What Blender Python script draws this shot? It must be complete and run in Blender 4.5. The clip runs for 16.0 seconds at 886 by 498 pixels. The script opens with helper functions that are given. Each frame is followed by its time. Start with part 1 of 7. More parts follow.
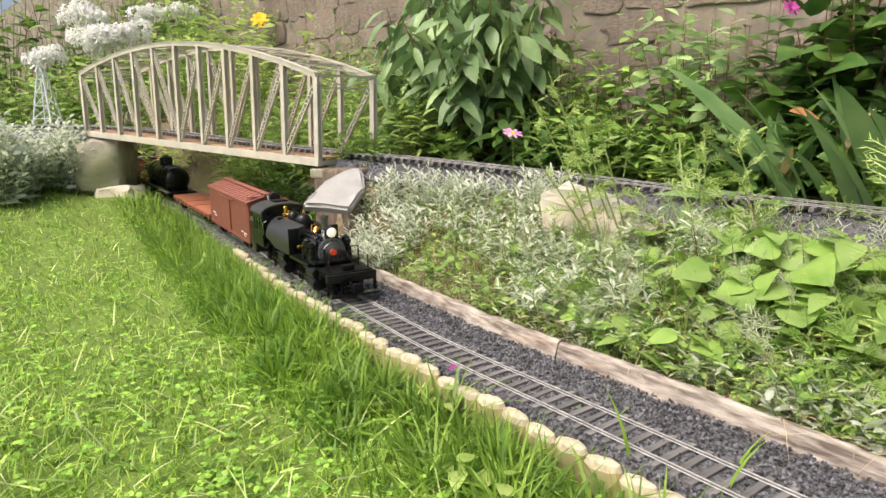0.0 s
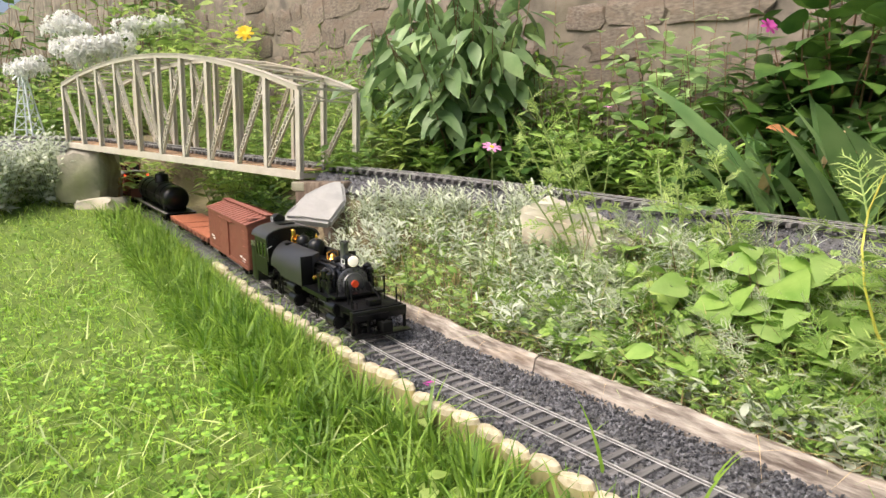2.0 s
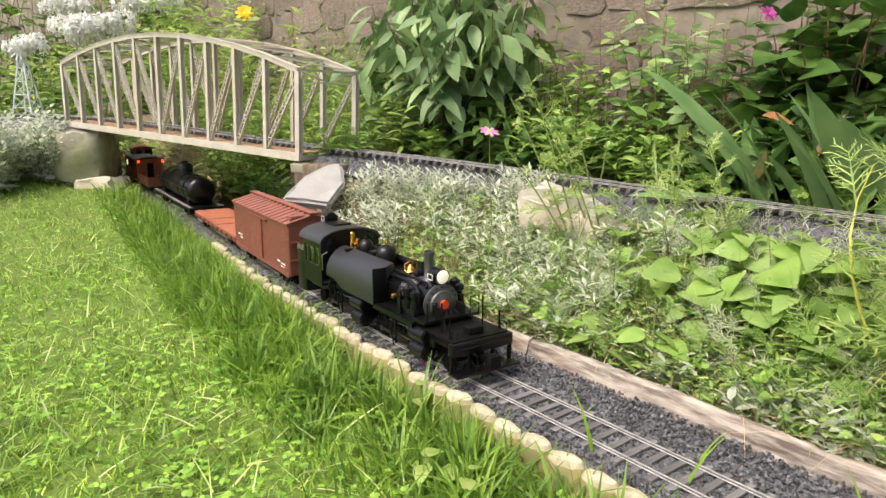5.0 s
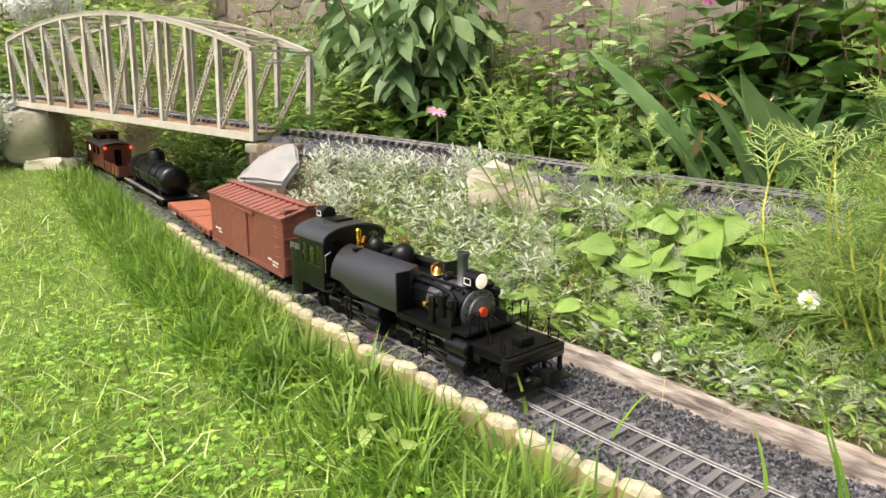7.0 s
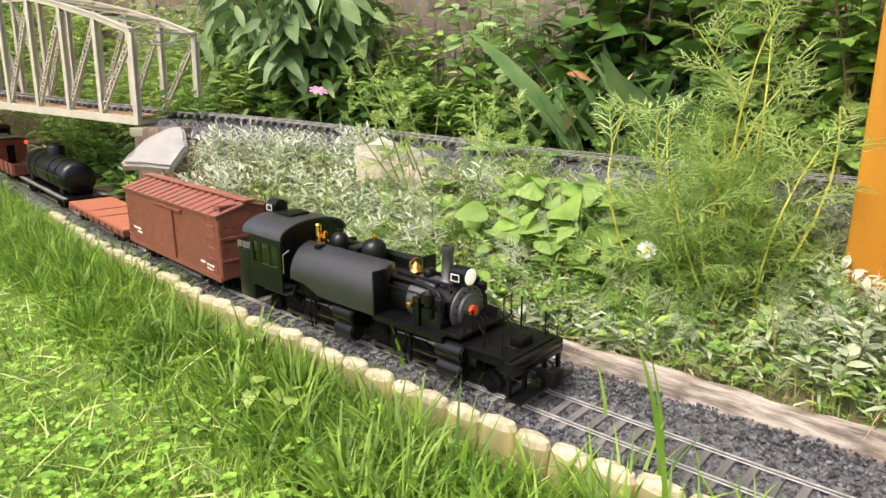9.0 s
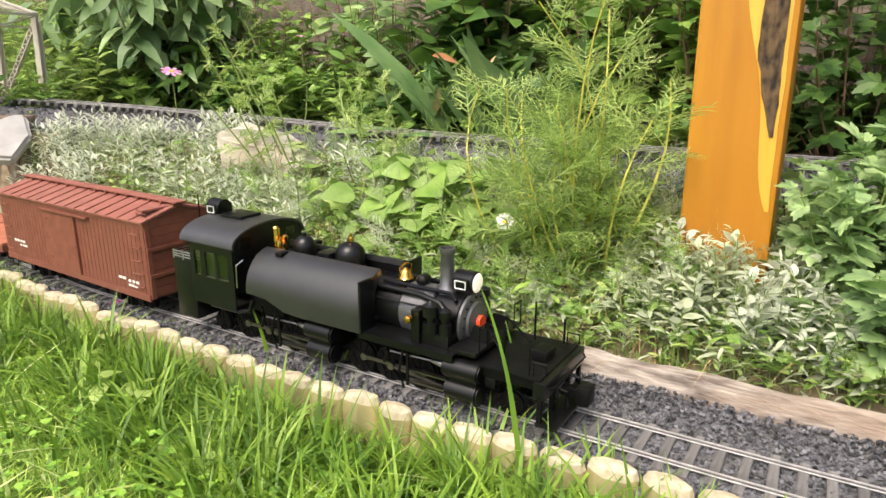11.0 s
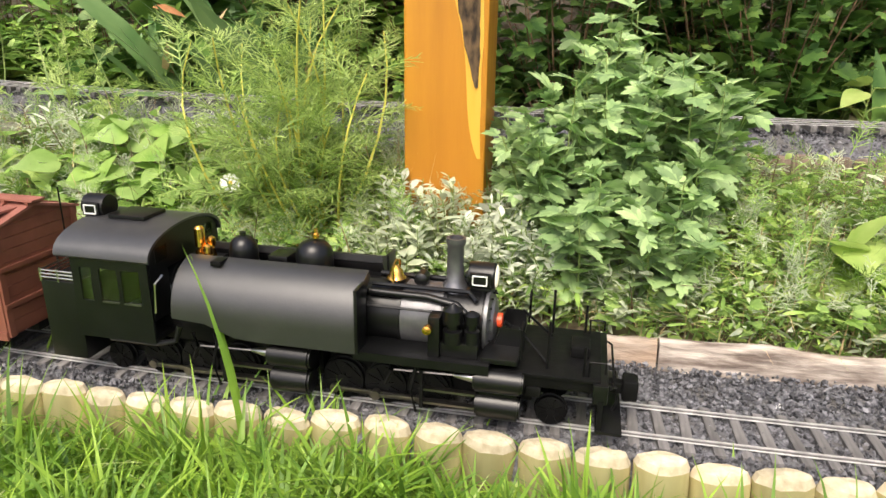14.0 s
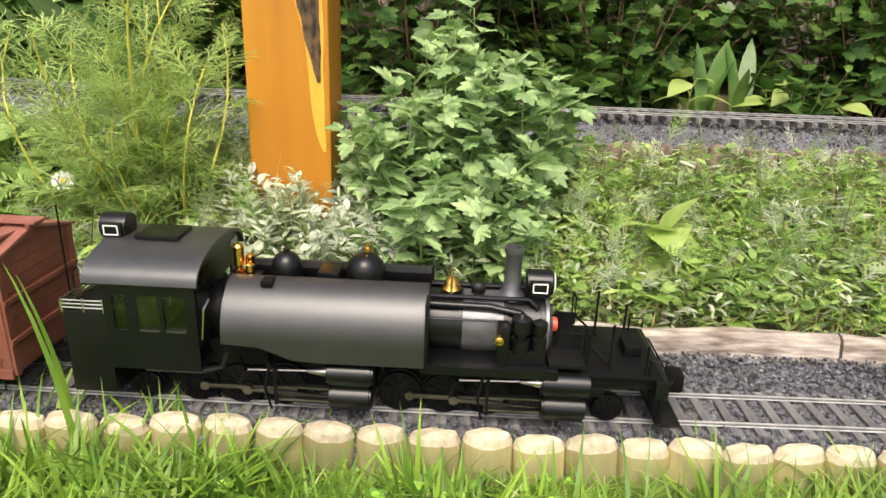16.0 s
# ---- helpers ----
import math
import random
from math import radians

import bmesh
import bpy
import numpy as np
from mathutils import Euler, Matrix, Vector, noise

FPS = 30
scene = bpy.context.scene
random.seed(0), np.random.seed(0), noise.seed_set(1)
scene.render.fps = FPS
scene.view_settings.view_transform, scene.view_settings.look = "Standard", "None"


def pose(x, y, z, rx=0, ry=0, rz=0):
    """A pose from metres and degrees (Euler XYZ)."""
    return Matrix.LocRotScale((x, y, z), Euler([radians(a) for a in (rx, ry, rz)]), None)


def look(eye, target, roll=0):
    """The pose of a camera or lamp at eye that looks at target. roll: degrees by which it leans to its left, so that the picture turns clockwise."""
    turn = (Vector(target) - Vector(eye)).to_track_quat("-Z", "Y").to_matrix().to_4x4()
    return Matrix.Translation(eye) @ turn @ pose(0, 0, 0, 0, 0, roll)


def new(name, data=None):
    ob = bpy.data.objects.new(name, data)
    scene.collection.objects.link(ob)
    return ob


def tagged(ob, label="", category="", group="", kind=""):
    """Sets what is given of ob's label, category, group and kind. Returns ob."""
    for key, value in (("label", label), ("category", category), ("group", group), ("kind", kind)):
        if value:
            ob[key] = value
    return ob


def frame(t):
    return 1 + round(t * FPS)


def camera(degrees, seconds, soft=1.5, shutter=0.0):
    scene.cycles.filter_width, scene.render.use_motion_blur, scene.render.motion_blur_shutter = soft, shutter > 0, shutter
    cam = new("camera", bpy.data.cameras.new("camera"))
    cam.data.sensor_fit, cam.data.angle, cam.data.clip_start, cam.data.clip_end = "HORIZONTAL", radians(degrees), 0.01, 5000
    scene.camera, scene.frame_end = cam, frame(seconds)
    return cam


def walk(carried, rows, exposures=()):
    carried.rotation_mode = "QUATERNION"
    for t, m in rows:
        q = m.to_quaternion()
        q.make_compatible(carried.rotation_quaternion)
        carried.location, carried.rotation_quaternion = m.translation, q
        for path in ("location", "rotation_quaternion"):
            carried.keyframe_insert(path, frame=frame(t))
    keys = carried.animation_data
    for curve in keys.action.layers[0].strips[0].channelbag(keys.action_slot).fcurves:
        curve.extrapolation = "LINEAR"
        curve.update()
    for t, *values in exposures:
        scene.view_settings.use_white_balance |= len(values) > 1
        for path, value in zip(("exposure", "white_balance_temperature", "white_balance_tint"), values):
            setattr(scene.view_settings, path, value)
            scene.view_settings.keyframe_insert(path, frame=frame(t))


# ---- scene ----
cam = camera(67.4, 16.0)
PATH = [
    (0, (0.156, 0.086, 0.373), (0.014, 2.04, -0.032), -1.0),
    (0.5, (0.162, 0.089, 0.373), (0.027, 2.046, -0.017), -1.4),
    (1, (0.168, 0.092, 0.374), (0.05, 2.051, -0.011), -1.2),
    (1.5, (0.17, 0.094, 0.371), (0.054, 2.055, -0.005), -1.0),
    (2, (0.172, 0.094, 0.37), (0.066, 2.058, 0.008), -0.5),
    (2.5, (0.169, 0.092, 0.37), (0.061, 2.057, 0.01), -0.1),
    (3, (0.168, 0.09, 0.369), (0.058, 2.053, 0.003), 0.4),
    (3.5, (0.167, 0.088, 0.369), (0.054, 2.049, -0.008), 0.3),
    (4, (0.169, 0.089, 0.369), (0.045, 2.047, -0.023), 0.3),
    (6.3, (0.182, 0.069, 0.378), (0.121, 2.023, -0.045), 0.3),
    (6.5, (0.183, 0.068, 0.378), (0.12, 2.021, -0.049), 0.6),
    (7, (0.206, 0.043, 0.375), (0.208, 1.987, -0.094), 0.3),
    (7.5, (0.226, 0.018, 0.371), (0.291, 1.959, -0.11), -0.4),
    (8, (0.239, -0.005, 0.372), (0.373, 1.925, -0.134), -0.8),
    (8.2, (0.244, -0.01, 0.371), (0.411, 1.917, -0.138), -0.6),
    (10.3, (0.269, -0.029, 0.352), (0.685, 1.851, -0.188), -0.6),
    (10.5, (0.276, -0.03, 0.349), (0.733, 1.838, -0.199), -0.6),
    (11, (0.291, -0.033, 0.345), (0.862, 1.808, -0.19), -0.2),
    (11.5, (0.312, -0.036, 0.334), (1.035, 1.745, -0.218), -0.7),
    (12, (0.321, -0.046, 0.329), (1.108, 1.701, -0.244), -0.6),
    (12.5, (0.328, -0.043, 0.323), (1.169, 1.674, -0.262), -0.5),
    (13, (0.329, -0.041, 0.315), (1.245, 1.632, -0.287), -0.2),
    (13.5, (0.337, -0.043, 0.316), (1.339, 1.58, -0.284), 0.3),
    (14, (0.357, -0.055, 0.331), (1.48, 1.475, -0.298), 0.8),
    (14.5, (0.371, -0.067, 0.339), (1.577, 1.402, -0.284), 0.7),
    (15, (0.375, -0.078, 0.343), (1.632, 1.332, -0.314), 1.2),
    (15.5, (0.38, -0.089, 0.348), (1.703, 1.256, -0.316), 1.4),
    (16, (0.383, -0.1, 0.356), (1.743, 1.196, -0.331), 2.1),
]
walk(cam, [(t, look(eye, target, roll)) for t, eye, target, roll in PATH], [(0, -0.03), (6.5, -0.03), (7.5, 0.05), (10.5, 0.03), (12, 0.1), (14, 0.1), (16, 0.02)])

# ---- light ----
world = bpy.data.worlds.new("world")
scene.world = world
world.use_nodes = True
wn = world.node_tree.nodes
sky = wn.new("ShaderNodeTexSky")
sky.sky_type, sky.sun_disc = "NISHITA", False
SUN_EL, SUN_AZ = 56.0, -128.0          # degrees; azimuth from +y towards +x
sky.sun_elevation, sky.sun_rotation = radians(SUN_EL), radians(SUN_AZ)
sky.air_density, sky.dust_density = 0.7, 7.0
world.node_tree.links.new(sky.outputs["Color"], wn["Background"].inputs["Color"])
wn["Background"].inputs["Strength"].default_value = 0.25
sun = new("sun", bpy.data.lights.new("sun", "SUN"))
sun.data.energy, sun.data.angle, sun.data.color = 2.1, radians(32), (1.0, 0.92, 0.78)
sd = Vector((math.sin(radians(SUN_AZ)) * math.cos(radians(SUN_EL)), math.cos(radians(SUN_AZ)) * math.cos(radians(SUN_EL)), math.sin(radians(SUN_EL))))
sun.matrix_world = look(sd * 20, (0, 0, 0))

rnd = np.random.RandomState(7)


# ---- materials ----
def mat(name, c1, c2=None, scale=40.0, rough=0.6, bump=0.0, metal=0.0, island=0.0, translucent=0.0, objrand=0.0, detail=6.0, stretch=(1, 1, 1), fine=0.0, spec=0.5, c3=None, emit=None):
    m = bpy.data.materials.new(name)
    m.use_nodes = True
    nt = m.node_tree
    n, l = nt.nodes, nt.links
    b = n["Principled BSDF"]
    b.inputs["Roughness"].default_value, b.inputs["Metallic"].default_value = rough, metal
    b.inputs["Specular IOR Level"].default_value = spec
    tc = n.new("ShaderNodeTexCoord")
    mp = n.new("ShaderNodeMapping")
    mp.inputs["Scale"].default_value = stretch
    l.new(tc.outputs["Object"], mp.inputs["Vector"])
    nz = n.new("ShaderNodeTexNoise")
    nz.inputs["Scale"].default_value, nz.inputs["Detail"].default_value = scale, detail
    l.new(mp.outputs["Vector"], nz.inputs["Vector"])
    ramp = n.new("ShaderNodeValToRGB")
    ramp.color_ramp.elements[0].position, ramp.color_ramp.elements[1].position = 0.34, 0.68
    ramp.color_ramp.elements[0].color, ramp.color_ramp.elements[1].color = (*c1, 1), (*(c2 or c1), 1)
    l.new(nz.outputs["Fac"], ramp.inputs["Fac"])
    col = ramp.outputs["Color"]
    if c3:
        big = n.new("ShaderNodeTexNoise")
        big.inputs["Scale"].default_value, big.inputs["Detail"].default_value = scale * 0.13, 4
        l.new(mp.outputs["Vector"], big.inputs["Vector"])
        br = n.new("ShaderNodeValToRGB")
        br.color_ramp.elements[0].position, br.color_ramp.elements[1].position = 0.48, 0.66
        l.new(big.outputs["Fac"], br.inputs["Fac"])
        mx = n.new("ShaderNodeMix")
        mx.data_type = "RGBA"
        l.new(br.outputs["Color"], mx.inputs["Factor"])
        l.new(col, mx.inputs["A"])
        mx.inputs["B"].default_value = (*c3, 1)
        col = mx.outputs["Result"]
    if island or objrand:
        hs = n.new("ShaderNodeHueSaturation")
        src = n.new("ShaderNodeNewGeometry").outputs["Random Per Island"] if island else n.new("ShaderNodeObjectInfo").outputs["Random"]
        amount = island or objrand
        mr = n.new("ShaderNodeMapRange")
        mr.inputs["To Min"].default_value, mr.inputs["To Max"].default_value = 1 - amount, 1 + amount
        l.new(src, mr.inputs["Value"])
        l.new(mr.outputs["Result"], hs.inputs["Value"])
        if translucent:
            mh = n.new("ShaderNodeMapRange")
            mh.inputs["To Min"].default_value, mh.inputs["To Max"].default_value = 0.5 + 0.03 * amount, 0.5 - 0.05 * amount
            l.new(src, mh.inputs["Value"])
            l.new(mh.outputs["Result"], hs.inputs["Hue"])
        l.new(col, hs.inputs["Color"])
        col = hs.outputs["Color"]
    l.new(col, b.inputs["Base Color"])
    if bump:
        bp = n.new("ShaderNodeBump")
        bp.inputs["Strength"].default_value, bp.inputs["Distance"].default_value = bump, 0.004
        hz = nz
        if fine:
            hz = n.new("ShaderNodeTexNoise")
            hz.inputs["Scale"].default_value, hz.inputs["Detail"].default_value = fine, 5
            l.new(mp.outputs["Vector"], hz.inputs["Vector"])
        l.new(hz.outputs["Fac"], bp.inputs["Height"])
        l.new(bp.outputs["Normal"], b.inputs["Normal"])
    if translucent:
        tr = n.new("ShaderNodeBsdfTranslucent")
        l.new(col, tr.inputs["Color"])
        ms = n.new("ShaderNodeMixShader")
        ms.inputs["Fac"].default_value = translucent
        l.new(b.outputs["BSDF"], ms.inputs[1])
        l.new(tr.outputs["BSDF"], ms.inputs[2])
        l.new(ms.outputs["Shader"], n["Material Output"].inputs["Surface"])
    if emit:
        b.inputs["Emission Color"].default_value, b.inputs["Emission Strength"].default_value = (*emit[:3], 1), emit[3]
    return m


M = {
    "soil": mat("soil", (0.12, 0.09, 0.055), (0.28, 0.225, 0.14), 60, 0.95, 0.8, c3=(0.20, 0.18, 0.09)),
    "ballast": mat("ballast", (0.05, 0.05, 0.058), (0.2, 0.2, 0.215), 260, 0.85, 0.9, c3=(0.10, 0.095, 0.09)),
    "gravel": mat("gravel", (0.04, 0.04, 0.045), (0.165, 0.165, 0.176), 90, 0.75, 0.3, island=0.75),
    "rail": mat("rail_steel", (0.44, 0.44, 0.43), (0.62, 0.61, 0.60), 90, 0.3, 0.05, metal=0.35),
    "rail_web": mat("grey_rail_side", (0.14, 0.135, 0.13), (0.26, 0.25, 0.24), 90, 0.5, 0.1, metal=0.4),
    "sleeper": mat("sleeper", (0.09, 0.085, 0.082), (0.20, 0.19, 0.185), 160, 0.8, 0.3, objrand=0.25, stretch=(1, 0.2, 1)),
    "logend": mat("log_end", (0.40, 0.34, 0.22), (0.62, 0.55, 0.40), 90, 0.8, 0.3, objrand=0.14),
    "log": mat("log_side", (0.25, 0.20, 0.075), (0.46, 0.38, 0.17), 55, 0.85, 0.5, objrand=0.18, stretch=(1, 1, 0.25), c3=(0.22, 0.22, 0.10)),
    "plank": mat("weathered_plank", (0.13, 0.10, 0.082), (0.48, 0.425, 0.365), 120, 0.9, 1.0, stretch=(0.2, 1, 1), c3=(0.34, 0.25, 0.18), objrand=0.1, fine=160),
    "oldlog": mat("old_palisade", (0.10, 0.07, 0.05), (0.26, 0.2, 0.15), 60, 0.95, 0.6, objrand=0.25, stretch=(1, 1, 0.3)),
    "bridge": mat("bridge_paint", (0.44, 0.41, 0.345), (0.56, 0.525, 0.455), 25, 0.6, 0.1, c3=(0.50, 0.45, 0.36)),
    "deckwood": mat("deck_wood", (0.30, 0.18, 0.10), (0.52, 0.36, 0.22), 70, 0.8, 0.3, stretch=(1, 0.2, 1), objrand=0.15),
    "wall": mat("wall_mortar", (0.12, 0.105, 0.088), (0.34, 0.285, 0.23), 11, 0.95, 1.0, fine=70, c3=(0.18, 0.155, 0.11)),
    "stone": mat("wall_stone", (0.15, 0.12, 0.098), (0.30, 0.25, 0.20), 12, 0.92, 0.8, objrand=0.16, fine=70, c3=(0.22, 0.165, 0.125)),
    "rock": mat("pale_rock", (0.62, 0.56, 0.47), (0.82, 0.77, 0.68), 24, 0.9, 0.7, fine=60, c3=(0.62, 0.52, 0.40)),
    "greyrock": mat("grey_slate", (0.30, 0.295, 0.29), (0.46, 0.45, 0.435), 18, 0.85, 0.4, fine=50, c3=(0.46, 0.44, 0.42)),
    "concrete": mat("mossy_concrete", (0.24, 0.22, 0.18), (0.42, 0.39, 0.32), 20, 0.95, 0.7, fine=70, c3=(0.17, 0.18, 0.09)),
    "post": mat("orange_stain", (0.36, 0.14, 0.005), (0.53, 0.24, 0.012), 30, 0.5, 0.2, stretch=(1, 1, 0.12), c3=(0.42, 0.165, 0.007), fine=80),
    "bark": mat("bark_strip", (0.018, 0.012, 0.008), (0.16, 0.10, 0.05), 130, 0.95, 1.0, stretch=(1, 1, 0.45)),
    "sapwood": mat("sapwood", (0.66, 0.35, 0.03), (0.76, 0.44, 0.06), 40, 0.5, 0.2, stretch=(1, 1, 0.12)),
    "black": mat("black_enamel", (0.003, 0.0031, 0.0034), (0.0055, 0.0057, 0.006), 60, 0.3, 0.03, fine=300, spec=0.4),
    # base lifted above the enamel: sky sheen on the tanks is in the colour
    "satin": mat("satin_black_tank_skylit", (0.010, 0.010, 0.0104), (0.017, 0.017, 0.0175), 60, 0.42, 0.03, fine=260, spec=1.0),
    # palest black, standing in for sky reflected off the cab roof
    "roof_skylit": mat("satin_black_roof_skylit", (0.02, 0.02, 0.021), (0.034, 0.034, 0.035), 60, 0.4, 0.03, fine=300, spec=1.0),
    "black2": mat("black_running_gear", (0.0025, 0.0025, 0.0026), (0.0055, 0.0055, 0.0057), 120, 0.5, 0.1, spec=0.18),
    "smokebox": mat("graphite_smokebox", (0.11, 0.11, 0.115), (0.17, 0.17, 0.175), 70, 0.4, 0.03, metal=0.6),
    "stack": mat("gunmetal", (0.13, 0.13, 0.14), (0.2, 0.2, 0.21), 50, 0.36, 0.03, metal=0.7),
    "brass": mat("brass", (0.80, 0.42, 0.08), (0.92, 0.56, 0.16), 60, 0.22, 0.02, metal=1.0),
    "steel": mat("bright_steel", (0.5, 0.48, 0.44), (0.7, 0.68, 0.64), 60, 0.28, 0.02, metal=1.0),
    "darksteel": mat("oiled_steel", (0.16, 0.15, 0.14), (0.26, 0.25, 0.23), 60, 0.35, 0.02, metal=1.0),
    "red": mat("number_plate_red", (0.75, 0.07, 0.02), (0.85, 0.11, 0.03), 80, 0.4),
    "white": mat("white_lettering", (0.78, 0.78, 0.76), (0.84, 0.84, 0.82), 80, 0.6),
    "lens": mat("lamp_lens", (0.9, 0.86, 0.75), (0.95, 0.92, 0.84), 80, 0.15, emit=(1.0, 0.86, 0.62, 0.5)),
    "glow": mat("red_marker", (0.8, 0.05, 0.02), (0.8, 0.05, 0.02), 80, 0.3, emit=(1.0, 0.07, 0.03, 2.5)),
    "glow_w": mat("window_lamp", (0.9, 0.7, 0.5), (0.9, 0.7, 0.5), 80, 0.3, emit=(1.0, 0.75, 0.6, 1.2)),
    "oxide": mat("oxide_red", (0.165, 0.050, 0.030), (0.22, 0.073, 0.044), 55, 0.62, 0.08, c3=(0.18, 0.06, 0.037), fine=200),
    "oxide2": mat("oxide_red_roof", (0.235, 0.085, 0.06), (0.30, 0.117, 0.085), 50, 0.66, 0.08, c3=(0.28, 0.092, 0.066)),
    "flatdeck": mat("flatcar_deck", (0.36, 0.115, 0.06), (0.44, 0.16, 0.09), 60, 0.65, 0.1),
    "cabgrey": mat("caboose_roof", (0.16, 0.15, 0.15), (0.26, 0.24, 0.24), 50, 0.55, 0.05),
    "glass": None,
    "windmill": mat("windmill_paint", (0.62, 0.66, 0.70), (0.74, 0.78, 0.82), 50, 0.4, 0.02),
    # foliage
    "lawn": mat("lawn_blade", (0.23, 0.42, 0.045), (0.46, 0.66, 0.13), 9, 0.5, island=0.5, translucent=0.35, c3=(0.42, 0.56, 0.13)),
    "lawn_pale": mat("pale_lawn_blade", (0.42, 0.55, 0.16), (0.62, 0.70, 0.34), 9, 0.5, island=0.35, translucent=0.35),
    "clover": mat("clover_leaf", (0.22, 0.46, 0.05), (0.40, 0.66, 0.11), 12, 0.5, island=0.35, translucent=0.35),
    "tuft": mat("long_grass", (0.11, 0.24, 0.02), (0.26, 0.44, 0.05), 12, 0.5, island=0.4, translucent=0.35, c3=(0.22, 0.36, 0.06)),
    "lawnsoil": mat("lawn_thatch", (0.08, 0.14, 0.02), (0.19, 0.28, 0.04), 70, 0.95, 0.8, c3=(0.14, 0.19, 0.04)),
    "silver": mat("silver_leaf", (0.42, 0.48, 0.31), (0.62, 0.67, 0.49), 30, 0.75, island=0.25, translucent=0.38),
    "white_silver": mat("white_woolly_leaf", (0.56, 0.61, 0.48), (0.78, 0.81, 0.69), 30, 0.8, island=0.2, translucent=0.45),
    "broad": mat("broad_leaf", (0.21, 0.36, 0.08), (0.36, 0.52, 0.16), 25, 0.5, island=0.35, translucent=0.42),
    "lime": mat("lime_leaf", (0.33, 0.49, 0.11), (0.52, 0.65, 0.21), 25, 0.5, island=0.3, translucent=0.46),
    "mid": mat("mid_leaf", (0.16, 0.31, 0.05), (0.31, 0.48, 0.11), 25, 0.5, island=0.4, translucent=0.3),
    "mum": mat("grey_green_leaf", (0.26, 0.42, 0.16), (0.46, 0.62, 0.29), 25, 0.6, island=0.35, translucent=0.42),
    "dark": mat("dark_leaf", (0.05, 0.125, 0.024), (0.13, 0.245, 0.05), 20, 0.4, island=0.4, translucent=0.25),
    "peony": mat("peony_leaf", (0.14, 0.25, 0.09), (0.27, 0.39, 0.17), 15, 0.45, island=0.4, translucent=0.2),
    "cosmos": mat("feathery_leaf", (0.32, 0.47, 0.12), (0.52, 0.65, 0.24), 25, 0.6, island=0.3, translucent=0.48),
    "iris": mat("iris_leaf", (0.12, 0.24, 0.08), (0.25, 0.38, 0.15), 9, 0.45, island=0.3, translucent=0.25, stretch=(1, 1, 1)),
    "stem": mat("green_stem", (0.16, 0.24, 0.06), (0.28, 0.34, 0.10), 40, 0.6),
    "ystem": mat("yellow_stem", (0.55, 0.52, 0.08), (0.72, 0.66, 0.14), 40, 0.6),
    "brownstem": mat("brown_stem", (0.13, 0.07, 0.04), (0.25, 0.15, 0.09), 50, 0.85, 0.3),
    "dry": mat("dry_straw", (0.42, 0.30, 0.14), (0.62, 0.49, 0.27), 40, 0.85, island=0.3, translucent=0.15),
    "petalw": mat("white_petal", (0.80, 0.80, 0.76), (0.90, 0.90, 0.88), 40, 0.7, island=0.08, translucent=0.3),
    "petalp": mat("pink_petal", (0.72, 0.22, 0.50), (0.86, 0.48, 0.70), 60, 0.6, island=0.15, translucent=0.3),
    "petalm": mat("magenta_petal", (0.50, 0.06, 0.34), (0.62, 0.12, 0.44), 60, 0.6, island=0.1, translucent=0.3),
    "petaly": mat("yellow_petal", (0.88, 0.60, 0.02), (0.95, 0.74, 0.05), 60, 0.6, island=0.1, translucent=0.3),
    "rust": mat("rust_leaf", (0.42, 0.17, 0.06), (0.60, 0.30, 0.14), 40, 0.8, island=0.2, translucent=0.2),
}
gm = bpy.data.materials.new("cab_glass")
gm.use_nodes = True
gb = gm.node_tree.nodes["Principled BSDF"]
gb.inputs["Base Color"].default_value, gb.inputs["Roughness"].default_value, gb.inputs["Transmission Weight"].default_value = (0.8, 0.95, 0.9, 1), 0.05, 1.0
M["glass"] = gm


# ---- building helpers ----
def mesh_from(name, verts, faces, material, smooth=False):
    me = bpy.data.meshes.new(name)
    me.from_pydata([tuple(v) for v in verts], [], faces)
    me.materials.append(material)
    if smooth:
        me.polygons.foreach_set("use_smooth", [True] * len(me.polygons))
    me.update()
    return me


def fast_mesh(name, V, loops, counts, material, smooth=True):
    """A mesh from arrays: vertices, face corners, and corners per face."""
    me = bpy.data.meshes.new(name)
    me.vertices.add(len(V))
    me.vertices.foreach_set("co", np.ascontiguousarray(V, dtype=np.float32).ravel())
    me.loops.add(len(loops))
    me.loops.foreach_set("vertex_index", np.ascontiguousarray(loops, dtype=np.int32))
    me.polygons.add(len(counts))
    starts = np.r_[0, np.cumsum(counts)[:-1]].astype(np.int32)
    me.polygons.foreach_set("loop_start", starts)
    me.polygons.foreach_set("loop_total", np.ascontiguousarray(counts, dtype=np.int32))
    me.polygons.foreach_set("use_smooth", np.full(len(counts), smooth))
    me.materials.append(material)
    me.update(calc_edges=True)
    return me


def part(name, bm, material, parent=None, label="", m=None, smooth=False):
    """Links a bmesh (or a mesh) as one object under a thing or a part."""
    if isinstance(bm, bmesh.types.BMesh):
        me = bpy.data.meshes.new(name)
        bm.to_mesh(me)
        bm.free()
        me.materials.append(material)
    else:
        me = bm
    if smooth:
        me.polygons.foreach_set("use_smooth", [True] * len(me.polygons))
        me.set_sharp_from_angle(angle=radians(40))
    ob = new(name, me)
    if parent:
        ob.parent = parent
    if m is not None:
        ob.matrix_basis = m
    if label:
        ob["label"] = label
    return ob


def thing(name, label, category, m=None, group="", kind=""):
    ob = new(name)
    ob.empty_display_size = 0.02
    if m is not None:
        ob.matrix_basis = m
    return tagged(ob, label, category, group, kind)


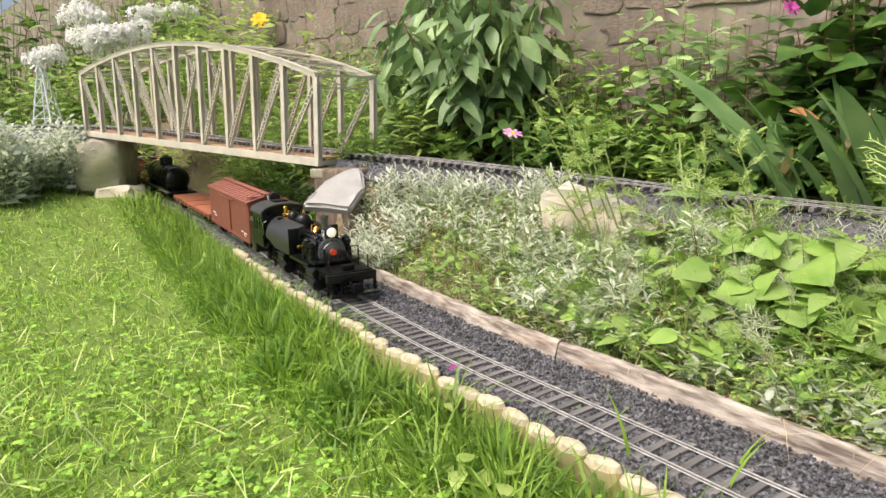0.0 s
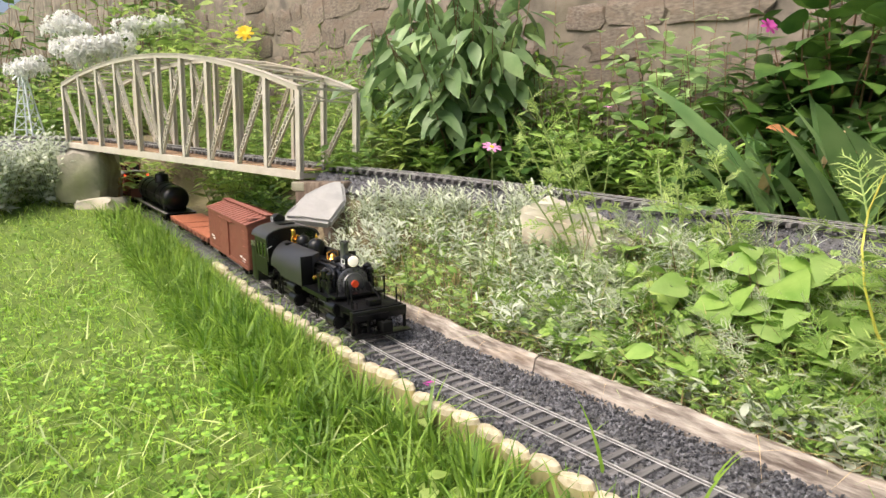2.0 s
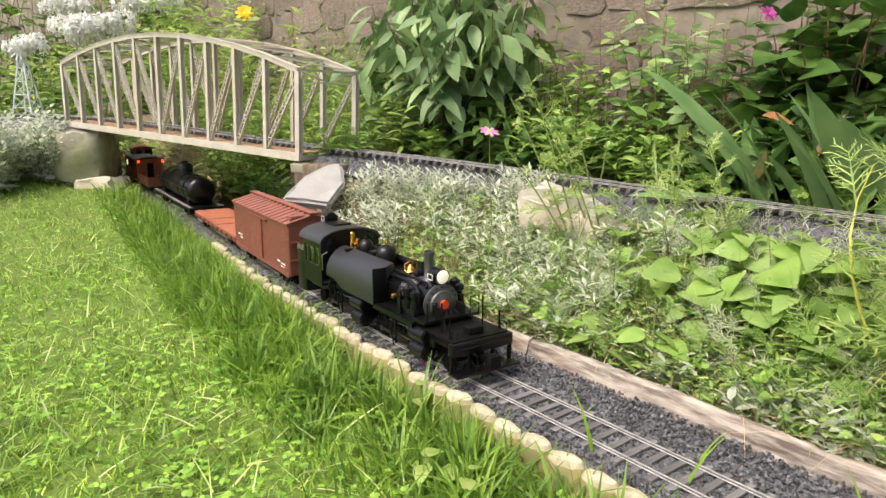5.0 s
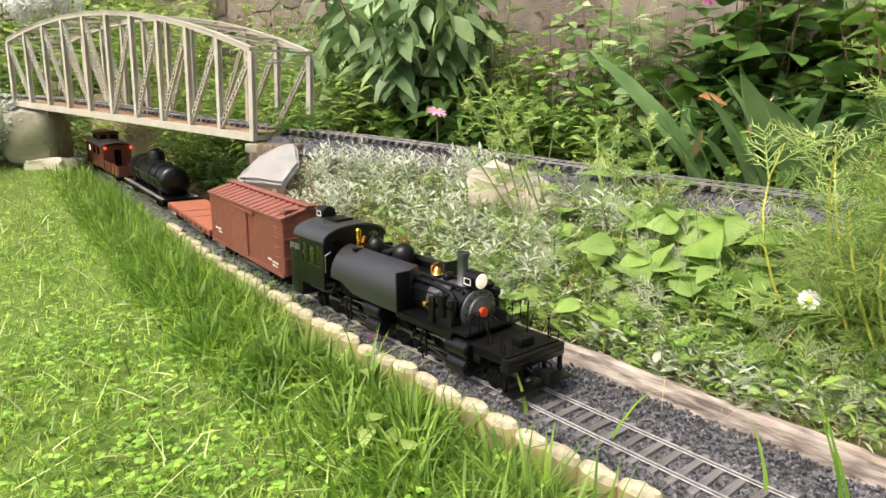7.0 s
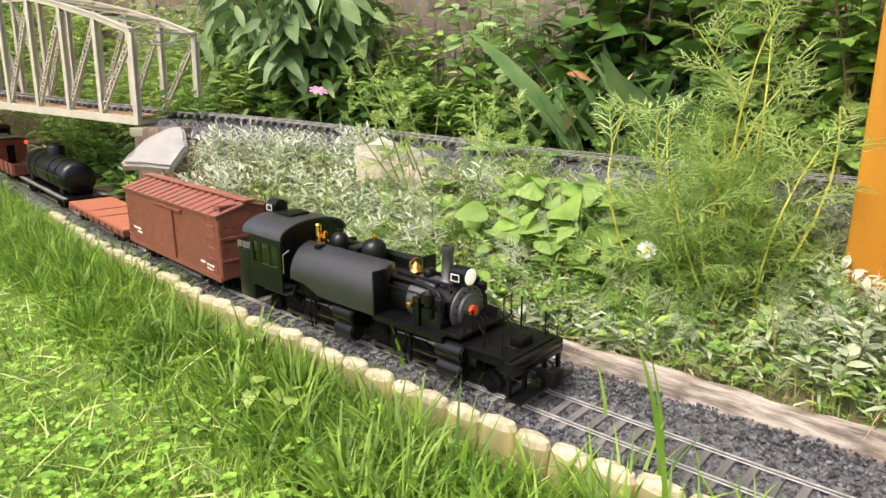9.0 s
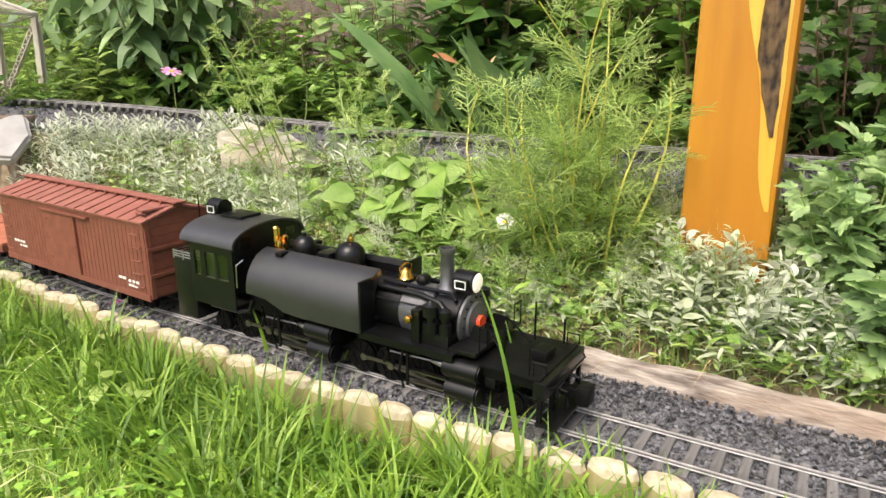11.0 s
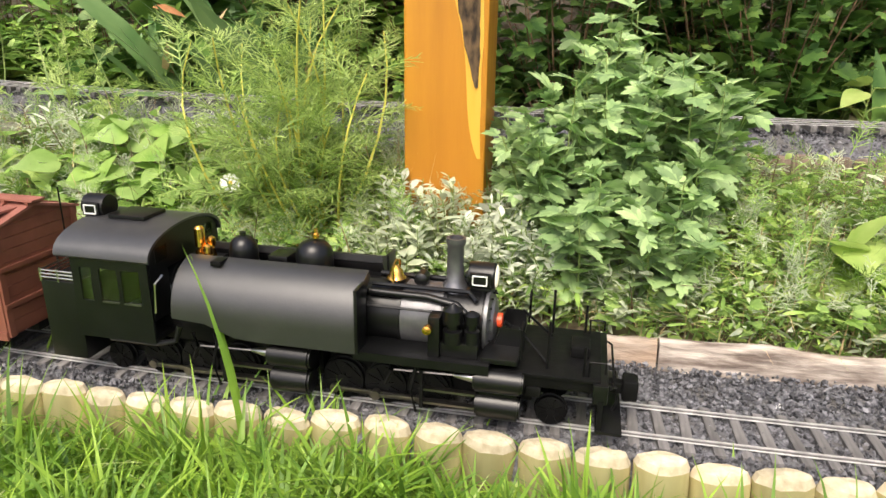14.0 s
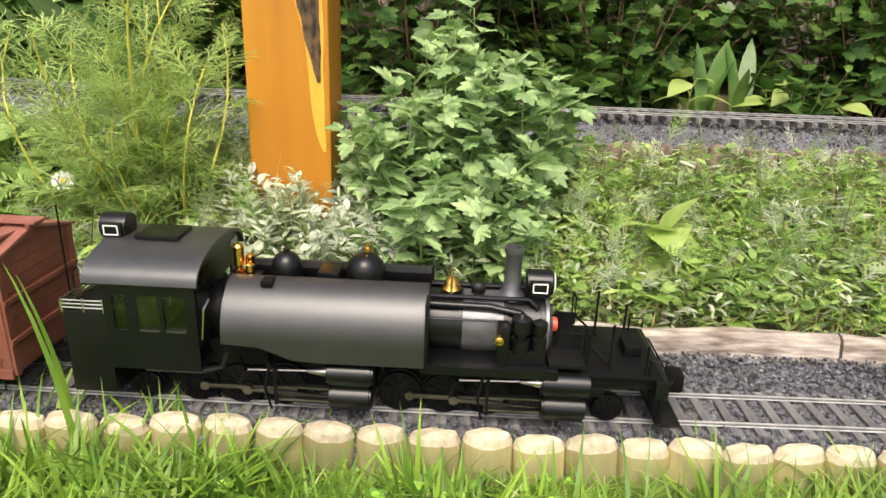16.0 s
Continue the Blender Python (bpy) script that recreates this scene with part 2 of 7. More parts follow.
def box(bm, x0, x1, y0, y1, z0, z1, bevel=0.0):
    r = bmesh.ops.create_cube(bm, size=1, matrix=Matrix.LocRotScale(((x0 + x1) / 2, (y0 + y1) / 2, (z0 + z1) / 2), None, (abs(x1 - x0), abs(y1 - y0), abs(z1 - z0))))
    if bevel:
        es = list({e for v in r["verts"] for e in v.link_edges})
        bmesh.ops.bevel(bm, geom=es, offset=bevel, segments=2, affect="EDGES", profile=0.6)
    return bm


def cyl(bm, a, b, r, r2=None, seg=16, caps=True):
    a, b = Vector(a), Vector(b)
    q = (b - a).to_track_quat("Z", "Y")
    bmesh.ops.create_cone(bm, cap_ends=caps, segments=seg, radius1=r, radius2=r if r2 is None else r2, depth=(b - a).length, matrix=Matrix.LocRotScale((a + b) / 2, q, None))
    return bm


def lathe(bm, profile, m=Matrix(), seg=20):
    """A turned shape: (radius, height) pairs about the local z."""
    rings = []
    for r, z in profile:
        rings.append([bm.verts.new(m @ Vector((r * math.cos(2 * math.pi * i / seg), r * math.sin(2 * math.pi * i / seg), z))) for i in range(seg)])
    for a, b in zip(rings, rings[1:]):
        for i in range(seg):
            bm.faces.new((a[i], a[(i + 1) % seg], b[(i + 1) % seg], b[i]))
    bm.faces.new(list(reversed(rings[0])))
    bm.faces.new(rings[-1])
    return bm


def prism(bm, outline, axis, a, b):
    """A flat outline of (u, v) drawn out along an axis from a to b."""
    def at(u, v, w):
        return {"x": (w, u, v), "y": (u, w, v), "z": (u, v, w)}[axis]
    A = [bm.verts.new(at(u, v, a)) for u, v in outline]
    B = [bm.verts.new(at(u, v, b)) for u, v in outline]
    n = len(outline)
    for i in range(n):
        bm.faces.new((A[i], A[(i + 1) % n], B[(i + 1) % n], B[i]))
    bm.faces.new(list(reversed(A)))
    bm.faces.new(B)
    bmesh.ops.recalc_face_normals(bm, faces=bm.faces)
    return bm


def tube(bm, pts, r, seg=8):
    """A round bar through points."""
    pts = [Vector(p) for p in pts]
    rings = []
    for i, p in enumerate(pts):
        d = (pts[min(i + 1, len(pts) - 1)] - pts[max(i - 1, 0)]).normalized()
        q = d.to_track_quat("Z", "Y")
        rings.append([bm.verts.new(p + q @ Vector((r * math.cos(2 * math.pi * k / seg), r * math.sin(2 * math.pi * k / seg), 0))) for k in range(seg)])
    for a, b in zip(rings, rings[1:]):
        for k in range(seg):
            bm.faces.new((a[k], a[(k + 1) % seg], b[(k + 1) % seg], b[k]))
    bm.faces.new(list(reversed(rings[0])))
    bm.faces.new(rings[-1])
    return bm


B = bmesh.new


# ---- the two lines in plan ----
def spline(pts, step=0.01):
    """A smooth line through points that may lie unevenly far apart."""
    P = np.array(pts, float)
    h = np.linalg.norm(np.diff(P[:, :2], axis=0), axis=1)
    d = np.diff(P, axis=0) / h[:, None]
    T = np.vstack([d[:1], (d[:-1] * h[1:, None] + d[1:] * h[:-1, None]) / (h[1:] + h[:-1])[:, None], d[-1:]])
    res = []
    for i in range(len(P) - 1):
        u = np.linspace(0, 1, max(2, int(h[i] / step)), endpoint=False)[:, None]
        res.append((2 * u ** 3 - 3 * u ** 2 + 1) * P[i] + (u ** 3 - 2 * u ** 2 + u) * h[i] * T[i] + (3 * u ** 2 - 2 * u ** 3) * P[i + 1] + (u ** 3 - u ** 2) * h[i] * T[i + 1])
    res.append(P[-1:])
    return np.vstack(res)


class Line:
    def __init__(self, pts, origin):
        self.p = spline(pts)
        self.s = np.r_[0, np.cumsum(np.linalg.norm(np.diff(self.p[:, :2], axis=0), axis=1))]
        self.s -= self.s[np.argmin(np.linalg.norm(self.p[:, :2] - np.array(origin), axis=1))]

    def at(self, s):
        return np.stack([np.interp(s, self.s, self.p[:, k]) for k in range(3)], -1)

    def heading(self, s, e=0.01):
        d = self.at(s + e) - self.at(s - e)
        yaw = math.atan2(d[1], d[0])
        return self.at(s), yaw, math.atan2(d[2], math.hypot(d[0], d[1]))

    def side(self, s, w, z=0.0):
        p, yaw, _ = self.heading(s)
        return Vector((p[0] - math.sin(yaw) * w, p[1] + math.cos(yaw) * w, p[2] + z))

    def stand(self, s, w=0.0, z=0.0):
        v = self.side(s, w, z)
        _, yaw, pitch = self.heading(s)
        return Matrix.Translation(v) @ Euler((0, -pitch, yaw)).to_matrix().to_4x4()

    def near(self, X, Y):
        """Arc length, signed distance (positive on the left of the way) and height at the nearest point."""
        q = self.p[::3]
        ss = self.s[::3]
        X, Y = np.asarray(X, float).ravel(), np.asarray(Y, float).ravel()
        S, W, Z = np.empty(len(X)), np.empty(len(X)), np.empty(len(X))
        for a in range(0, len(X), 4000):
            x, y = X[a:a + 4000], Y[a:a + 4000]
            i = np.argmin((x[:, None] - q[None, :, 0]) ** 2 + (y[:, None] - q[None, :, 1]) ** 2, 1)
            i0, i1 = np.maximum(i - 1, 0), np.minimum(i + 1, len(q) - 1)
            t = q[i1] - q[i0]
            ln = np.hypot(t[:, 0], t[:, 1])
            dx, dy = x - q[i, 0], y - q[i, 1]
            S[a:a + 4000] = ss[i] + (dx * t[:, 0] + dy * t[:, 1]) / ln
            W[a:a + 4000] = (t[:, 0] * dy - t[:, 1] * dx) / ln
            Z[a:a + 4000] = q[i, 2]
        return S, W, Z


LOW = Line([(-8.0, 11.0, 0.055), (-2.15, 4.1, 0.055), (-1.67, 3.43, 0.055), (-1.15, 2.70, 0.052), (-0.825, 2.32, 0.025), (-0.519, 1.926, 0.004), (-0.237, 1.513, 0), (-0.087, 1.31, 0), (0.062, 1.107, 0), (0.28, 0.853, -0.001),
            (0.58, 0.505, -0.003), (0.876, 0.178, -0.004), (1.04, 0.004, -0.004), (1.5, -0.49, -0.004), (6.0, -5.4, -0.004)], (0.58, 0.505))
BR_R, BR_L = Vector((-0.29, 1.817, 0.237)), Vector((-1.396, 2.586, 0.305))
UP = Line([(-9.0, 5.0, 0.335), (-2.6, 3.35, 0.335), (-1.336, 2.672, 0.331), (-0.23, 1.903, 0.263), (0.067, 1.79, 0.241), (0.232, 1.70, 0.228), (0.38, 1.60, 0.217), (0.50, 1.50, 0.209), (0.62, 1.375, 0.203),
           (0.74, 1.24, 0.2), (0.83, 1.12, 0.2), (1.316, 0.515, 0.2), (1.44, 0.37, 0.2), (1.66, 0.125, 0.2), (2.4, -0.75, 0.2), (6.5, -5.5, 0.2)], (-0.23, 1.903))


def smooth01(a, b, x):
    t = np.clip((x - a) / (b - a), 0, 1)
    return t * t * (3 - 2 * t)


def ground_height(X, Y):
    X, Y = np.asarray(X, float), np.asarray(Y, float)
    s, w, z = LOW.near(X, Y)
    su, wu, zu = UP.near(X, Y)
    x, y = X.ravel(), Y.ravel()
    bump = 0.006 * np.sin(x * 9.1 + 1.3 * np.sin(y * 7.7)) * np.sin(y * 8.3 + 0.7) + 0.004 * np.sin(x * 23.0 + y * 17.0)
    lawn = z - 0.048 + bump + 0.04 * smooth01(-0.35, -2.2, w) + 0.09 * smooth01(-1.7, -3.1, s)
    t = np.clip((w - 0.14) / np.maximum((w - 0.14) + np.maximum(-wu - 0.125, 0.0), 1e-4), 0, 1)
    bed = 0.008 + (zu - 0.075) * t ** 0.95 + bump * np.minimum(1, 4 * t * (1 - t) + 0.1)
    span = smooth01(-1.36, -1.25, su) * (1 - smooth01(-0.06, 0.0, su))
    shelf = zu - 0.028
    under = z - 0.012 + 0.16 * smooth01(0.16, 0.5, w)
    h = np.where(w < -0.07, lawn, np.where(w < 0.115, z - 0.014, bed))
    upper = np.where(wu > -0.075, shelf + 0.03 * smooth01(0.1, 0.6, wu), h)
    h = np.where(w > 0.115, upper, h)
    h = np.where((w > 0.115) | (wu > -0.3), h * (1 - span) + np.where(w > 0.115, under, np.where(w < -0.07, lawn, z - 0.014)) * span, h)
    return h.reshape(X.shape)


# ---- ground ----
def build_ground():
    ax = np.r_[-60, -30, -15, -8, -5, np.arange(-3.2, 2.6, 0.035), 4, 7, 12, 25, 60]
    ay = np.r_[-60, -25, -10, -5, -2.5, np.arange(-1.2, 4.8, 0.035), 6, 9, 15, 30, 60]
    X, Y = np.meshgrid(ax, ay)
    Z = ground_height(X, Y)
    nx, ny = len(ax), len(ay)
    V = np.stack([X.ravel(), Y.ravel(), Z.ravel()], 1)
    i, j = np.meshgrid(np.arange(nx - 1), np.arange(ny - 1))
    a = (j * nx + i).ravel()
    me = fast_mesh("ground", V, np.stack([a, a + 1, a + nx + 1, a + nx], 1).ravel(), np.full(len(a), 4), M["soil"])
    me.materials.append(M["lawnsoil"])
    cx, cy = V[a, 0] + 0.02, V[a, 1] + 0.02
    _, w, _ = LOW.near(cx, cy)
    me.polygons.foreach_set("material_index", (w < -0.07).astype(np.int32))
    tagged(new("ground", me), "garden ground of dark soil and mown lawn", "ground", kind="structure")


build_ground()


def strip(name, line, s0, s1, section, material, label, step=0.03):
    """A long body with the given (offset, height) section along a line."""
    ss = np.arange(s0, s1 + step / 2, step)
    V, loops = [], []
    k = len(section)
    for n, s in enumerate(ss):
        for w, z in section:
            V.append(line.side(s, w + 0.004 * math.sin(s * 41 + w * 90) * (abs(w) > 0.06), z))
    for n in range(len(ss) - 1):
        for q in range(k - 1):
            a = n * k + q
            loops += [a, a + k, a + k + 1, a + 1]
    me = fast_mesh(name, np.array([tuple(v) for v in V]), loops, np.full(len(loops) // 4, 4), material)
    return tagged(new(name, me), label, "ballast", kind="structure")


strip("ballast_bed", LOW, -4.2, 2.2, [(-0.066, -0.05), (-0.062, -0.004), (-0.04, 0.0008), (0.04, 0.0008), (0.10, 0.002), (0.118, 0.005), (0.13, -0.05)], M["ballast"], "dark grey crushed stone bed under the lower track")
strip("ballast_bed", UP, 0.0, 3.6, [(-0.10, -0.05), (-0.088, -0.04), (-0.05, -0.012), (0.05, -0.012), (0.09, -0.02), (0.11, -0.06)], M["ballast"], "dark grey crushed stone bed under the raised track")
strip("ballast_bed", UP, -3.4, -1.37, [(-0.10, -0.05), (-0.088, -0.04), (-0.05, -0.012), (0.05, -0.012), (0.09, -0.02), (0.11, -0.06)], M["ballast"], "dark grey crushed stone bed beyond the bridge")


def stones(name, line, spots, label):
    """Loose crushed stone, one body of small angular pieces."""
    base = np.array([(1, 0, 0), (-1, 0, 0), (0, 1, 0), (0, -1, 0), (0, 0, 1), (0, 0, -1)], float)
    tri = np.array([(0, 2, 4), (2, 1, 4), (1, 3, 4), (3, 0, 4), (2, 0, 5), (1, 2, 5), (3, 1, 5), (0, 3, 5)])
    n = len(spots)
    P = np.array([tuple(line.side(s, w, z)) for s, w, z in spots])
    size = rnd.uniform(0.0014, 0.0034, (n, 1, 1)) * rnd.uniform(0.6, 1.25, (n, 6, 1))
    ang = rnd.uniform(0, 6.28, n)
    c, s_ = np.cos(ang), np.sin(ang)
    V = base[None] * size
    V = V + rnd.uniform(-0.0006, 0.0006, V.shape)
    tilt = rnd.uniform(-0.7, 0.7, n)[:, None]
    y, z = V[..., 1] * np.cos(tilt) - V[..., 2] * np.sin(tilt), V[..., 1] * np.sin(tilt) + V[..., 2] * np.cos(tilt)
    V = np.stack([V[..., 0] * c[:, None] - y * s_[:, None], V[..., 0] * s_[:, None] + y * c[:, None], z], -1) + P[:, None]
    F = (tri[None] + (np.arange(n) * 6)[:, None, None]).ravel()
    tagged(new(name, fast_mesh(name, V.reshape(-1, 3), F, np.full(n * 8, 3), M["gravel"], False)), label, "gravel", kind="stuff")


spots = [(s, w, 0.0006 + 0.003 * rnd.rand() + 0.006 * max(0, (w - 0.05) / 0.06) - (0.001 if abs(w) < 0.036 else 0)) for s, w in zip(np.r_[rnd.uniform(-1.2, 1.0, 22000), rnd.uniform(-3.2, -1.2, 3500)], np.r_[rnd.uniform(-0.056, 0.115, 22000), rnd.uniform(-0.056, 0.11, 3500)])]
stones("ballast_stones", LOW, spots, "loose dark grey crushed stone along the lower track")
spots = []
for s, w in zip(rnd.uniform(0.0, 3.3, 18000), rnd.uniform(-0.1, 0.105, 18000)):
    spots.append((s, w, np.interp(w, [-0.1, -0.088, -0.05, 0.05, 0.09, 0.11], [-0.05, -0.04, -0.012, -0.012, -0.02, -0.05]) + 0.002 * rnd.rand()))
stones("ballast_stones", UP, spots, "loose dark grey crushed stone along the raised track")


# ---- track ----
def rail_mesh(line, s0, s1, w, step=0.04):
    prof = [(-0.0022, 0.0046), (-0.0022, 0.0050), (-0.0006, 0.0054), (-0.0006, 0.0071), (-0.0010, 0.0074), (-0.0010, 0.0083), (0.0010, 0.0083), (0.0010, 0.0074), (0.0006, 0.0071), (0.0006, 0.0054), (0.0022, 0.0050), (0.0022, 0.0046)]
    ss = np.arange(s0, s1 + step / 2, step)
    V = [tuple(line.side(s, w + a, z)) for s in ss for a, z in prof]
    k = len(prof)
    loops = []
    for n in range(len(ss) - 1):
        for q in range(k):
            a, b = n * k + q, n * k + (q + 1) % k
            loops += [a, a + k, b + k, b]
    me = fast_mesh("rail", np.array(V), loops, np.full(len(loops) // 4, 4), M["rail"], False)
    me.materials.append(M["rail_web"])
    # foot tops share the head's bright steel: their sky glint is painted in
    me.polygons.foreach_set("material_index", [0 if q % k in (1, 4, 5, 6, 9) else 1 for q in range(len(me.polygons))])
    return me


bm = box(B(), -0.0045, 0.0045, -0.038, 0.038, -0.0035, 0.0048, 0.0008)
SLEEPER = bpy.data.meshes.new("sleeper")
bm.to_mesh(SLEEPER)
bm.free()
SLEEPER.materials.append(M["sleeper"])


def track(line, s0, s1, label, pitch=0.0225):
    t = thing("track", label, "railway track", kind="structure")
    for w in (-0.0237, 0.0237):
        part("rail", rail_mesh(line, s0, s1, w), None, t, "bright worn steel rail")
    for n in range(int((s1 - s0) / pitch)):
        part("sleeper", SLEEPER, None, t, m=line.stand(s0 + n * pitch) @ pose(0, rnd.uniform(-0.001, 0.001), rnd.uniform(-0.0006, 0.0002), 0, 0, rnd.uniform(-2, 2)))


track(LOW, -3.9, 2.0, "narrow garden railway track with dark sleepers in gravel")
track(UP, 0.0, 3.5, "raised garden railway track on dark gravel")
track(UP, -1.36, -0.01, "garden railway track carried across the truss bridge")
track(UP, -3.0, -1.37, "garden railway track beyond the bridge")


# ---- timber edgings ----
def log_mesh(seed, r, h):
    rs = np.random.RandomState(seed)
    bm = B()
    n = 14
    rad = [r * (1 + 0.05 * math.sin(2 * a * 6.283 / n + seed) + rs.uniform(-0.03, 0.03)) for a in range(n)]
    rings = []
    for z, f in ((-h, 0.98), (-h * 0.5, 1.0), (-0.0085, 1.0), (-0.002, 0.86), (0.0, 0.6)):
        rings.append([bm.verts.new((f * rad[a] * math.cos(6.2832 * a / n), f * rad[a] * math.sin(6.2832 * a / n), z + (rs.uniform(-0.001, 0.001) if z > -0.01 else 0))) for a in range(n)])
    for a, b in zip(rings, rings[1:]):
        for k in range(n):
            bm.faces.new((a[k], a[(k + 1) % n], b[(k + 1) % n], b[k]))
    c = bm.verts.new((0, 0, 0.0008))
    for k in range(n):
        bm.faces.new((rings[-1][k], rings[-1][(k + 1) % n], c))
    me = bpy.data.meshes.new("log")
    bm.to_mesh(me)
    bm.free()
    me.materials.append(M["log"])
    me.materials.append(M["logend"])
    for p in me.polygons:
        p.material_index = 1 if p.center.z > -0.007 else 0
        p.use_smooth = p.center.z < -0.007
    return me


LOGS = [log_mesh(k, 0.0226, 0.09) for k in range(5)]
for me in LOGS:
    for v in me.vertices:
        if v.co.y > 0:
            v.co.y *= 0.42
        else:
            v.co.y *= 0.62
edge = thing("log_edging", "row of pale round-topped timber logs edging the track", "edging", kind="structure")
s = -1.75
while s < 1.45:
    z = 0.007 + 0.003 * math.sin(s * 5) + rnd.uniform(-0.0045, 0.0035)
    part("log", LOGS[rnd.randint(5)], None, edge, m=LOW.stand(s, -0.0625 - 0.006 * float(smooth01(0.1, -0.25, s)) + rnd.uniform(-0.002, 0.002), z + 0.003) @ pose(0, 0, 0, rnd.uniform(-7, 3), rnd.uniform(-4, 4), rnd.uniform(-6, 6)))
    s += 0.0452 + rnd.uniform(-0.0015, 0.002)


def plank(line, s0, s1, w, z0, z1, thick, seed, top_in=0.0):
    """A rough weathered board on edge, following the line."""
    rs = np.random.RandomState(seed)
    V, loops = [], []
    ss = np.linspace(s0, s1, max(4, int((s1 - s0) / 0.012)))
    sec = [(0, z0), (0, z0 + (z1 - z0) * 0.35), (0.002, z0 + (z1 - z0) * 0.7), (0.006, z1 - 0.003), (0.012, z1), (thick - 0.004, z1), (thick, z1 - 0.004), (thick, z0)]
    k = len(sec)
    for n, s in enumerate(ss):
        wob = 0.003 * noise.noise((s * 7, seed, 0)) + 0.0012 * noise.noise((s * 60, seed, 3))
        for q, (a, z) in enumerate(sec):
            r = 0.0012 * noise.noise((s * 90, q * 3.1, seed)) + 0.0015 * noise.noise((s * 25, q * 1.7, seed))
            V.append(tuple(line.side(s, w + a + wob + r, z + (0.004 * noise.noise((s * 12, seed, 7)) + r if z > z0 + 0.01 else 0))))
    for n in range(len(ss) - 1):
        for q in range(k):
            a, b = n * k + q, n * k + (q + 1) % k
            loops += [a, a + k, b + k, b]
    counts = [4] * (len(loops) // 4) + [k, k]
    loops += list(range(k)) + [len(ss) * k - 1 - q for q in range(k)]
    m = Matrix.Translation(line.side((s0 + s1) / 2, w)) @ Matrix.Rotation(line.heading((s0 + s1) / 2)[1], 4, "Z")
    inv = m.inverted()
    return fast_mesh("plank", np.array([tuple(inv @ Vector(v)) for v in V]), loops, counts, M["plank"], False), m


boards = thing("plank_edging", "rough grey-brown weathered boards along the flower bed", "edging", kind="structure")
for n, (a, b) in enumerate(((-1.35, -0.62), (-0.618, 0.36), (0.362, 0.742), (0.745, 0.83), (0.833, 1.3), (1.303, 2.0))):
    me, m = plank(LOW, a, b, 0.104, -0.04, 0.030 + (0.003 if n > 1 else 0.001), 0.022, n)
    part("plank", me, None, boards, m=m)

UPLOGS = [log_mesh(20 + k, 0.0125, 0.075) for k in range(4)]
for me in UPLOGS:
    me.materials.clear()
    me.materials.append(M["oldlog"])
    me.materials.append(M["oldlog"])
pal = thing("palisade_edging", "dark old log palisade holding the raised gravel", "edging", kind="structure")
s = 2.0
while s < 3.4:
    part("log", UPLOGS[rnd.randint(4)], None, pal, m=UP.stand(s, -0.100, -0.028 + rnd.uniform(-0.003, 0.003)) @ pose(0, 0, 0, rnd.uniform(-4, 4), rnd.uniform(-4, 4), rnd.uniform(0, 360)))
    s += 0.0255


# ---- garden wall ----
WALL_A, WALL_B = Vector((-9.6, 12.327, 0)), Vector((5.6, -2.955, 0))
wd = (WALL_B - WALL_A).normalized()
wall_yaw = math.atan2(wd.y, wd.x)
WM = Matrix.Translation(WALL_A) @ Euler((0, 0, wall_yaw)).to_matrix().to_4x4()   # local x along the wall, -y faces the garden
WL = (WALL_B - WALL_A).length
wall = thing("wall_north", "old rubble stone garden wall with worn lime plaster", "wall", WM, kind="structure")
bm = B()
bmesh.ops.create_grid(bm, x_segments=200, y_segments=34, size=0.5, matrix=Matrix())
for v in bm.verts:
    x, z = (v.co.x + 0.5) * WL, (v.co.y + 0.5) * 1.9 - 0.1
    v.co = (x, 0.008 * noise.noise((x * 4, z * 4, 0)) + 0.004 * noise.noise((x * 17, z * 17, 2)), z)
r = bmesh.ops.extrude_face_region(bm, geom=bm.faces[:])
for v in [g for g in r["geom"] if isinstance(g, bmesh.types.BMVert)]:
    v.co.y += 0.3
bmesh.ops.recalc_face_normals(bm, faces=bm.faces)
part("wall_body", bm, M["wall"], wall, "rough plaster and mortar")


def rock_mesh(name, seed, material, dims, rough=0.16, sub=2):
    bm = B()
    bmesh.ops.create_cube(bm, size=1)
    bmesh.ops.subdivide_edges(bm, edges=bm.edges[:], cuts=sub, use_grid_fill=True)
    for v in bm.verts:
        c = v.co.copy()
        f = c.normalized() * 0.6
        c = c.lerp(f, 0.45)
        c += Vector((noise.noise(v.co * 2.1 + Vector((seed, 0, 0))), noise.noise(v.co * 2.1 + Vector((0, seed, 5))), noise.noise(v.co * 2.1 + Vector((9, 0, seed))))) * rough
        v.co = (c.x * dims[0], c.y * dims[1], c.z * dims[2])
    me = bpy.data.meshes.new(name)
    bm.to_mesh(me)
    bm.free()
    me.materials.append(material)
    me.polygons.foreach_set("use_smooth", [True] * len(me.polygons))
    me.set_sharp_from_angle(angle=radians(38))
    return me


WALLSTONES = [rock_mesh("stone", 3 + k, M["stone"], (1.1, 1.1, 1.1), 0.2, 2) for k in range(6)]
z, row, count = 0.28, 0, 0
while z < 1.0 and count < 290:
    x = 10.2 + rnd.uniform(0, 0.2)
    h = rnd.uniform(0.075, 0.13)
    while x < 16.8 and count < 290:
        wdt = rnd.uniform(0.08, 0.28)
        if rnd.rand() < 0.66:
            part("stone", WALLSTONES[rnd.randint(6)], None, wall, m=pose(x + wdt / 2, 0.0095, z + h / 2 + rnd.uniform(-0.012, 0.012), 0, rnd.uniform(-5, 5), 0) @ Matrix.Diagonal((wdt * rnd.uniform(0.85, 1.0), 0.032, h * rnd.uniform(0.8, 1.0), 1)))
            count += 1
        x += wdt + 0.004
    z += h + 0.004


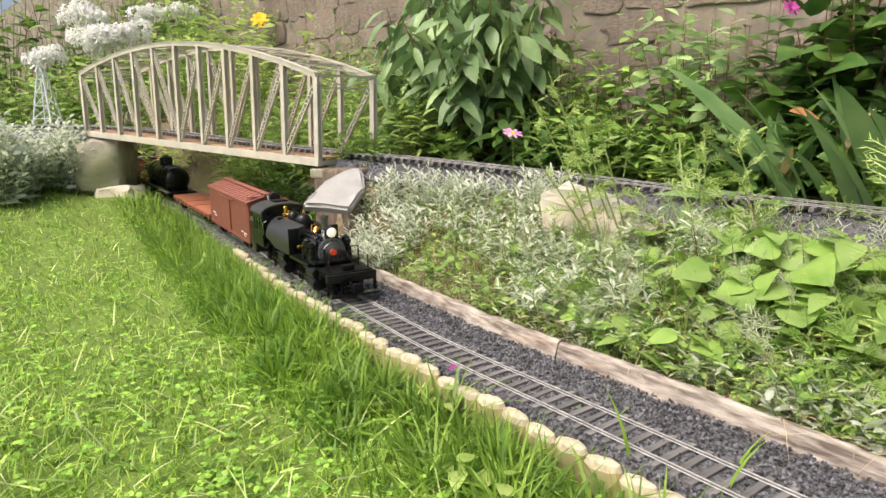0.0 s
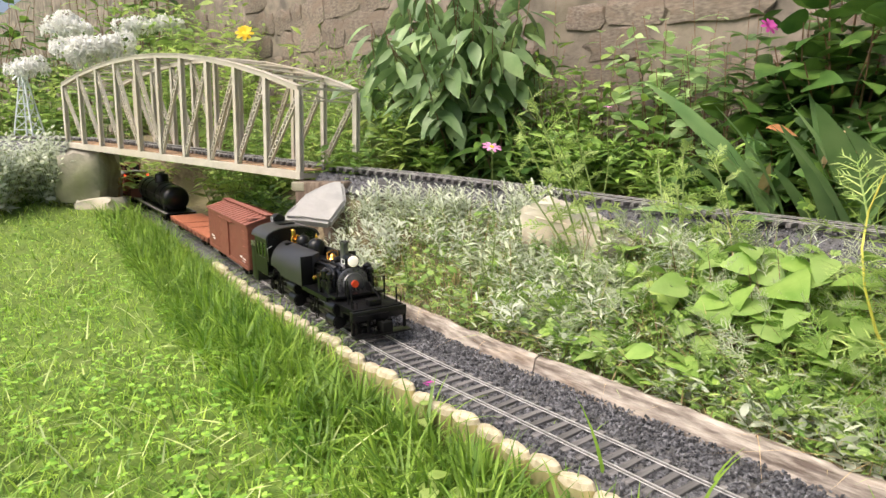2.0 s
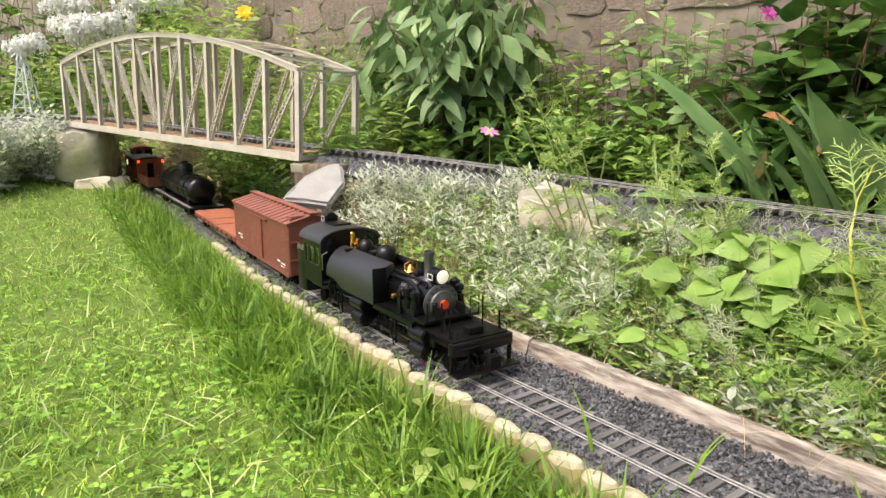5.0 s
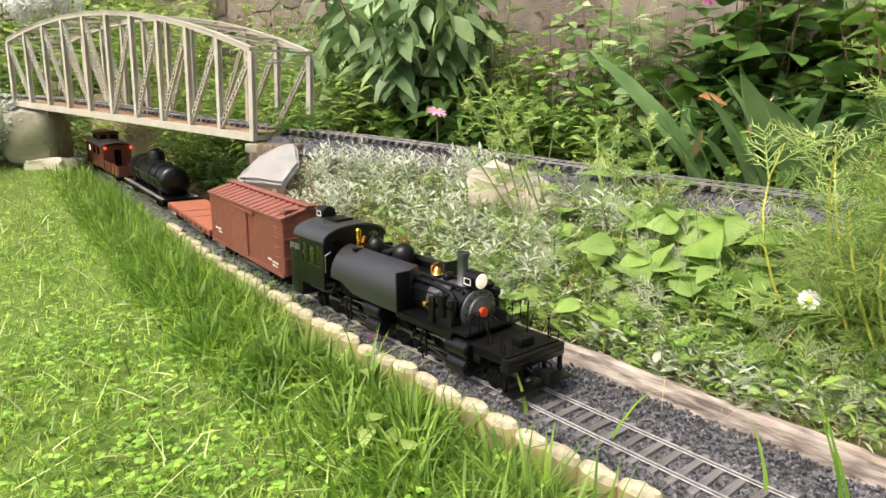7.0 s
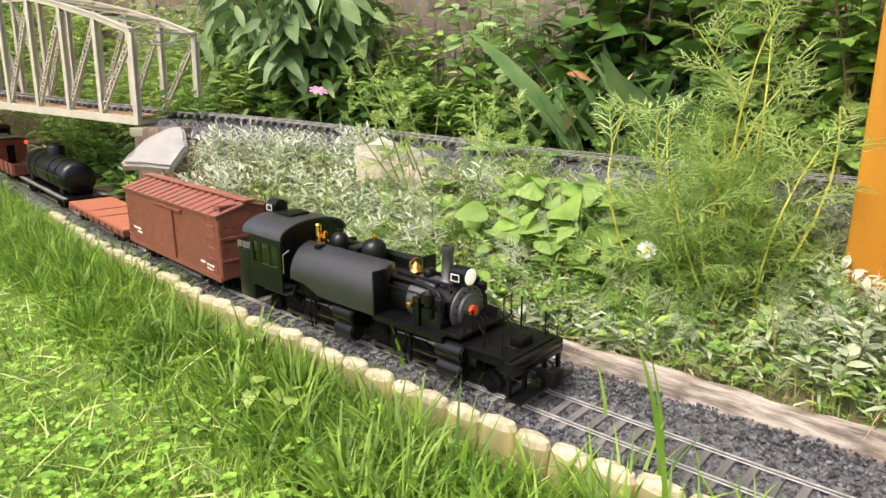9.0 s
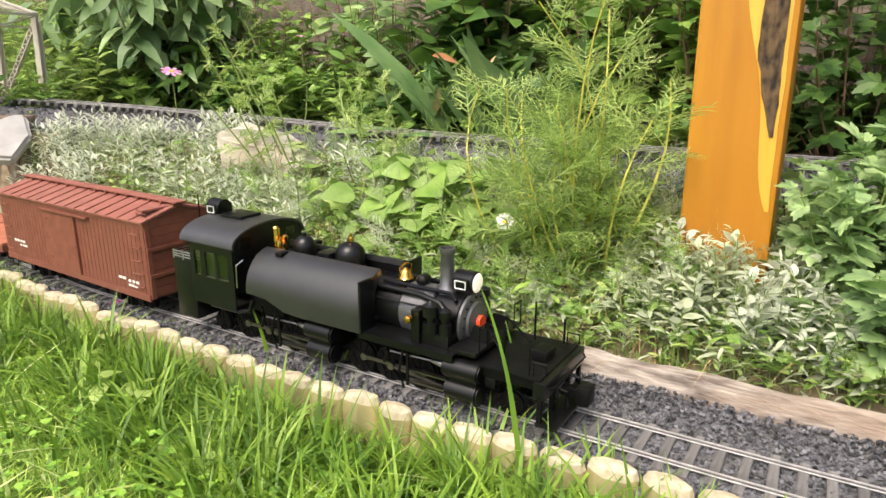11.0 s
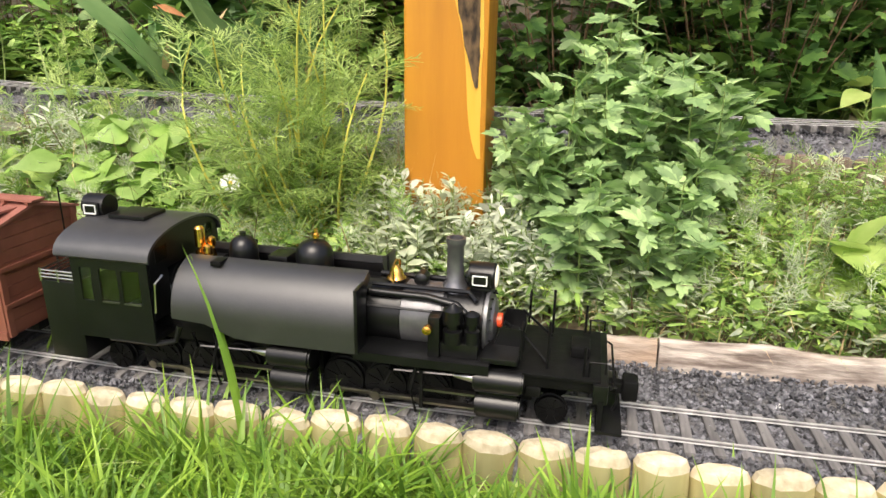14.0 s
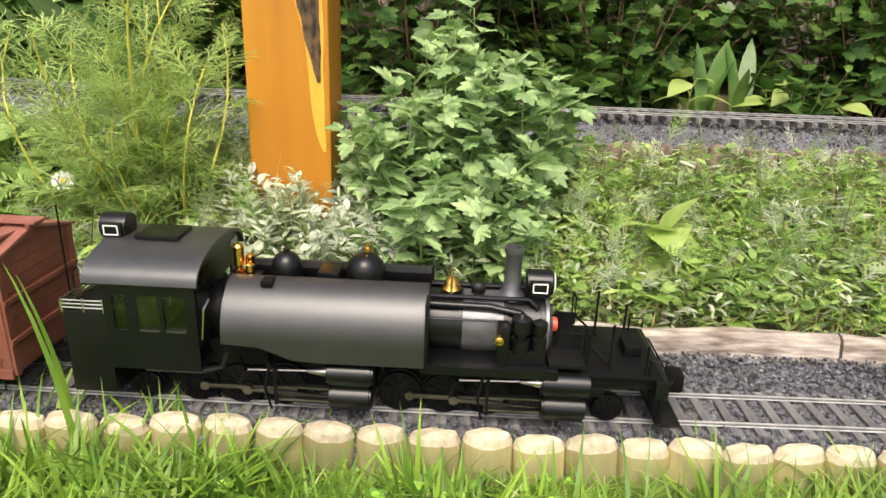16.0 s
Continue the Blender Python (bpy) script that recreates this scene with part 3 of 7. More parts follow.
def rock(label, seed, material, m, dims, rough=0.16):
    me = rock_mesh("rock", seed, material, dims, rough, 5)
    ob = tagged(new("rock", me), label, "rock")
    ob.matrix_basis = m
    return ob


bm = prism(B(), [(-0.08, -0.075), (0.09, -0.075), (0.095, -0.005), (0.035, 0.018), (-0.065, 0.045), (-0.085, 0.02)], "y", -0.045, 0.045)
bmesh.ops.bevel(bm, geom=bm.edges[:], offset=0.009, segments=2, affect="EDGES")
bmesh.ops.triangulate(bm, faces=bm.faces[:])
bmesh.ops.subdivide_edges(bm, edges=bm.edges[:], cuts=3)
for v in bm.verts:
    v.co += Vector((noise.noise(v.co * 22), noise.noise(v.co * 22 + Vector((5, 0, 0))), noise.noise(v.co * 22 + Vector((0, 7, 0))))) * 0.009
tagged(part("rock", bm, M["rock"], m=pose(0.345, 1.40, 0.182, 6, 0, -35)), "angular pale sandstone block lying in the flower bed", "rock")
bm = prism(B(), [(-0.085, -0.075), (0.03, -0.085), (0.07, -0.02), (0.064, 0.05), (0.035, 0.046), (-0.035, -0.004)], "y", -0.016, 0.016)
bmesh.ops.bevel(bm, geom=bm.edges[:], offset=0.007, segments=2, affect="EDGES")
bmesh.ops.triangulate(bm, faces=bm.faces[:])
bmesh.ops.subdivide_edges(bm, edges=bm.edges[:], cuts=2)
for v in bm.verts:
    v.co += Vector((noise.noise(v.co * 30), noise.noise(v.co * 30 + Vector((5, 0, 0))), noise.noise(v.co * 30 + Vector((0, 7, 0))))) * 0.004
tagged(part("rock", bm, M["greyrock"], m=pose(-0.225, 1.715, 0.20, -44, 4, 16)), "flat grey slab of slate leaning against the raised track", "rock")
rock("brown stone half buried beside the pale rock", 17, M["concrete"], pose(0.44, 1.33, 0.135, 0, 5, 40), (0.09, 0.07, 0.06))

# pier and abutment of the bridge
pier = thing("bridge_pier", "rough boulder and concrete pier under the bridge end", "pier", Matrix.Translation(BR_L))
part("boulder", rock_mesh("boulder", 31, M["concrete"], (0.17, 0.16, 0.20), 0.16, 5), None, pier, m=pose(0.075, -0.015, -0.115))
bm = box(B(), -0.06, 0.07, 0.09, 0.24, -0.36, -0.004, 0.01)
part("pier_block", bm, M["concrete"], pier)
part("boulder", rock_mesh("boulder", 37, M["rock"], (0.16, 0.12, 0.10), 0.2, 5), None, pier, m=pose(0.13, -0.04, -0.235))
abut = thing("bridge_abutment", "brown concrete abutment under the bridge", "abutment", Matrix.Translation(BR_R) @ pose(0, 0, 0, 0, 0, -35))
bm = box(B(), -0.02, 0.12, -0.01, 0.24, -0.26, -0.004, 0.008)
part("abutment_block", bm, M["oldlog"], abut)
bm = box(B(), -0.03, 0.02, -0.012, 0.22, -0.03, -0.006, 0.004)
part("bearing", bm, M["concrete"], abut)


# ---- truss bridge ----
def build_bridge():
    along = BR_L - BR_R
    L = along.length
    yaw = math.atan2(-along.y, -along.x)
    pitch = math.asin(-along.z / L)
    # local x runs from the far end (0) to the near end (L), y to the back
    m = Matrix.Translation(BR_L) @ Euler((0, -pitch, yaw)).to_matrix().to_4x4()
    br = thing("truss_bridge", "long grey-beige model truss bridge with arched top chord", "bridge", m)
    n, W, H0, HM = 10, 0.205, 0.232, 0.325
    xs = [0.006 + (L - 0.012) * i / n for i in range(n + 1)]
    top = [H0 + (HM - H0) * (1 - ((i - n / 2) / (n / 2)) ** 2) for i in range(n + 1)]
    for y in (0.0, W):
        part("bottom_chord", box(B(), 0, L, y - 0.007, y + 0.007, 0, 0.0205, 0.001), M["bridge"], br)
        for i in range(n):
            bm = B()
            a, b = Vector((xs[i], y, top[i])), Vector((xs[i + 1], y, top[i + 1]))
            d = (b - a).normalized()
            q = Matrix.LocRotScale((a + b) / 2, d.to_track_quat("X", "Z"), ((b - a).length + 0.002, 0.014, 0.012))
            bmesh.ops.create_cube(bm, size=1, matrix=q)
            q = Matrix.LocRotScale((a + b) / 2 + Vector((0, 0, 0.0068)), d.to_track_quat("X", "Z"), ((b - a).length + 0.002, 0.019, 0.0022))
            bmesh.ops.create_cube(bm, size=1, matrix=q)
            part("top_chord", bm, M["bridge"], br)
        for i in range(n + 1):
            bm = B()
            wv = 0.0065 if 0 < i < n else 0.008
            box(bm, xs[i] - wv, xs[i] + wv, y - 0.0075, y - 0.0055, 0.02, top[i] - 0.003)
            box(bm, xs[i] - wv, xs[i] + wv, y + 0.0055, y + 0.0075, 0.02, top[i] - 0.003)
            box(bm, xs[i] - 0.0012, xs[i] + 0.0012, y - 0.0055, y + 0.0055, 0.02, top[i] - 0.003)
            part("post", bm, M["bridge"], br)
        for i in range(n):
            lo, hi = (i + 1, i) if i < n // 2 else (i, i + 1)
            a, b = Vector((xs[hi], y, top[hi] - 0.012)), Vector((xs[lo], y, 0.026))
            d = b - a
            q = d.normalized().to_track_quat("X", "Y")
            bm = B()
            length = d.length
            mm = Matrix.LocRotScale(a, q, None)
            up = (mm.to_3x3() @ Vector((0, 0, 1)))
            flip = abs(up.y) > 0.5
            def bar(x0, x1, u0, u1, t=0.0016, ang=0.0):
                c = Vector(((x0 + x1) / 2, 0, 0))
                off = Vector((0, (u0 + u1) / 2, 0)) if flip else Vector((0, 0, (u0 + u1) / 2))
                sc = (x1 - x0, u1 - u0, 0.008) if flip else (x1 - x0, 0.008, u1 - u0)
                rot = Euler((0, 0, ang) if flip else (0, ang, 0)).to_quaternion()
                bmesh.ops.create_cube(bm, size=1, matrix=mm @ Matrix.LocRotScale(c + off, rot, sc))
            bar(0, length, -0.0072, -0.0048)
            bar(0, length, 0.0048, 0.0072)
            k = int(length / 0.0125)
            for j in range(k):
                x = (j + 0.5) * length / k
                bar(x - 0.0072, x + 0.0072, -0.0012, 0.0012, 0, 0.85 if j % 2 else -0.85)
            part("diagonal", bm, M["bridge"], br, "lattice diagonal")
    for i in range(n + 1):
        part("top_strut", box(B(), xs[i] - 0.003, xs[i] + 0.003, 0, W, top[i] - 0.002, top[i] + 0.004), M["bridge"], br)
        part("floor_beam", box(B(), xs[i] - 0.004, xs[i] + 0.004, 0, W, 0.002, 0.014), M["bridge"], br)
    for i in range(n):
        for ya, yb in ((0, W), (W, 0)):
            bm = B()
            tube(bm, [(xs[i], ya, top[i] + 0.004), (xs[i + 1], yb, top[i + 1] + 0.004)], 0.0022, 6)
            part("top_brace", bm, M["bridge"], br)
    for x in (xs[0], xs[n]):
        bm = B()
        for a, b in (((x, 0, H0 - 0.002), (x, W / 2, H0 - 0.028)), ((x, W, H0 - 0.002), (x, W / 2, H0 - 0.028)), ((x, 0.02, H0 - 0.03), (x, W - 0.02, H0 - 0.03))):
            tube(bm, [a, b], 0.0022, 6)
        part("portal_brace", bm, M["bridge"], br)
    for k in range(int(L / 0.021)):
        x = 0.01 + k * 0.021
        part("deck_plank", box(B(), x, x + 0.019, 0.008, W - 0.008, 0.0208, 0.0236), M["deckwood"], br)


build_bridge()


# ---- orange post ----
post = thing("timber_post", "square orange-stained timber post with a dark bark split", "post", pose(0.873, 0.635, 0.05, 0, 0, -47))
part("shaft", box(B(), -0.051, 0.051, -0.044, 0.044, -0.1, 1.6, 0.004), M["post"], post)


def ragged(bm, x0, y, z0, z1, wfun, dz=0.012):
    L_, R_ = [], []
    z = z0
    while z <= z1:
        a, b = wfun((z - z0) / (z1 - z0), z)
        L_.append((x0 + a, z))
        R_.append((x0 + b, z))
        z += dz
    va = [bm.verts.new((x, y, z)) for x, z in L_]
    vb = [bm.verts.new((x, y, z)) for x, z in R_]
    for k in range(len(va) - 1):
        bm.faces.new((va[k], vb[k], vb[k + 1], va[k + 1]))
    r_ = bmesh.ops.extrude_face_region(bm, geom=bm.faces[:])
    for v in [g for g in r_["geom"] if isinstance(g, bmesh.types.BMVert)]:
        v.co.y += 0.0015
    bmesh.ops.recalc_face_normals(bm, faces=bm.faces)
    return bm


part("sapwood", ragged(B(), 0.0, -0.0452, 0.13, 1.58, lambda t, z: (0.044 - 0.058 * min(1, t * 4.0) ** 0.8 + 0.004 * math.sin(z * 30), 0.0445 + 0.002 * noise.noise((z * 20, 9, 0)))), M["sapwood"], post, "lighter yellow sapwood streak")
part("bark_strip", ragged(B(), 0.0, -0.0472, 0.215, 1.57, lambda t, z: (0.036 - 0.021 * min(1, t * 16) + 0.004 * noise.noise((z * 40, 0, 0)), 0.041 + 0.003 * noise.noise((z * 50, 3, 0)))), M["bark"], post, "dark bark-filled split")


# ---- windmill ----
wm = thing("model_windmill", "small pale lattice windmill tower standing behind the bridge", "windmill", pose(-1.95, 3.18, 0.31))
hgt = 0.30
for sx, sy in ((-1, -1), (1, -1), (1, 1), (-1, 1)):
    part("leg", tube(B(), [(0.05 * sx, 0.05 * sy, 0), (0.01 * sx, 0.01 * sy, hgt)], 0.004, 6), M["windmill"], wm)
for k in range(5):
    z0, z1 = hgt * k / 5, hgt * (k + 1) / 5
    r0, r1 = 0.05 - 0.04 * k / 5, 0.05 - 0.04 * (k + 1) / 5
    for c0, c1 in (((-1, -1), (1, -1)), ((1, -1), (1, 1)), ((1, 1), (-1, 1)), ((-1, 1), (-1, -1))):
        part("brace", tube(B(), [(r0 * c0[0], r0 * c0[1], z0), (r1 * c1[0], r1 * c1[1], z1)], 0.0022, 5), M["windmill"], wm)
        part("girt", tube(B(), [(r0 * c0[0], r0 * c0[1], z0 + 0.003), (r0 * c1[0], r0 * c1[1], z0 + 0.003)], 0.0022, 5), M["windmill"], wm)
part("platform", box(B(), -0.016, 0.016, -0.016, 0.016, hgt - 0.003, hgt + 0.003, 0.001), M["windmill"], wm)
part("hub", lathe(B(), [(0.003, 0), (0.006, 0.004), (0.006, 0.014), (0.003, 0.018)], pose(0, -0.012, hgt + 0.02, 90, 0, 0)), M["windmill"], wm)
for k in range(10):
    bm = box(B(), 0.008, 0.045, -0.0008, 0.0008, -0.006, 0.006)
    bmesh.ops.transform(bm, matrix=pose(0, -0.022, hgt + 0.02) @ Matrix.Rotation(k * math.tau / 10, 4, "Y") @ Matrix.Rotation(0.5, 4, "X"), verts=bm.verts)
    part("blade", bm, M["windmill"], wm)
part("tail", box(B(), -0.001, 0.001, 0.0, 0.06, hgt + 0.01, hgt + 0.032), M["windmill"], wm)


# ---- the train ----
LEAD0, SPEED = -1.592, 0.0995       # the engine's origin along the lower line at the start, and metres a second
RAIL = 0.0083
TURNING, RODS = [], []              # wheelsets with their radius; rods with their centre and throw


def wheelset(parent, x, r, tread, spokes, material, z=None):
    ob = part("wheelset", cyl(B(), (0, -tread, 0), (0, tread, 0), r * 0.18, seg=8), material, parent, "", pose(x, 0, (RAIL + r) if z is None else z), smooth=True)
    for y in (-tread, tread):
        k = 1 if y > 0 else -1
        bm = B()
        lathe(bm, [(r * 0.25, -0.003), (r * 0.9, -0.003), (r, -0.0025), (r, 0.002), (r * 1.09, 0.0024), (r * 1.09, 0.004), (r * 0.3, 0.004)], pose(0, y, 0, 90 * k, 0, 0), 20)
        y += 0.0036 * k
        for a in range(spokes):
            q = pose(0, y, 0) @ Matrix.Rotation(a * math.tau / spokes, 4, "Y")
            bmesh.ops.create_cube(bm, size=1, matrix=q @ Matrix.LocRotScale((r * 0.52, 0, 0), None, (r * 0.75, 0.0014, r * 0.13)))
        cyl(bm, (0, y - 0.001, 0), (0, y + 0.001, 0), r * 0.28, seg=10)
        if spokes > 8:
            bmesh.ops.create_cube(bm, size=1, matrix=pose(0, y, 0) @ Matrix.LocRotScale((-r * 0.62, 0, 0), None, (r * 0.35, 0.003, r * 0.9)))
        part("wheel", bm, material, ob, "", smooth=True)
    TURNING.append((ob, x, (RAIL + r) if z is None else z, r))
    return ob


def bars_of_lettering(parent, x0, x1, y, z, h, n, seed, gap=0.35):
    """Writing too small to read, as plain bars."""
    rs = np.random.RandomState(seed)
    bm = B()
    x, wl = x0, (x1 - x0) / n
    for k in range(n):
        box(bm, x + wl * gap * rs.rand(), x + wl * (1 - 0.2 * rs.rand()), y - 0.0004, y + 0.0004, z, z + h)
        x += wl
    return part("lettering", bm, M["white"], parent, "small white lettering")


def locomotive():
    eng = thing("steam_locomotive", "black articulated side-tank model steam locomotive with brass fittings", "locomotive")
    K, K2 = M["black"], M["black2"]
    CZ, R = 0.092, 0.0295
    P = lambda name, bm, material=K, label="", parent=eng, smooth=True: part(name, bm, material, parent, label, smooth=smooth)
    P("boiler", cyl(B(), (0.095, 0, CZ), (0.322, 0, CZ), R, seg=36))
    bm = cyl(B(), (0.322, 0, CZ), (0.358, 0, CZ), R + 0.0006, seg=36)
    P("smokebox_wrap", bm, M["smokebox"], "satin graphite smokebox wrapper")
    P("smokebox", cyl(B(), (0.358, 0, CZ), (0.396, 0, CZ), R - 0.0005, seg=36))
    for x in (0.32, 0.36, 0.392):
        P("boiler_band", cyl(B(), (x - 0.0015, 0, CZ), (x + 0.0015, 0, CZ), R + 0.0014, seg=36))
    front = P("smokebox_front", lathe(B(), [(R + 0.001, 0), (R + 0.001, 0.003), (R - 0.003, 0.0045), (R * 0.72, 0.005), (R * 0.66, 0.0075), (0.006, 0.0095), (0.003, 0.011)], pose(0.395, 0, CZ, 90, 0, 90), 32), M["smokebox"], "grey smokebox front with rivets")
    for a in range(16):
        t = a * math.tau / 16
        P("rivet", cyl(B(), (0.399, 0.0262 * math.cos(t), CZ + 0.0262 * math.sin(t)), (0.4015, 0.0262 * math.cos(t), CZ + 0.0262 * math.sin(t)), 0.0011, seg=6), K, parent=front)
    P("number_plate", cyl(B(), (0.404, 0, CZ), (0.4085, 0, CZ), 0.0068, seg=20), M["red"], "round red number plate", front)
    # side tanks, rounded over on top
    def tank_section(bot):
        pts = [(0.0575, bot)]
        for k in range(15):
            a = k / 14 * math.pi / 2 * 0.93
            pts.append((0.0145 + 0.043 * math.cos(a), 0.0885 + 0.0485 * math.sin(a)))
        pts += [(0.0185, 0.130), (0.031, 0.112), (0.034, bot)]
        return pts
    for side in (-1, 1):
        bm = B()
        A = []
        for x, bot in ((0.118, 0.086), (0.150, 0.084), (0.178, 0.073), (0.2, 0.0715), (0.292, 0.0715)):
            A.append([bm.verts.new((x, side * y, z)) for y, z in tank_section(bot)])
        for a, b in zip(A, A[1:]):
            for k in range(len(a)):
                q = (a[k], b[k], b[(k + 1) % len(a)], a[(k + 1) % len(a)])
                bm.faces.new(q)
        bm.faces.new(A[0])
        bm.faces.new(list(reversed(A[-1])))
        bmesh.ops.recalc_face_normals(bm, faces=bm.faces)
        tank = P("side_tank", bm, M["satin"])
        P("filler_notch", box(B(), 0.148, 0.158, side * 0.022, side * 0.036, 0.1325, 0.1375, 0.0008), K2, parent=tank)
        P("tank_strap", box(B(), 0.2905, 0.2935, side * 0.0345, side * 0.0582, 0.0712, 0.132, 0.0005), K, parent=tank)
        # running boards
        P("running_board", box(B(), 0.288, 0.405, side * 0.022, side * 0.056, 0.0705, 0.0735, 0.0006))
        P("board_valance", box(B(), 0.288, 0.405, side * 0.0545, side * 0.0562, 0.0655, 0.0735))
        # steam pipes and handrails along the boiler
        P("steam_pipe", tube(B(), [(0.293, side * 0.022, 0.118), (0.345, side * 0.0225, 0.1175), (0.372, side * 0.026, 0.114), (0.384, side * 0.031, 0.105), (0.386, side * 0.033, 0.088)], 0.0034, 10))
        P("handrail", tube(B(), [(0.293, side * 0.0315, 0.108), (0.39, side * 0.0315, 0.108)], 0.0011, 6))
        P("feed_pipe", tube(B(), [(0.293, side * 0.014, 0.1225), (0.38, side * 0.014, 0.1225), (0.388, side * 0.02, 0.117)], 0.0022, 8))
    # air pump on the side
    for side in (-1, 1):
        bm = B()
        lathe(bm, [(0.003, 0), (0.0085, 0.001), (0.0085, 0.013), (0.005, 0.014), (0.005, 0.019), (0.0085, 0.02), (0.0085, 0.032), (0.005, 0.034), (0.002, 0.037)], pose(0.372, side * 0.043, 0.0855), 16)
        lathe(bm, [(0.003, 0), (0.0065, 0.001), (0.0065, 0.013), (0.004, 0.014), (0.004, 0.019), (0.0065, 0.02), (0.0065, 0.028), (0.002, 0.031)], pose(0.388, side * 0.041, 0.0855), 14)
        box(bm, 0.352, 0.362, side * 0.034, side * 0.05, 0.0735, 0.111, 0.001)
        box(bm, 0.362, 0.394, side * 0.03, side * 0.046, 0.0735, 0.087, 0.001)
        pump = P("air_pump", bm)
        P("valve", lathe(B(), [(0.002, 0), (0.004, 0.001), (0.004, 0.006), (0.002, 0.007)], pose(0.353, side * 0.052, 0.102, 90, 0, 0), 10), M["brass"], "small brass valve", pump)
    # chimney, domes, bell, whistle
    P("chimney", lathe(B(), [(0.0125, -0.003), (0.0105, 0.003), (0.0078, 0.007), (0.0073, 0.04), (0.0082, 0.0415), (0.0088, 0.044), (0.0086, 0.0475), (0.0066, 0.0475), (0.0062, 0.03)], pose(0.365, 0, 0.1205), 24), M["stack"], "straight gunmetal chimney with a rolled rim")
    dome = [(0.0155, -0.012), (0.0142, -0.004), (0.0135, 0.004), (0.0135, 0.013), (0.0122, 0.019), (0.0085, 0.024), (0.004, 0.0262), (0.001, 0.0268)]
    d1 = P("steam_dome", lathe(B(), dome, pose(0.162, 0, 0.1265), 24))
    P("dome_cap", cyl(B(), (0.162, 0, 0.153), (0.162, 0, 0.1565), 0.003, seg=10), K, parent=d1)
    P("safety_valve", lathe(B(), [(0.003, 0), (0.003, 0.004), (0.0018, 0.005), (0.0018, 0.009)], pose(0.235, 0, 0.1565), 10), M["brass"], "brass safety valve")
    P("sand_dome", lathe(B(), [(r * 1.28, z * 1.08) for r, z in dome], pose(0.233, 0, 0.1265), 24))
    P("sand_box", box(B(), 0.192, 0.211, -0.012, 0.012, 0.119, 0.139, 0.0015))
    bell = P("bell_yoke", tube(B(), [(0.311, -0.011, 0.12), (0.311, -0.011, 0.138), (0.311, 0.0, 0.142), (0.311, 0.011, 0.138), (0.311, 0.011, 0.12)], 0.0012, 6), M["brass"])
    P("bell", lathe(B(), [(0.0092, 0), (0.0082, 0.0015), (0.0064, 0.004), (0.0058, 0.0075), (0.0036, 0.0098), (0.0014, 0.012)], pose(0.311, 0, 0.1245), 18), M["brass"], "polished brass bell", bell)
    P("bell_base", lathe(B(), [(0.008, -0.004), (0.006, 0.0), (0.004, 0.004)], pose(0.311, 0, 0.12), 14))
    P("generator", lathe(B(), [(0.003, -0.008), (0.0062, -0.006), (0.0068, 0), (0.0062, 0.006), (0.003, 0.008)], pose(0.335, 0.0, 0.1265, 90, 0, 0), 14))
    whist = P("whistle", lathe(B(), [(0.003, 0), (0.005, 0.001), (0.005, 0.008), (0.003, 0.009), (0.003, 0.012), (0.0048, 0.013), (0.0048, 0.031), (0.003, 0.033)], pose(0.121, -0.006, 0.1275), 12), M["brass"], "brass whistle")
    for dx, dy, h in ((0.008, 0.006, 0.02), (0.012, -0.007, 0.016), (-0.004, 0.010, 0.014), (0.010, 0.0, 0.012)):
        P("brass_valve", lathe(B(), [(0.0036, 0), (0.0042, 0.002), (0.0026, h * 0.5), (0.0042, h * 0.6), (0.004, h), (0.0014, h + 0.002)], pose(0.121 + dx, -0.006 + dy, 0.1275), 10), M["brass"], "", whist)
    P("turret_plate", box(B(), 0.108, 0.137, -0.018, 0.014, 0.118, 0.1275, 0.001))
    P("tank_deck", box(B(), 0.118, 0.292, -0.021, 0.021, 0.116, 0.1195))
    P("deck_rail", box(B(), 0.15, 0.286, 0.0195, 0.0215, 0.128, 0.1365))
    # headlights
    def headlight(x, z, face):
        h = P("headlight", lathe(B(), [(0.0118, 0), (0.0122, 0.002), (0.0122, 0.022), (0.0108, 0.0235)], pose(x, 0, z, 90, 0, 90 * face), 24))
        P("lens", lathe(B(), [(0.0106, 0), (0.0092, 0.0012), (0.005, 0.0018)], pose(x + 0.0236 * face, 0, z, 90, 0, 90 * face), 20), M["lens"], "pale glowing headlamp lens", h)
        P("bracket", box(B(), x + 0.002 * face, x + 0.02 * face, -0.007, 0.007, z - 0.018, z - 0.0105, 0.001), parent=h)
        xm = x + 0.011 * face
        P("number_box", box(B(), xm - 0.009, xm + 0.009, -0.0138, 0.0138, z - 0.0068, z + 0.0058, 0.001), parent=h)
        for side in (-1, 1):
            bm = B()
            y = side * 0.0142
            for a, b, c, d in ((-0.0066, 0.0066, 0.0032, 0.0042), (-0.0066, 0.0066, -0.0052, -0.0042), (-0.0066, -0.0056, -0.0052, 0.0042), (0.0056, 0.0066, -0.0052, 0.0042)):
                box(bm, xm + a, xm + b, y - 0.0004, y + 0.0004, z + c, z + d)
            P("number_frame", bm, M["white"], "white outlined number box", h, False)
    headlight(0.378, 0.1345, 1)
    headlight(0.0235, 0.1715, -1)
    # cab
    cab = P("cab_floor", box(B(), 0.022, 0.1, -0.056, 0.056, 0.058, 0.064, 0.001))
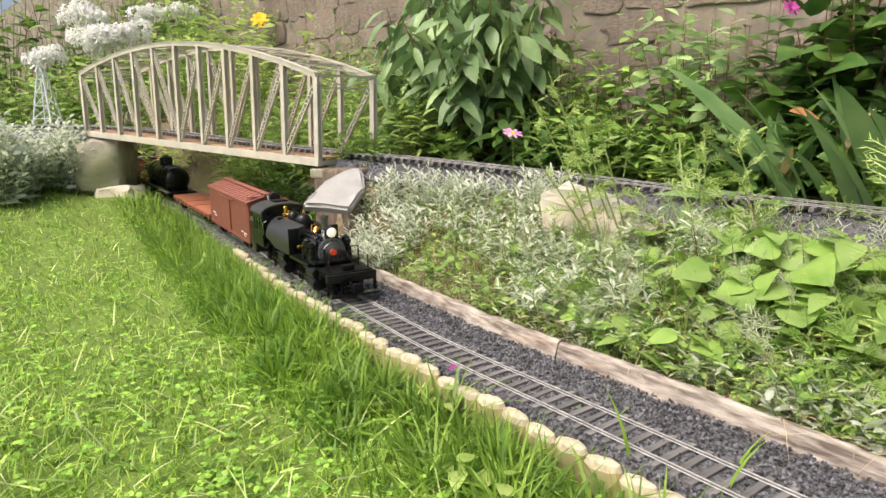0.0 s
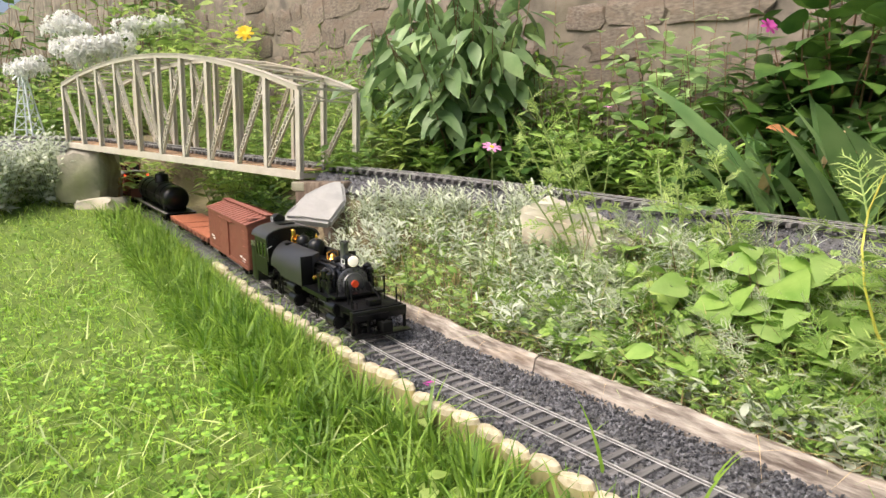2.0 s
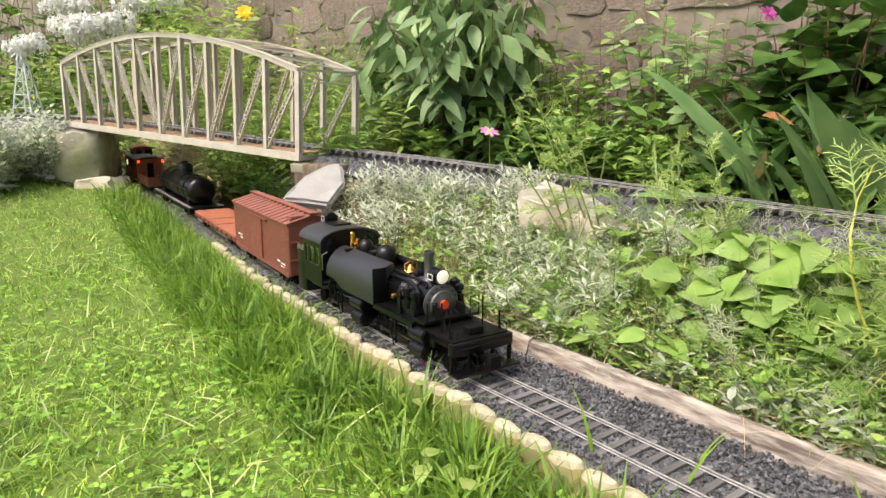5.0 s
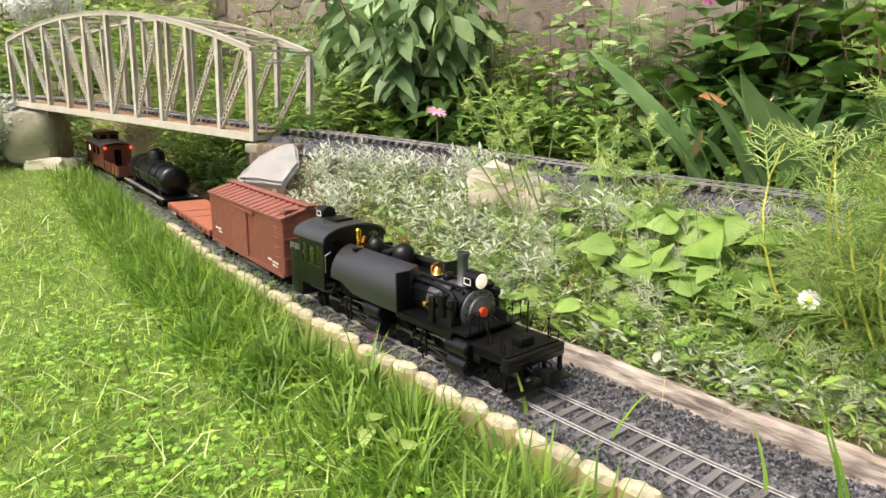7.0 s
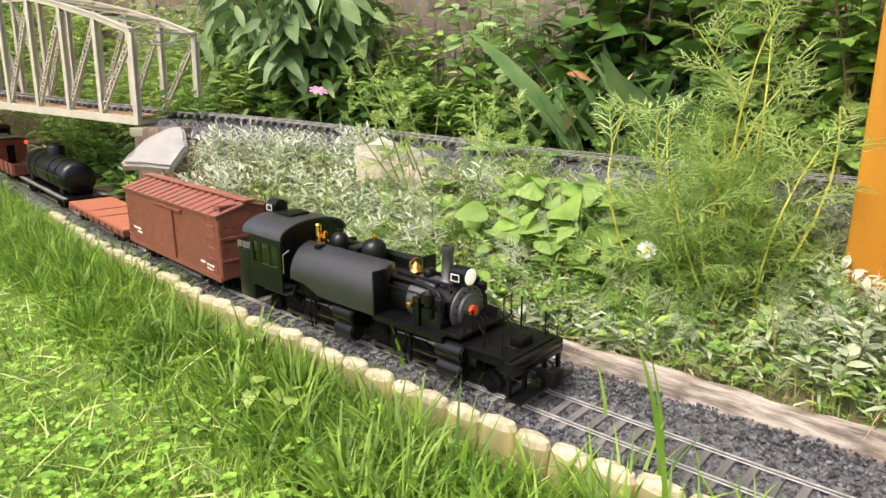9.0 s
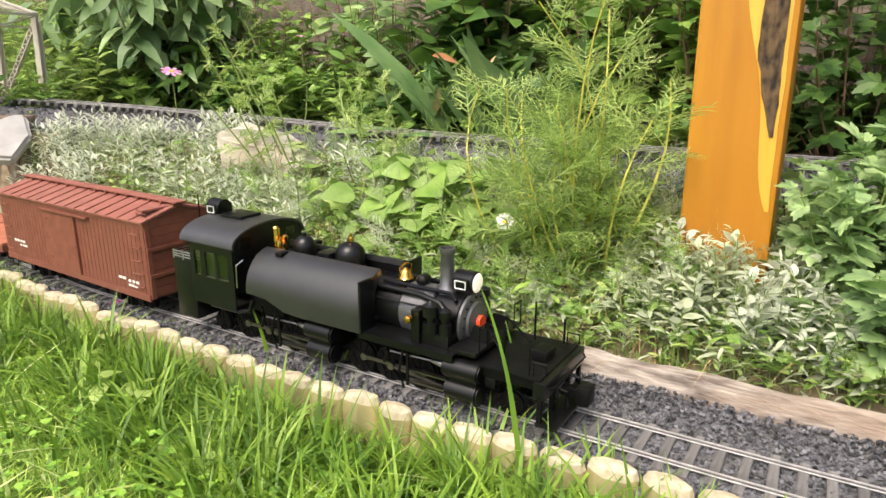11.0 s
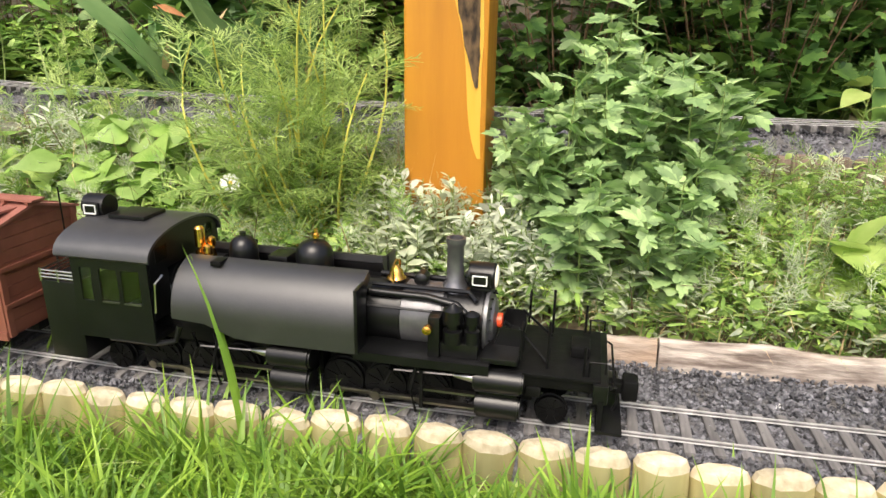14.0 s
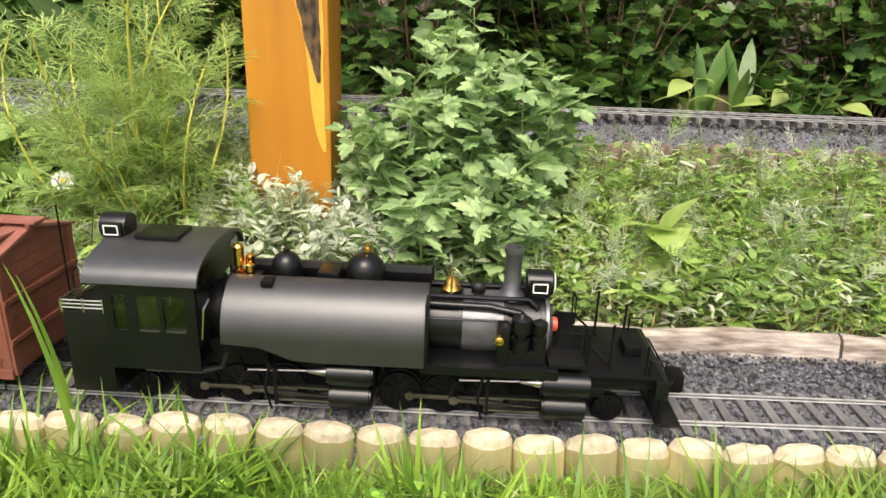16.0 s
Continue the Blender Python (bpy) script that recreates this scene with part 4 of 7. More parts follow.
    for side in (-1, 1):
        y0, y1 = side * 0.0565, side * 0.0590
        side_wall = P("cab_side", box(B(), 0.022, 0.1, min(y0, y1), max(y0, y1), 0.058, 0.096), K, "", eng, False)
        P("eave_panel", box(B(), 0.022, 0.1, min(y0, y1), max(y0, y1), 0.129, 0.143), K, "", side_wall, False)
        for x0, x1 in ((0.022, 0.03), (0.0415, 0.05), (0.0685, 0.0725), (0.091, 0.1)):
            P("window_post", box(B(), x0, x1, min(y0, y1), max(y0, y1), 0.096, 0.129), K, "", side_wall, False)
        for x0, x1 in ((0.03, 0.0415), (0.05, 0.0685), (0.0725, 0.091)):
            P("window_pane", box(B(), x0, x1, side * 0.0574, side * 0.0579, 0.096, 0.129), M["glass"], "greenish glass pane", side_wall, False)
            if x0 > 0.04:
                P("window_sill", box(B(), x0 + 0.001, x1 - 0.001, side * 0.0585, side * 0.0602, 0.0955, 0.097), M["darksteel"], "", side_wall, False)
    def arc(r_in, drop):
        return [(0.0615 * math.sin(a), 0.138 + drop + 0.0268 * math.cos(a) ** 0.8) for a in np.linspace(-math.pi / 2 + 0.04, math.pi / 2 - 0.04, 21)]
    outer, inner = arc(0, 0.0), [(y * 0.965, z - 0.0022) for y, z in arc(0, 0.0)]
    P("cab_roof", prism(B(), outer + inner[::-1], "x", 0.0075, 0.1035), M["roof_skylit"])
    bm = prism(B(), [(0.056, 0.08), (0.056, 0.142)] + [(y * 0.95, z - 0.003) for y, z in arc(0, 0)][::-1] + [(-0.056, 0.142), (-0.056, 0.08), (-0.03, 0.08), (-0.03, 0.125), (0.03, 0.125), (0.03, 0.08)], "x", 0.0985, 0.1005)
    P("cab_front", bm, K, "", eng, False)
    P("cab_back", box(B(), 0.022, 0.0245, -0.056, 0.056, 0.06, 0.112), K, "", eng, False)
    for side in (-1, 1):
        P("cab_front_window", box(B(), 0.1005, 0.1012, side * 0.03, side * 0.047, 0.135, 0.149), M["glass"], "", eng, False)
    P("roof_hatch", box(B(), 0.034, 0.072, -0.017, 0.017, 0.1645, 0.1685, 0.001))
    P("backhead", cyl(B(), (0.085, 0, 0.1), (0.1, 0, 0.1), 0.027, seg=20), M["black2"])
    P("throttle", tube(B(), [(0.085, -0.005, 0.115), (0.078, 0.0, 0.122), (0.08, 0.014, 0.124)], 0.0012, 6), M["brass"])
    # bunker and its rail
    P("bunker", box(B(), -0.016, 0.022, -0.056, 0.056, 0.03, 0.1105, 0.0015))
    bm = B()
    for z in (0.1135, 0.117, 0.1205):
        tube(bm, [(0.02, -0.0555, z), (-0.0155, -0.0555, z), (-0.0155, 0.0555, z), (0.02, 0.0555, z)], 0.0009, 6)
    for x, y in ((-0.0155, -0.0555), (0.003, -0.0555), (0.02, -0.0555), (-0.0155, 0.0555), (0.02, 0.0555), (-0.0155, 0)):
        tube(bm, [(x, y, 0.1095), (x, y, 0.1225)], 0.0009, 6)
    P("bunker_rail", bm, M["steel"], "bright wire rail round the bunker")
    P("oil_tank", box(B(), -0.014, 0.02, -0.05, 0.05, 0.109, 0.112, 0.001), K2)
    P("ladder", tube(B(), [(-0.018, -0.03, 0.04), (-0.018, -0.03, 0.135), (-0.012, -0.03, 0.142), (-0.004, -0.03, 0.138)], 0.0011, 6))
    P("rear_coupler", box(B(), -0.032, -0.015, -0.006, 0.006, 0.03, 0.042, 0.002), K2)
    # frames and chassis
    for x0, x1 in ((0.015, 0.245), (0.252, 0.44)):
        P("engine_frame", box(B(), x0, x1, -0.0185, 0.0185, 0.024, 0.058, 0.001), K2, "", eng, False)
    P("ashpan", box(B(), 0.05, 0.15, -0.03, 0.03, 0.05, 0.075, 0.002), K2)
    P("injector", tube(B(), [(0.05, -0.054, 0.056), (0.098, -0.054, 0.056), (0.116, -0.052, 0.06), (0.12, -0.05, 0.075)], 0.0028, 8))
    P("injector_pipe", tube(B(), [(0.103, -0.058, 0.09), (0.107, -0.06, 0.12), (0.108, -0.05, 0.125)], 0.001, 6), M["steel"])
    # cylinders with valve chests
    for x0, x1 in ((0.208, 0.245), (0.394, 0.432)):
        for side in (-1, 1):
            bm = B()
            cyl(bm, (x0, side * 0.046, 0.0565), (x1, side * 0.046, 0.0565), 0.0115, seg=24)
            cyl(bm, (x0 - 0.002, side * 0.046, 0.0565), (x1 + 0.002, side * 0.046, 0.0565), 0.0098, seg=24)
            cyl(bm, (x0 + 0.002, side * 0.044, 0.0315), (x1 - 0.002, side * 0.044, 0.0315), 0.0128, seg=24)
            cyl(bm, (x0, side * 0.044, 0.0315), (x1, side * 0.044, 0.0315), 0.0108, seg=24)
            box(bm, x0 + 0.003, x1 - 0.003, side * 0.02, side * 0.05, 0.034, 0.056)
            c = P("cylinder", bm)
            P("valve_gland", lathe(B(), [(0.001, 0), (0.002, 0.001), (0.0048, 0.017), (0.0048, 0.02)], pose(x0 - 0.02, side * 0.046, 0.0565, 0, 90, 0), 14), M["steel"], "bright turned valve gland", c)
            P("crosshead_guide", box(B(), x0 - 0.05, x0, side * 0.041, side * 0.047, 0.0375, 0.0395), M["darksteel"], "", eng, False)
            P("crosshead_guide", box(B(), x0 - 0.05, x0, side * 0.041, side * 0.047, 0.0245, 0.0265), M["darksteel"], "", eng, False)
            P("valve_rod", tube(B(), [(x0 - 0.075, side * 0.045, 0.054), (x0 - 0.018, side * 0.046, 0.0565)], 0.0012, 6), M["darksteel"])
            P("combination_lever", box(B(), x0 - 0.049, x0 - 0.046, side * 0.048, side * 0.05, 0.022, 0.06), K2, "", eng, False)
            P("valve_bracket", tube(B(), [(x0 - 0.052, side * 0.05, 0.018), (x0 - 0.056, side * 0.052, 0.04), (x0 - 0.052, side * 0.05, 0.062), (x0 - 0.06, side * 0.04, 0.066)], 0.0016, 6), K2)
            P("link_hanger", tube(B(), [(x0 - 0.078, side * 0.046, 0.068), (x0 - 0.074, side * 0.046, 0.054), (x0 - 0.08, side * 0.046, 0.04)], 0.002, 6), K2)
    # wheels
    for x in (0.082, 0.122, 0.162, 0.268, 0.308, 0.348):
        wheelset(eng, x, 0.0195, 0.0255, 10, K2)
    for x in (0.035, 0.457):
        wheelset(eng, x, 0.0135, 0.0255, 8, K2)
    for xa, xb in ((0.082, 0.162), (0.268, 0.348)):
        for side in (-1, 1):
            bm = box(B(), -0.044, 0.044, -0.001, 0.001, -0.0022, 0.0022, 0.0005)
            for dx in (-0.04, 0, 0.04):
                cyl(bm, (dx, -0.0018, 0), (dx, 0.0018, 0), 0.0042, seg=12)
            rod = P("coupling_rod", bm, M["darksteel"], "oiled steel coupling rod")
            RODS.append((rod, (xa + xb) / 2, side * 0.034, RAIL + 0.0195, 0.0095, 0 if side < 0 else 90, 0))
            bm = box(B(), 0, 0.078, -0.001, 0.001, -0.0018, 0.0018, 0.0005)
            cyl(bm, (0, -0.002, 0), (0, 0.002, 0), 0.0045, seg=12)
            rod = P("main_rod", bm, M["darksteel"], "oiled steel connecting rod")
            RODS.append((rod, (xa + xb) / 2, side * 0.0375, RAIL + 0.0195, 0.0095, 0 if side < 0 else 90, 1))
    # front deck, pilot and steps
    P("front_deck", box(B(), 0.405, 0.496, -0.048, 0.048, 0.0645, 0.068, 0.0006), K2)
    P("deck_frame", box(B(), 0.41, 0.49, -0.045, 0.045, 0.054, 0.0645, 0.001), K2)
    P("deck_step", box(B(), 0.397, 0.428, -0.05, 0.05, 0.0735, 0.0785, 0.0008))
    P("saddle", prism(B(), [(0.37, 0.058), (0.42, 0.058), (0.418, 0.0735), (0.372, 0.075)], "y", -0.024, 0.024), K2)
    for side in (-1, 1):
        P("cheek_plate", prism(B(), [(0.403, 0.0735), (0.428, 0.0735), (0.428, 0.0945), (0.41, 0.0955)], "y", side * 0.02, side * 0.0225), K, "", eng, False)
        P("deck_brace", tube(B(), [(0.425, side * 0.02, 0.0955), (0.452, side * 0.028, 0.068)], 0.0012, 6), K2)
        P("flag_post", tube(B(), [(0.452, side * 0.036, 0.068), (0.452, side * 0.036, 0.112)], 0.0012, 6), K2)
        P("pilot_post", tube(B(), [(0.482, side * 0.043, 0.066), (0.482, side * 0.043, 0.096)], 0.0012, 6), K2)
        P("corner_iron", tube(B(), [(0.486, side * 0.042, 0.068), (0.486, side * 0.042, 0.082), (0.499, side * 0.042, 0.082), (0.499, side * 0.042, 0.072)], 0.001, 6), K2)
        P("cylinder_cock", box(B(), 0.436, 0.448, side * 0.03, side * 0.046, 0.044, 0.054, 0.001), K2)
    P("pilot_beam", box(B(), 0.49, 0.502, -0.052, 0.052, 0.048, 0.066, 0.0015))
    P("deck_box", box(B(), 0.47, 0.486, -0.012, 0.012, 0.068, 0.079, 0.0015), K2)
    P("footboard", box(B(), 0.494, 0.516, -0.054, 0.054, 0.0215, 0.0245, 0.0006))
    for y in (-0.05, -0.02, 0.02, 0.05):
        P("footboard_hanger", box(B(), 0.495, 0.499, y - 0.0025, y + 0.0025, 0.023, 0.052), K2, "", eng, False)
    P("hand_rail", tube(B(), [(0.503, -0.045, 0.06), (0.507, -0.04, 0.0595), (0.507, 0.04, 0.0595), (0.503, 0.045, 0.06)], 0.001, 6), K2)
    bm = box(B(), 0.5, 0.522, -0.005, 0.005, 0.034, 0.044, 0.001)
    box(bm, 0.516, 0.53, -0.0095, 0.0095, 0.029, 0.049, 0.003)
    P("front_coupler", bm, K2)
    for y in (-0.017, 0.017):
        P("air_hose", tube(B(), [(0.5, y, 0.048), (0.51, y, 0.046), (0.512, y, 0.032), (0.508, y, 0.022)], 0.0018, 6), K2)
    for side in (-1, 1):
        P("step_handrail", tube(B(), [(0.43, side * 0.046, 0.0785), (0.43, side * 0.046, 0.106), (0.43, side * 0.03, 0.106), (0.43, side * 0.03, 0.0785)], 0.0011, 6), K2)
    for k in range(5):
        y = -0.012 + k * 0.006
        P("deck_pipe", tube(B(), [(0.404, y, 0.0735), (0.409, y * 1.3, 0.084), (0.42, y * 1.6, 0.0735)], 0.0013, 6), K2)
    # the upper works sit a little low over the wheels
    for ob in eng.children:
        if ob.type == "MESH" and ob.matrix_basis == Matrix() and ob.name.split(".")[0] not in ("wheelset", "coupling_rod", "main_rod"):
            for o in [ob] + list(ob.children):
                for v in o.data.vertices:
                    if v.co.z > 0.03 and o.matrix_basis == Matrix():
                        v.co.z = 0.03 + (v.co.z - 0.03) * 0.965
    return eng


def truck(parent, x, material):
    bm = B()
    for side in (-1, 1):
        prism(bm, [(x - 0.036, 0.026), (x - 0.012, 0.026), (x - 0.008, 0.012), (x + 0.008, 0.012), (x + 0.012, 0.026), (x + 0.036, 0.026), (x + 0.034, 0.033), (x - 0.034, 0.033)], "y", side * 0.034, side * 0.039)
        for dx in (-0.027, 0.027):
            box(bm, x + dx - 0.006, x + dx + 0.006, side * 0.034, side * 0.042, 0.016, 0.03)
        for k in (-0.004, 0.004):
            cyl(bm, (x + k, side * 0.0405, 0.013), (x + k, side * 0.0405, 0.027), 0.003, seg=8)
    box(bm, x - 0.007, x + 0.007, -0.036, 0.036, 0.022, 0.034)
    part("truck_frame", bm, material, parent)
    for dx in (-0.027, 0.027):
        wheelset(parent, x + dx, 0.0125, 0.0255, 0, M["black2"])


def underframe(car, L, material, h=0.036):
    part("underframe", box(B(), -L / 2, L / 2, -0.018, 0.018, h - 0.006, h + 0.004, 0.001), M["black2"], car)
    for e in (-1, 1):
        truck(car, e * (L / 2 - 0.075), M["black2"])
        bm = box(B(), e * L / 2, e * (L / 2 + 0.016), -0.005, 0.005, 0.03, 0.04, 0.001)
        box(bm, e * (L / 2 + 0.010), e * (L / 2 + 0.020), -0.008, 0.008, 0.027, 0.043, 0.002)
        part("coupler", bm, M["black2"], car)
    bm = B()
    for y in (-0.03, 0.03):
        tube(bm, [(-L / 2 + 0.12, y, h), (-L / 2 + 0.16, y, 0.024), (L / 2 - 0.16, y, 0.024), (L / 2 - 0.12, y, h)], 0.0012, 6)
    part("truss_rod", bm, M["black2"], car)
    part("brake_cylinder", cyl(B(), (-0.02, -0.028, h - 0.008), (0.03, -0.028, h - 0.008), 0.008, seg=12), M["black2"], car)


def boxcar(L=0.405):
    car = thing("boxcar", "oxide-red wooden model boxcar with roof walk", "goods wagon")
    O, R_ = M["oxide"], M["oxide2"]
    W, Z0, ZE, ZR = 0.0535, 0.0385, 0.146, 0.163
    part("body", box(B(), -L / 2, L / 2, -W, W, Z0, ZE, 0.0008), O, car)
    for side in (-1, 1):
        n = 40
        for k in range(n):
            x0 = -L / 2 + k * L / n
            part("side_board", box(B(), x0 + 0.0005, x0 + L / n - 0.0005, side * W, side * (W + 0.0009), Z0 + 0.006, ZE - 0.004), O, car)
        part("side_sill", box(B(), -L / 2, L / 2, side * W, side * (W + 0.0025), Z0 - 0.003, Z0 + 0.006, 0.0004), O, car)
        part("eave_fascia", box(B(), -L / 2 - 0.002, L / 2 + 0.002, side * W, side * (W + 0.002), ZE - 0.008, ZE, 0.0004), O, car)
        door = part("door", box(B(), -0.058, 0.03, side * (W + 0.001), side * (W + 0.0035), Z0 + 0.006, ZE - 0.012, 0.0005), O, car)
        part("door_track", box(B(), -0.066, 0.07, side * (W + 0.001), side * (W + 0.0065), ZE - 0.012, ZE - 0.009, 0.0005), O, door)
        part("door_edge", box(B(), 0.0285, 0.032, side * (W + 0.001), side * (W + 0.0048), Z0 + 0.006, ZE - 0.012, 0.0004), O, door)
        part("door_latch", box(B(), 0.02, 0.03, side * (W + 0.0035), side * (W + 0.006), 0.085, 0.089, 0.0005), O, door)
        for z in (0.06, 0.09, 0.12):
            part("door_hinge", box(B(), -0.058, -0.046, side * (W + 0.0035), side * (W + 0.0046), z, z + 0.003), O, door)
        for e in (-1, 1):
            for k in range(5):
                z = 0.055 + k * 0.0185
                bm = B()
                tube(bm, [(e * (L / 2 - 0.008), side * (W + 0.0012), z), (e * (L / 2 - 0.008), side * (W + 0.0048), z), (e * (L / 2 - 0.03), side * (W + 0.0048), z), (e * (L / 2 - 0.03), side * (W + 0.0012), z)], 0.0008, 5)
                part("grab_iron", bm, M["oxide2"], car)
            part("stirrup", tube(B(), [(e * (L / 2 - 0.01), side * W, Z0), (e * (L / 2 - 0.01), side * (W + 0.002), 0.024), (e * (L / 2 - 0.028), side * (W + 0.002), 0.024), (e * (L / 2 - 0.028), side * W, Z0)], 0.001, 5), M["black2"], car)
        bars_of_lettering(car, L / 2 - 0.074, L / 2 - 0.055, side * (W + 0.0013), 0.058, 0.0035, 2, 3)
        bars_of_lettering(car, L / 2 - 0.052, L / 2 - 0.024, side * (W + 0.0013), 0.056, 0.0035, 3, 4)
        bars_of_lettering(car, L / 2 - 0.052, L / 2 - 0.028, side * (W + 0.0013), 0.050, 0.0032, 3, 6)
        bars_of_lettering(car, -L / 2 + 0.03, -L / 2 + 0.065, side * (W + 0.0013), 0.068, 0.0038, 4, 7)
        bars_of_lettering(car, -L / 2 + 0.045, -L / 2 + 0.07, side * (W + 0.0013), 0.0615, 0.0032, 3, 8)
    for e in (-1, 1):
        for z in np.arange(Z0 + 0.004, ZE - 0.006, 0.0118):
            part("end_board", box(B(), e * L / 2, e * (L / 2 + 0.001), -W + 0.001, W - 0.001, z, z + 0.0112), O, car)
        for z in (0.068, 0.105):
            part("end_rib", box(B(), e * (L / 2 + 0.001), e * (L / 2 + 0.004), -W, W, z, z + 0.005, 0.0008), O, car)
        for y in (-0.05, 0.05):
            part("corner_post", box(B(), e * L / 2, e * (L / 2 + 0.0026), y - 0.0035, y + 0.0035, Z0, ZE, 0.0004), O, car)
        part("gable", prism(B(), [(-W, ZE), (W, ZE), (0, ZR - 0.002)], "x", e * (L / 2 - 0.002), e * (L / 2)), O, car)
        part("brake_staff", tube(B(), [(e * (L / 2 + 0.006), 0.03, 0.045), (e * (L / 2 + 0.006), 0.03, 0.172)], 0.0009, 5), M["black2"], car)
    n = 15
    LR = L + 0.008
    for side in (-1, 1):
        for k in range(n):
            x0, x1 = -LR / 2 + k * LR / n, -LR / 2 + (k + 1) * LR / n
            bm = B()
            prism(bm, [(side * 0.0, ZR), (side * (W + 0.005), ZE + 0.001), (side * (W + 0.005), ZE - 0.0015), (0, ZR - 0.003)], "x", x0 + 0.0005, x1 - 0.0005)
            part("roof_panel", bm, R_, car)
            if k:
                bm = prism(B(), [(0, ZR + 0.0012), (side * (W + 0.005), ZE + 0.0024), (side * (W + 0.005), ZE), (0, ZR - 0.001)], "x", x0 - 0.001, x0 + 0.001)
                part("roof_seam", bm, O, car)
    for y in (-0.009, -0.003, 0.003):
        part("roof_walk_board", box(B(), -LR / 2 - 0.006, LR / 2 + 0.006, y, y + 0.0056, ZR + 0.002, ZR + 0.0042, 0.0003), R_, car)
    for k in range(n + 1):
        x = -LR / 2 + k * LR / n
        part("walk_saddle", box(B(), x - 0.002, x + 0.002, -0.01, 0.01, ZR - 0.001, ZR + 0.0022), O, car)
    part("lateral_walk", box(B(), L / 2 - 0.022, L / 2 - 0.006, -0.048, -0.01, ZR - 0.0085, ZR - 0.006, 0.0004), R_, car, m=Matrix.Translation((0, 0, 0.0035)))
    part("roof_grab", tube(B(), [(L / 2 - 0.025, -0.046, ZE + 0.003), (L / 2 - 0.025, -0.046, ZE + 0.009), (L / 2 - 0.004, -0.046, ZE + 0.009), (L / 2 - 0.004, -0.046, ZE + 0.003)], 0.001, 5), R_, car)
    underframe(car, L, O)
    return car


def flatcar(L=0.43):
    car = thing("flatcar", "oxide-red empty model flat wagon", "goods wagon")
    for k in range(26):
        x0 = -L / 2 + k * L / 26
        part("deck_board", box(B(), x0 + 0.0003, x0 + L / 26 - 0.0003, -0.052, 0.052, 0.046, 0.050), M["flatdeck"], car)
    for side in (-1, 1):
        part("side_sill", box(B(), -L / 2, L / 2, side * 0.049, side * 0.053, 0.034, 0.046, 0.0006), M["oxide"], car)
        for k in range(9):
            x = -L / 2 + 0.03 + k * (L - 0.06) / 8
            part("stake_pocket", box(B(), x - 0.004, x + 0.004, side * 0.053, side * 0.0565, 0.035, 0.045, 0.0005), M["oxide"], car)
    for e in (-1, 1):
        part("end_sill", box(B(), e * L / 2, e * (L / 2 - 0.005), -0.052, 0.052, 0.034, 0.046, 0.0006), M["oxide"], car)
    for x in (-0.05, 0.04):
        part("deck_strap", box(B(), x, x + 0.004, -0.0535, 0.0535, 0.0502, 0.0512), M["oxide"], car)
    underframe(car, L, M["oxide"])
    return car


def tankcar(L=0.43):
    car = thing("tank_wagon", "black model tank wagon with a tall dome", "tank wagon")
    K = M["black"]
    bm = B()
    lathe(bm, [(0.012, -L / 2 + 0.03), (0.034, -L / 2 + 0.033), (0.043, -L / 2 + 0.04), (0.0455, -L / 2 + 0.05), (0.0455, L / 2 - 0.05), (0.043, L / 2 - 0.04), (0.034, L / 2 - 0.033), (0.012, L / 2 - 0.03)], pose(0, 0, 0.091, 0, 90, 0), 32)
    part("tank", bm, K, car, smooth=True)
    part("dome", lathe(B(), [(0.026, -0.02), (0.0245, 0.0), (0.024, 0.026), (0.021, 0.031), (0.012, 0.034), (0.002, 0.035)], pose(0, 0, 0.132), 24), K, car, smooth=True)
    part("dome_hatch", cyl(B(), (0, 0, 0.165), (0, 0, 0.171), 0.01, seg=16), K, car, smooth=True)
    for x in (-0.12, -0.06, 0.06, 0.12):
        part("tank_band", lathe(B(), [(0.0468, x - 0.003), (0.0468, x + 0.003)], pose(0, 0, 0.091, 0, 90, 0), 32), M["black2"], car, smooth=True)
    part("deck", box(B(), -L / 2, L / 2, -0.053, 0.053, 0.04, 0.046, 0.0008), K, car)
    for side in (-1, 1):
        part("side_walk", box(B(), -L / 2, L / 2, side * 0.044, side * 0.0545, 0.046, 0.048), M["cabgrey"], car)
        part("tank_rail", tube(B(), [(-L / 2 + 0.04, side * 0.05, 0.1), (L / 2 - 0.04, side * 0.05, 0.1)], 0.001, 6), M["darksteel"], car)
    for x in (-0.14, 0.14):
        part("saddle", box(B(), x - 0.015, x + 0.015, -0.038, 0.038, 0.046, 0.066, 0.002), M["black2"], car)
    underframe(car, L, K)
    return car


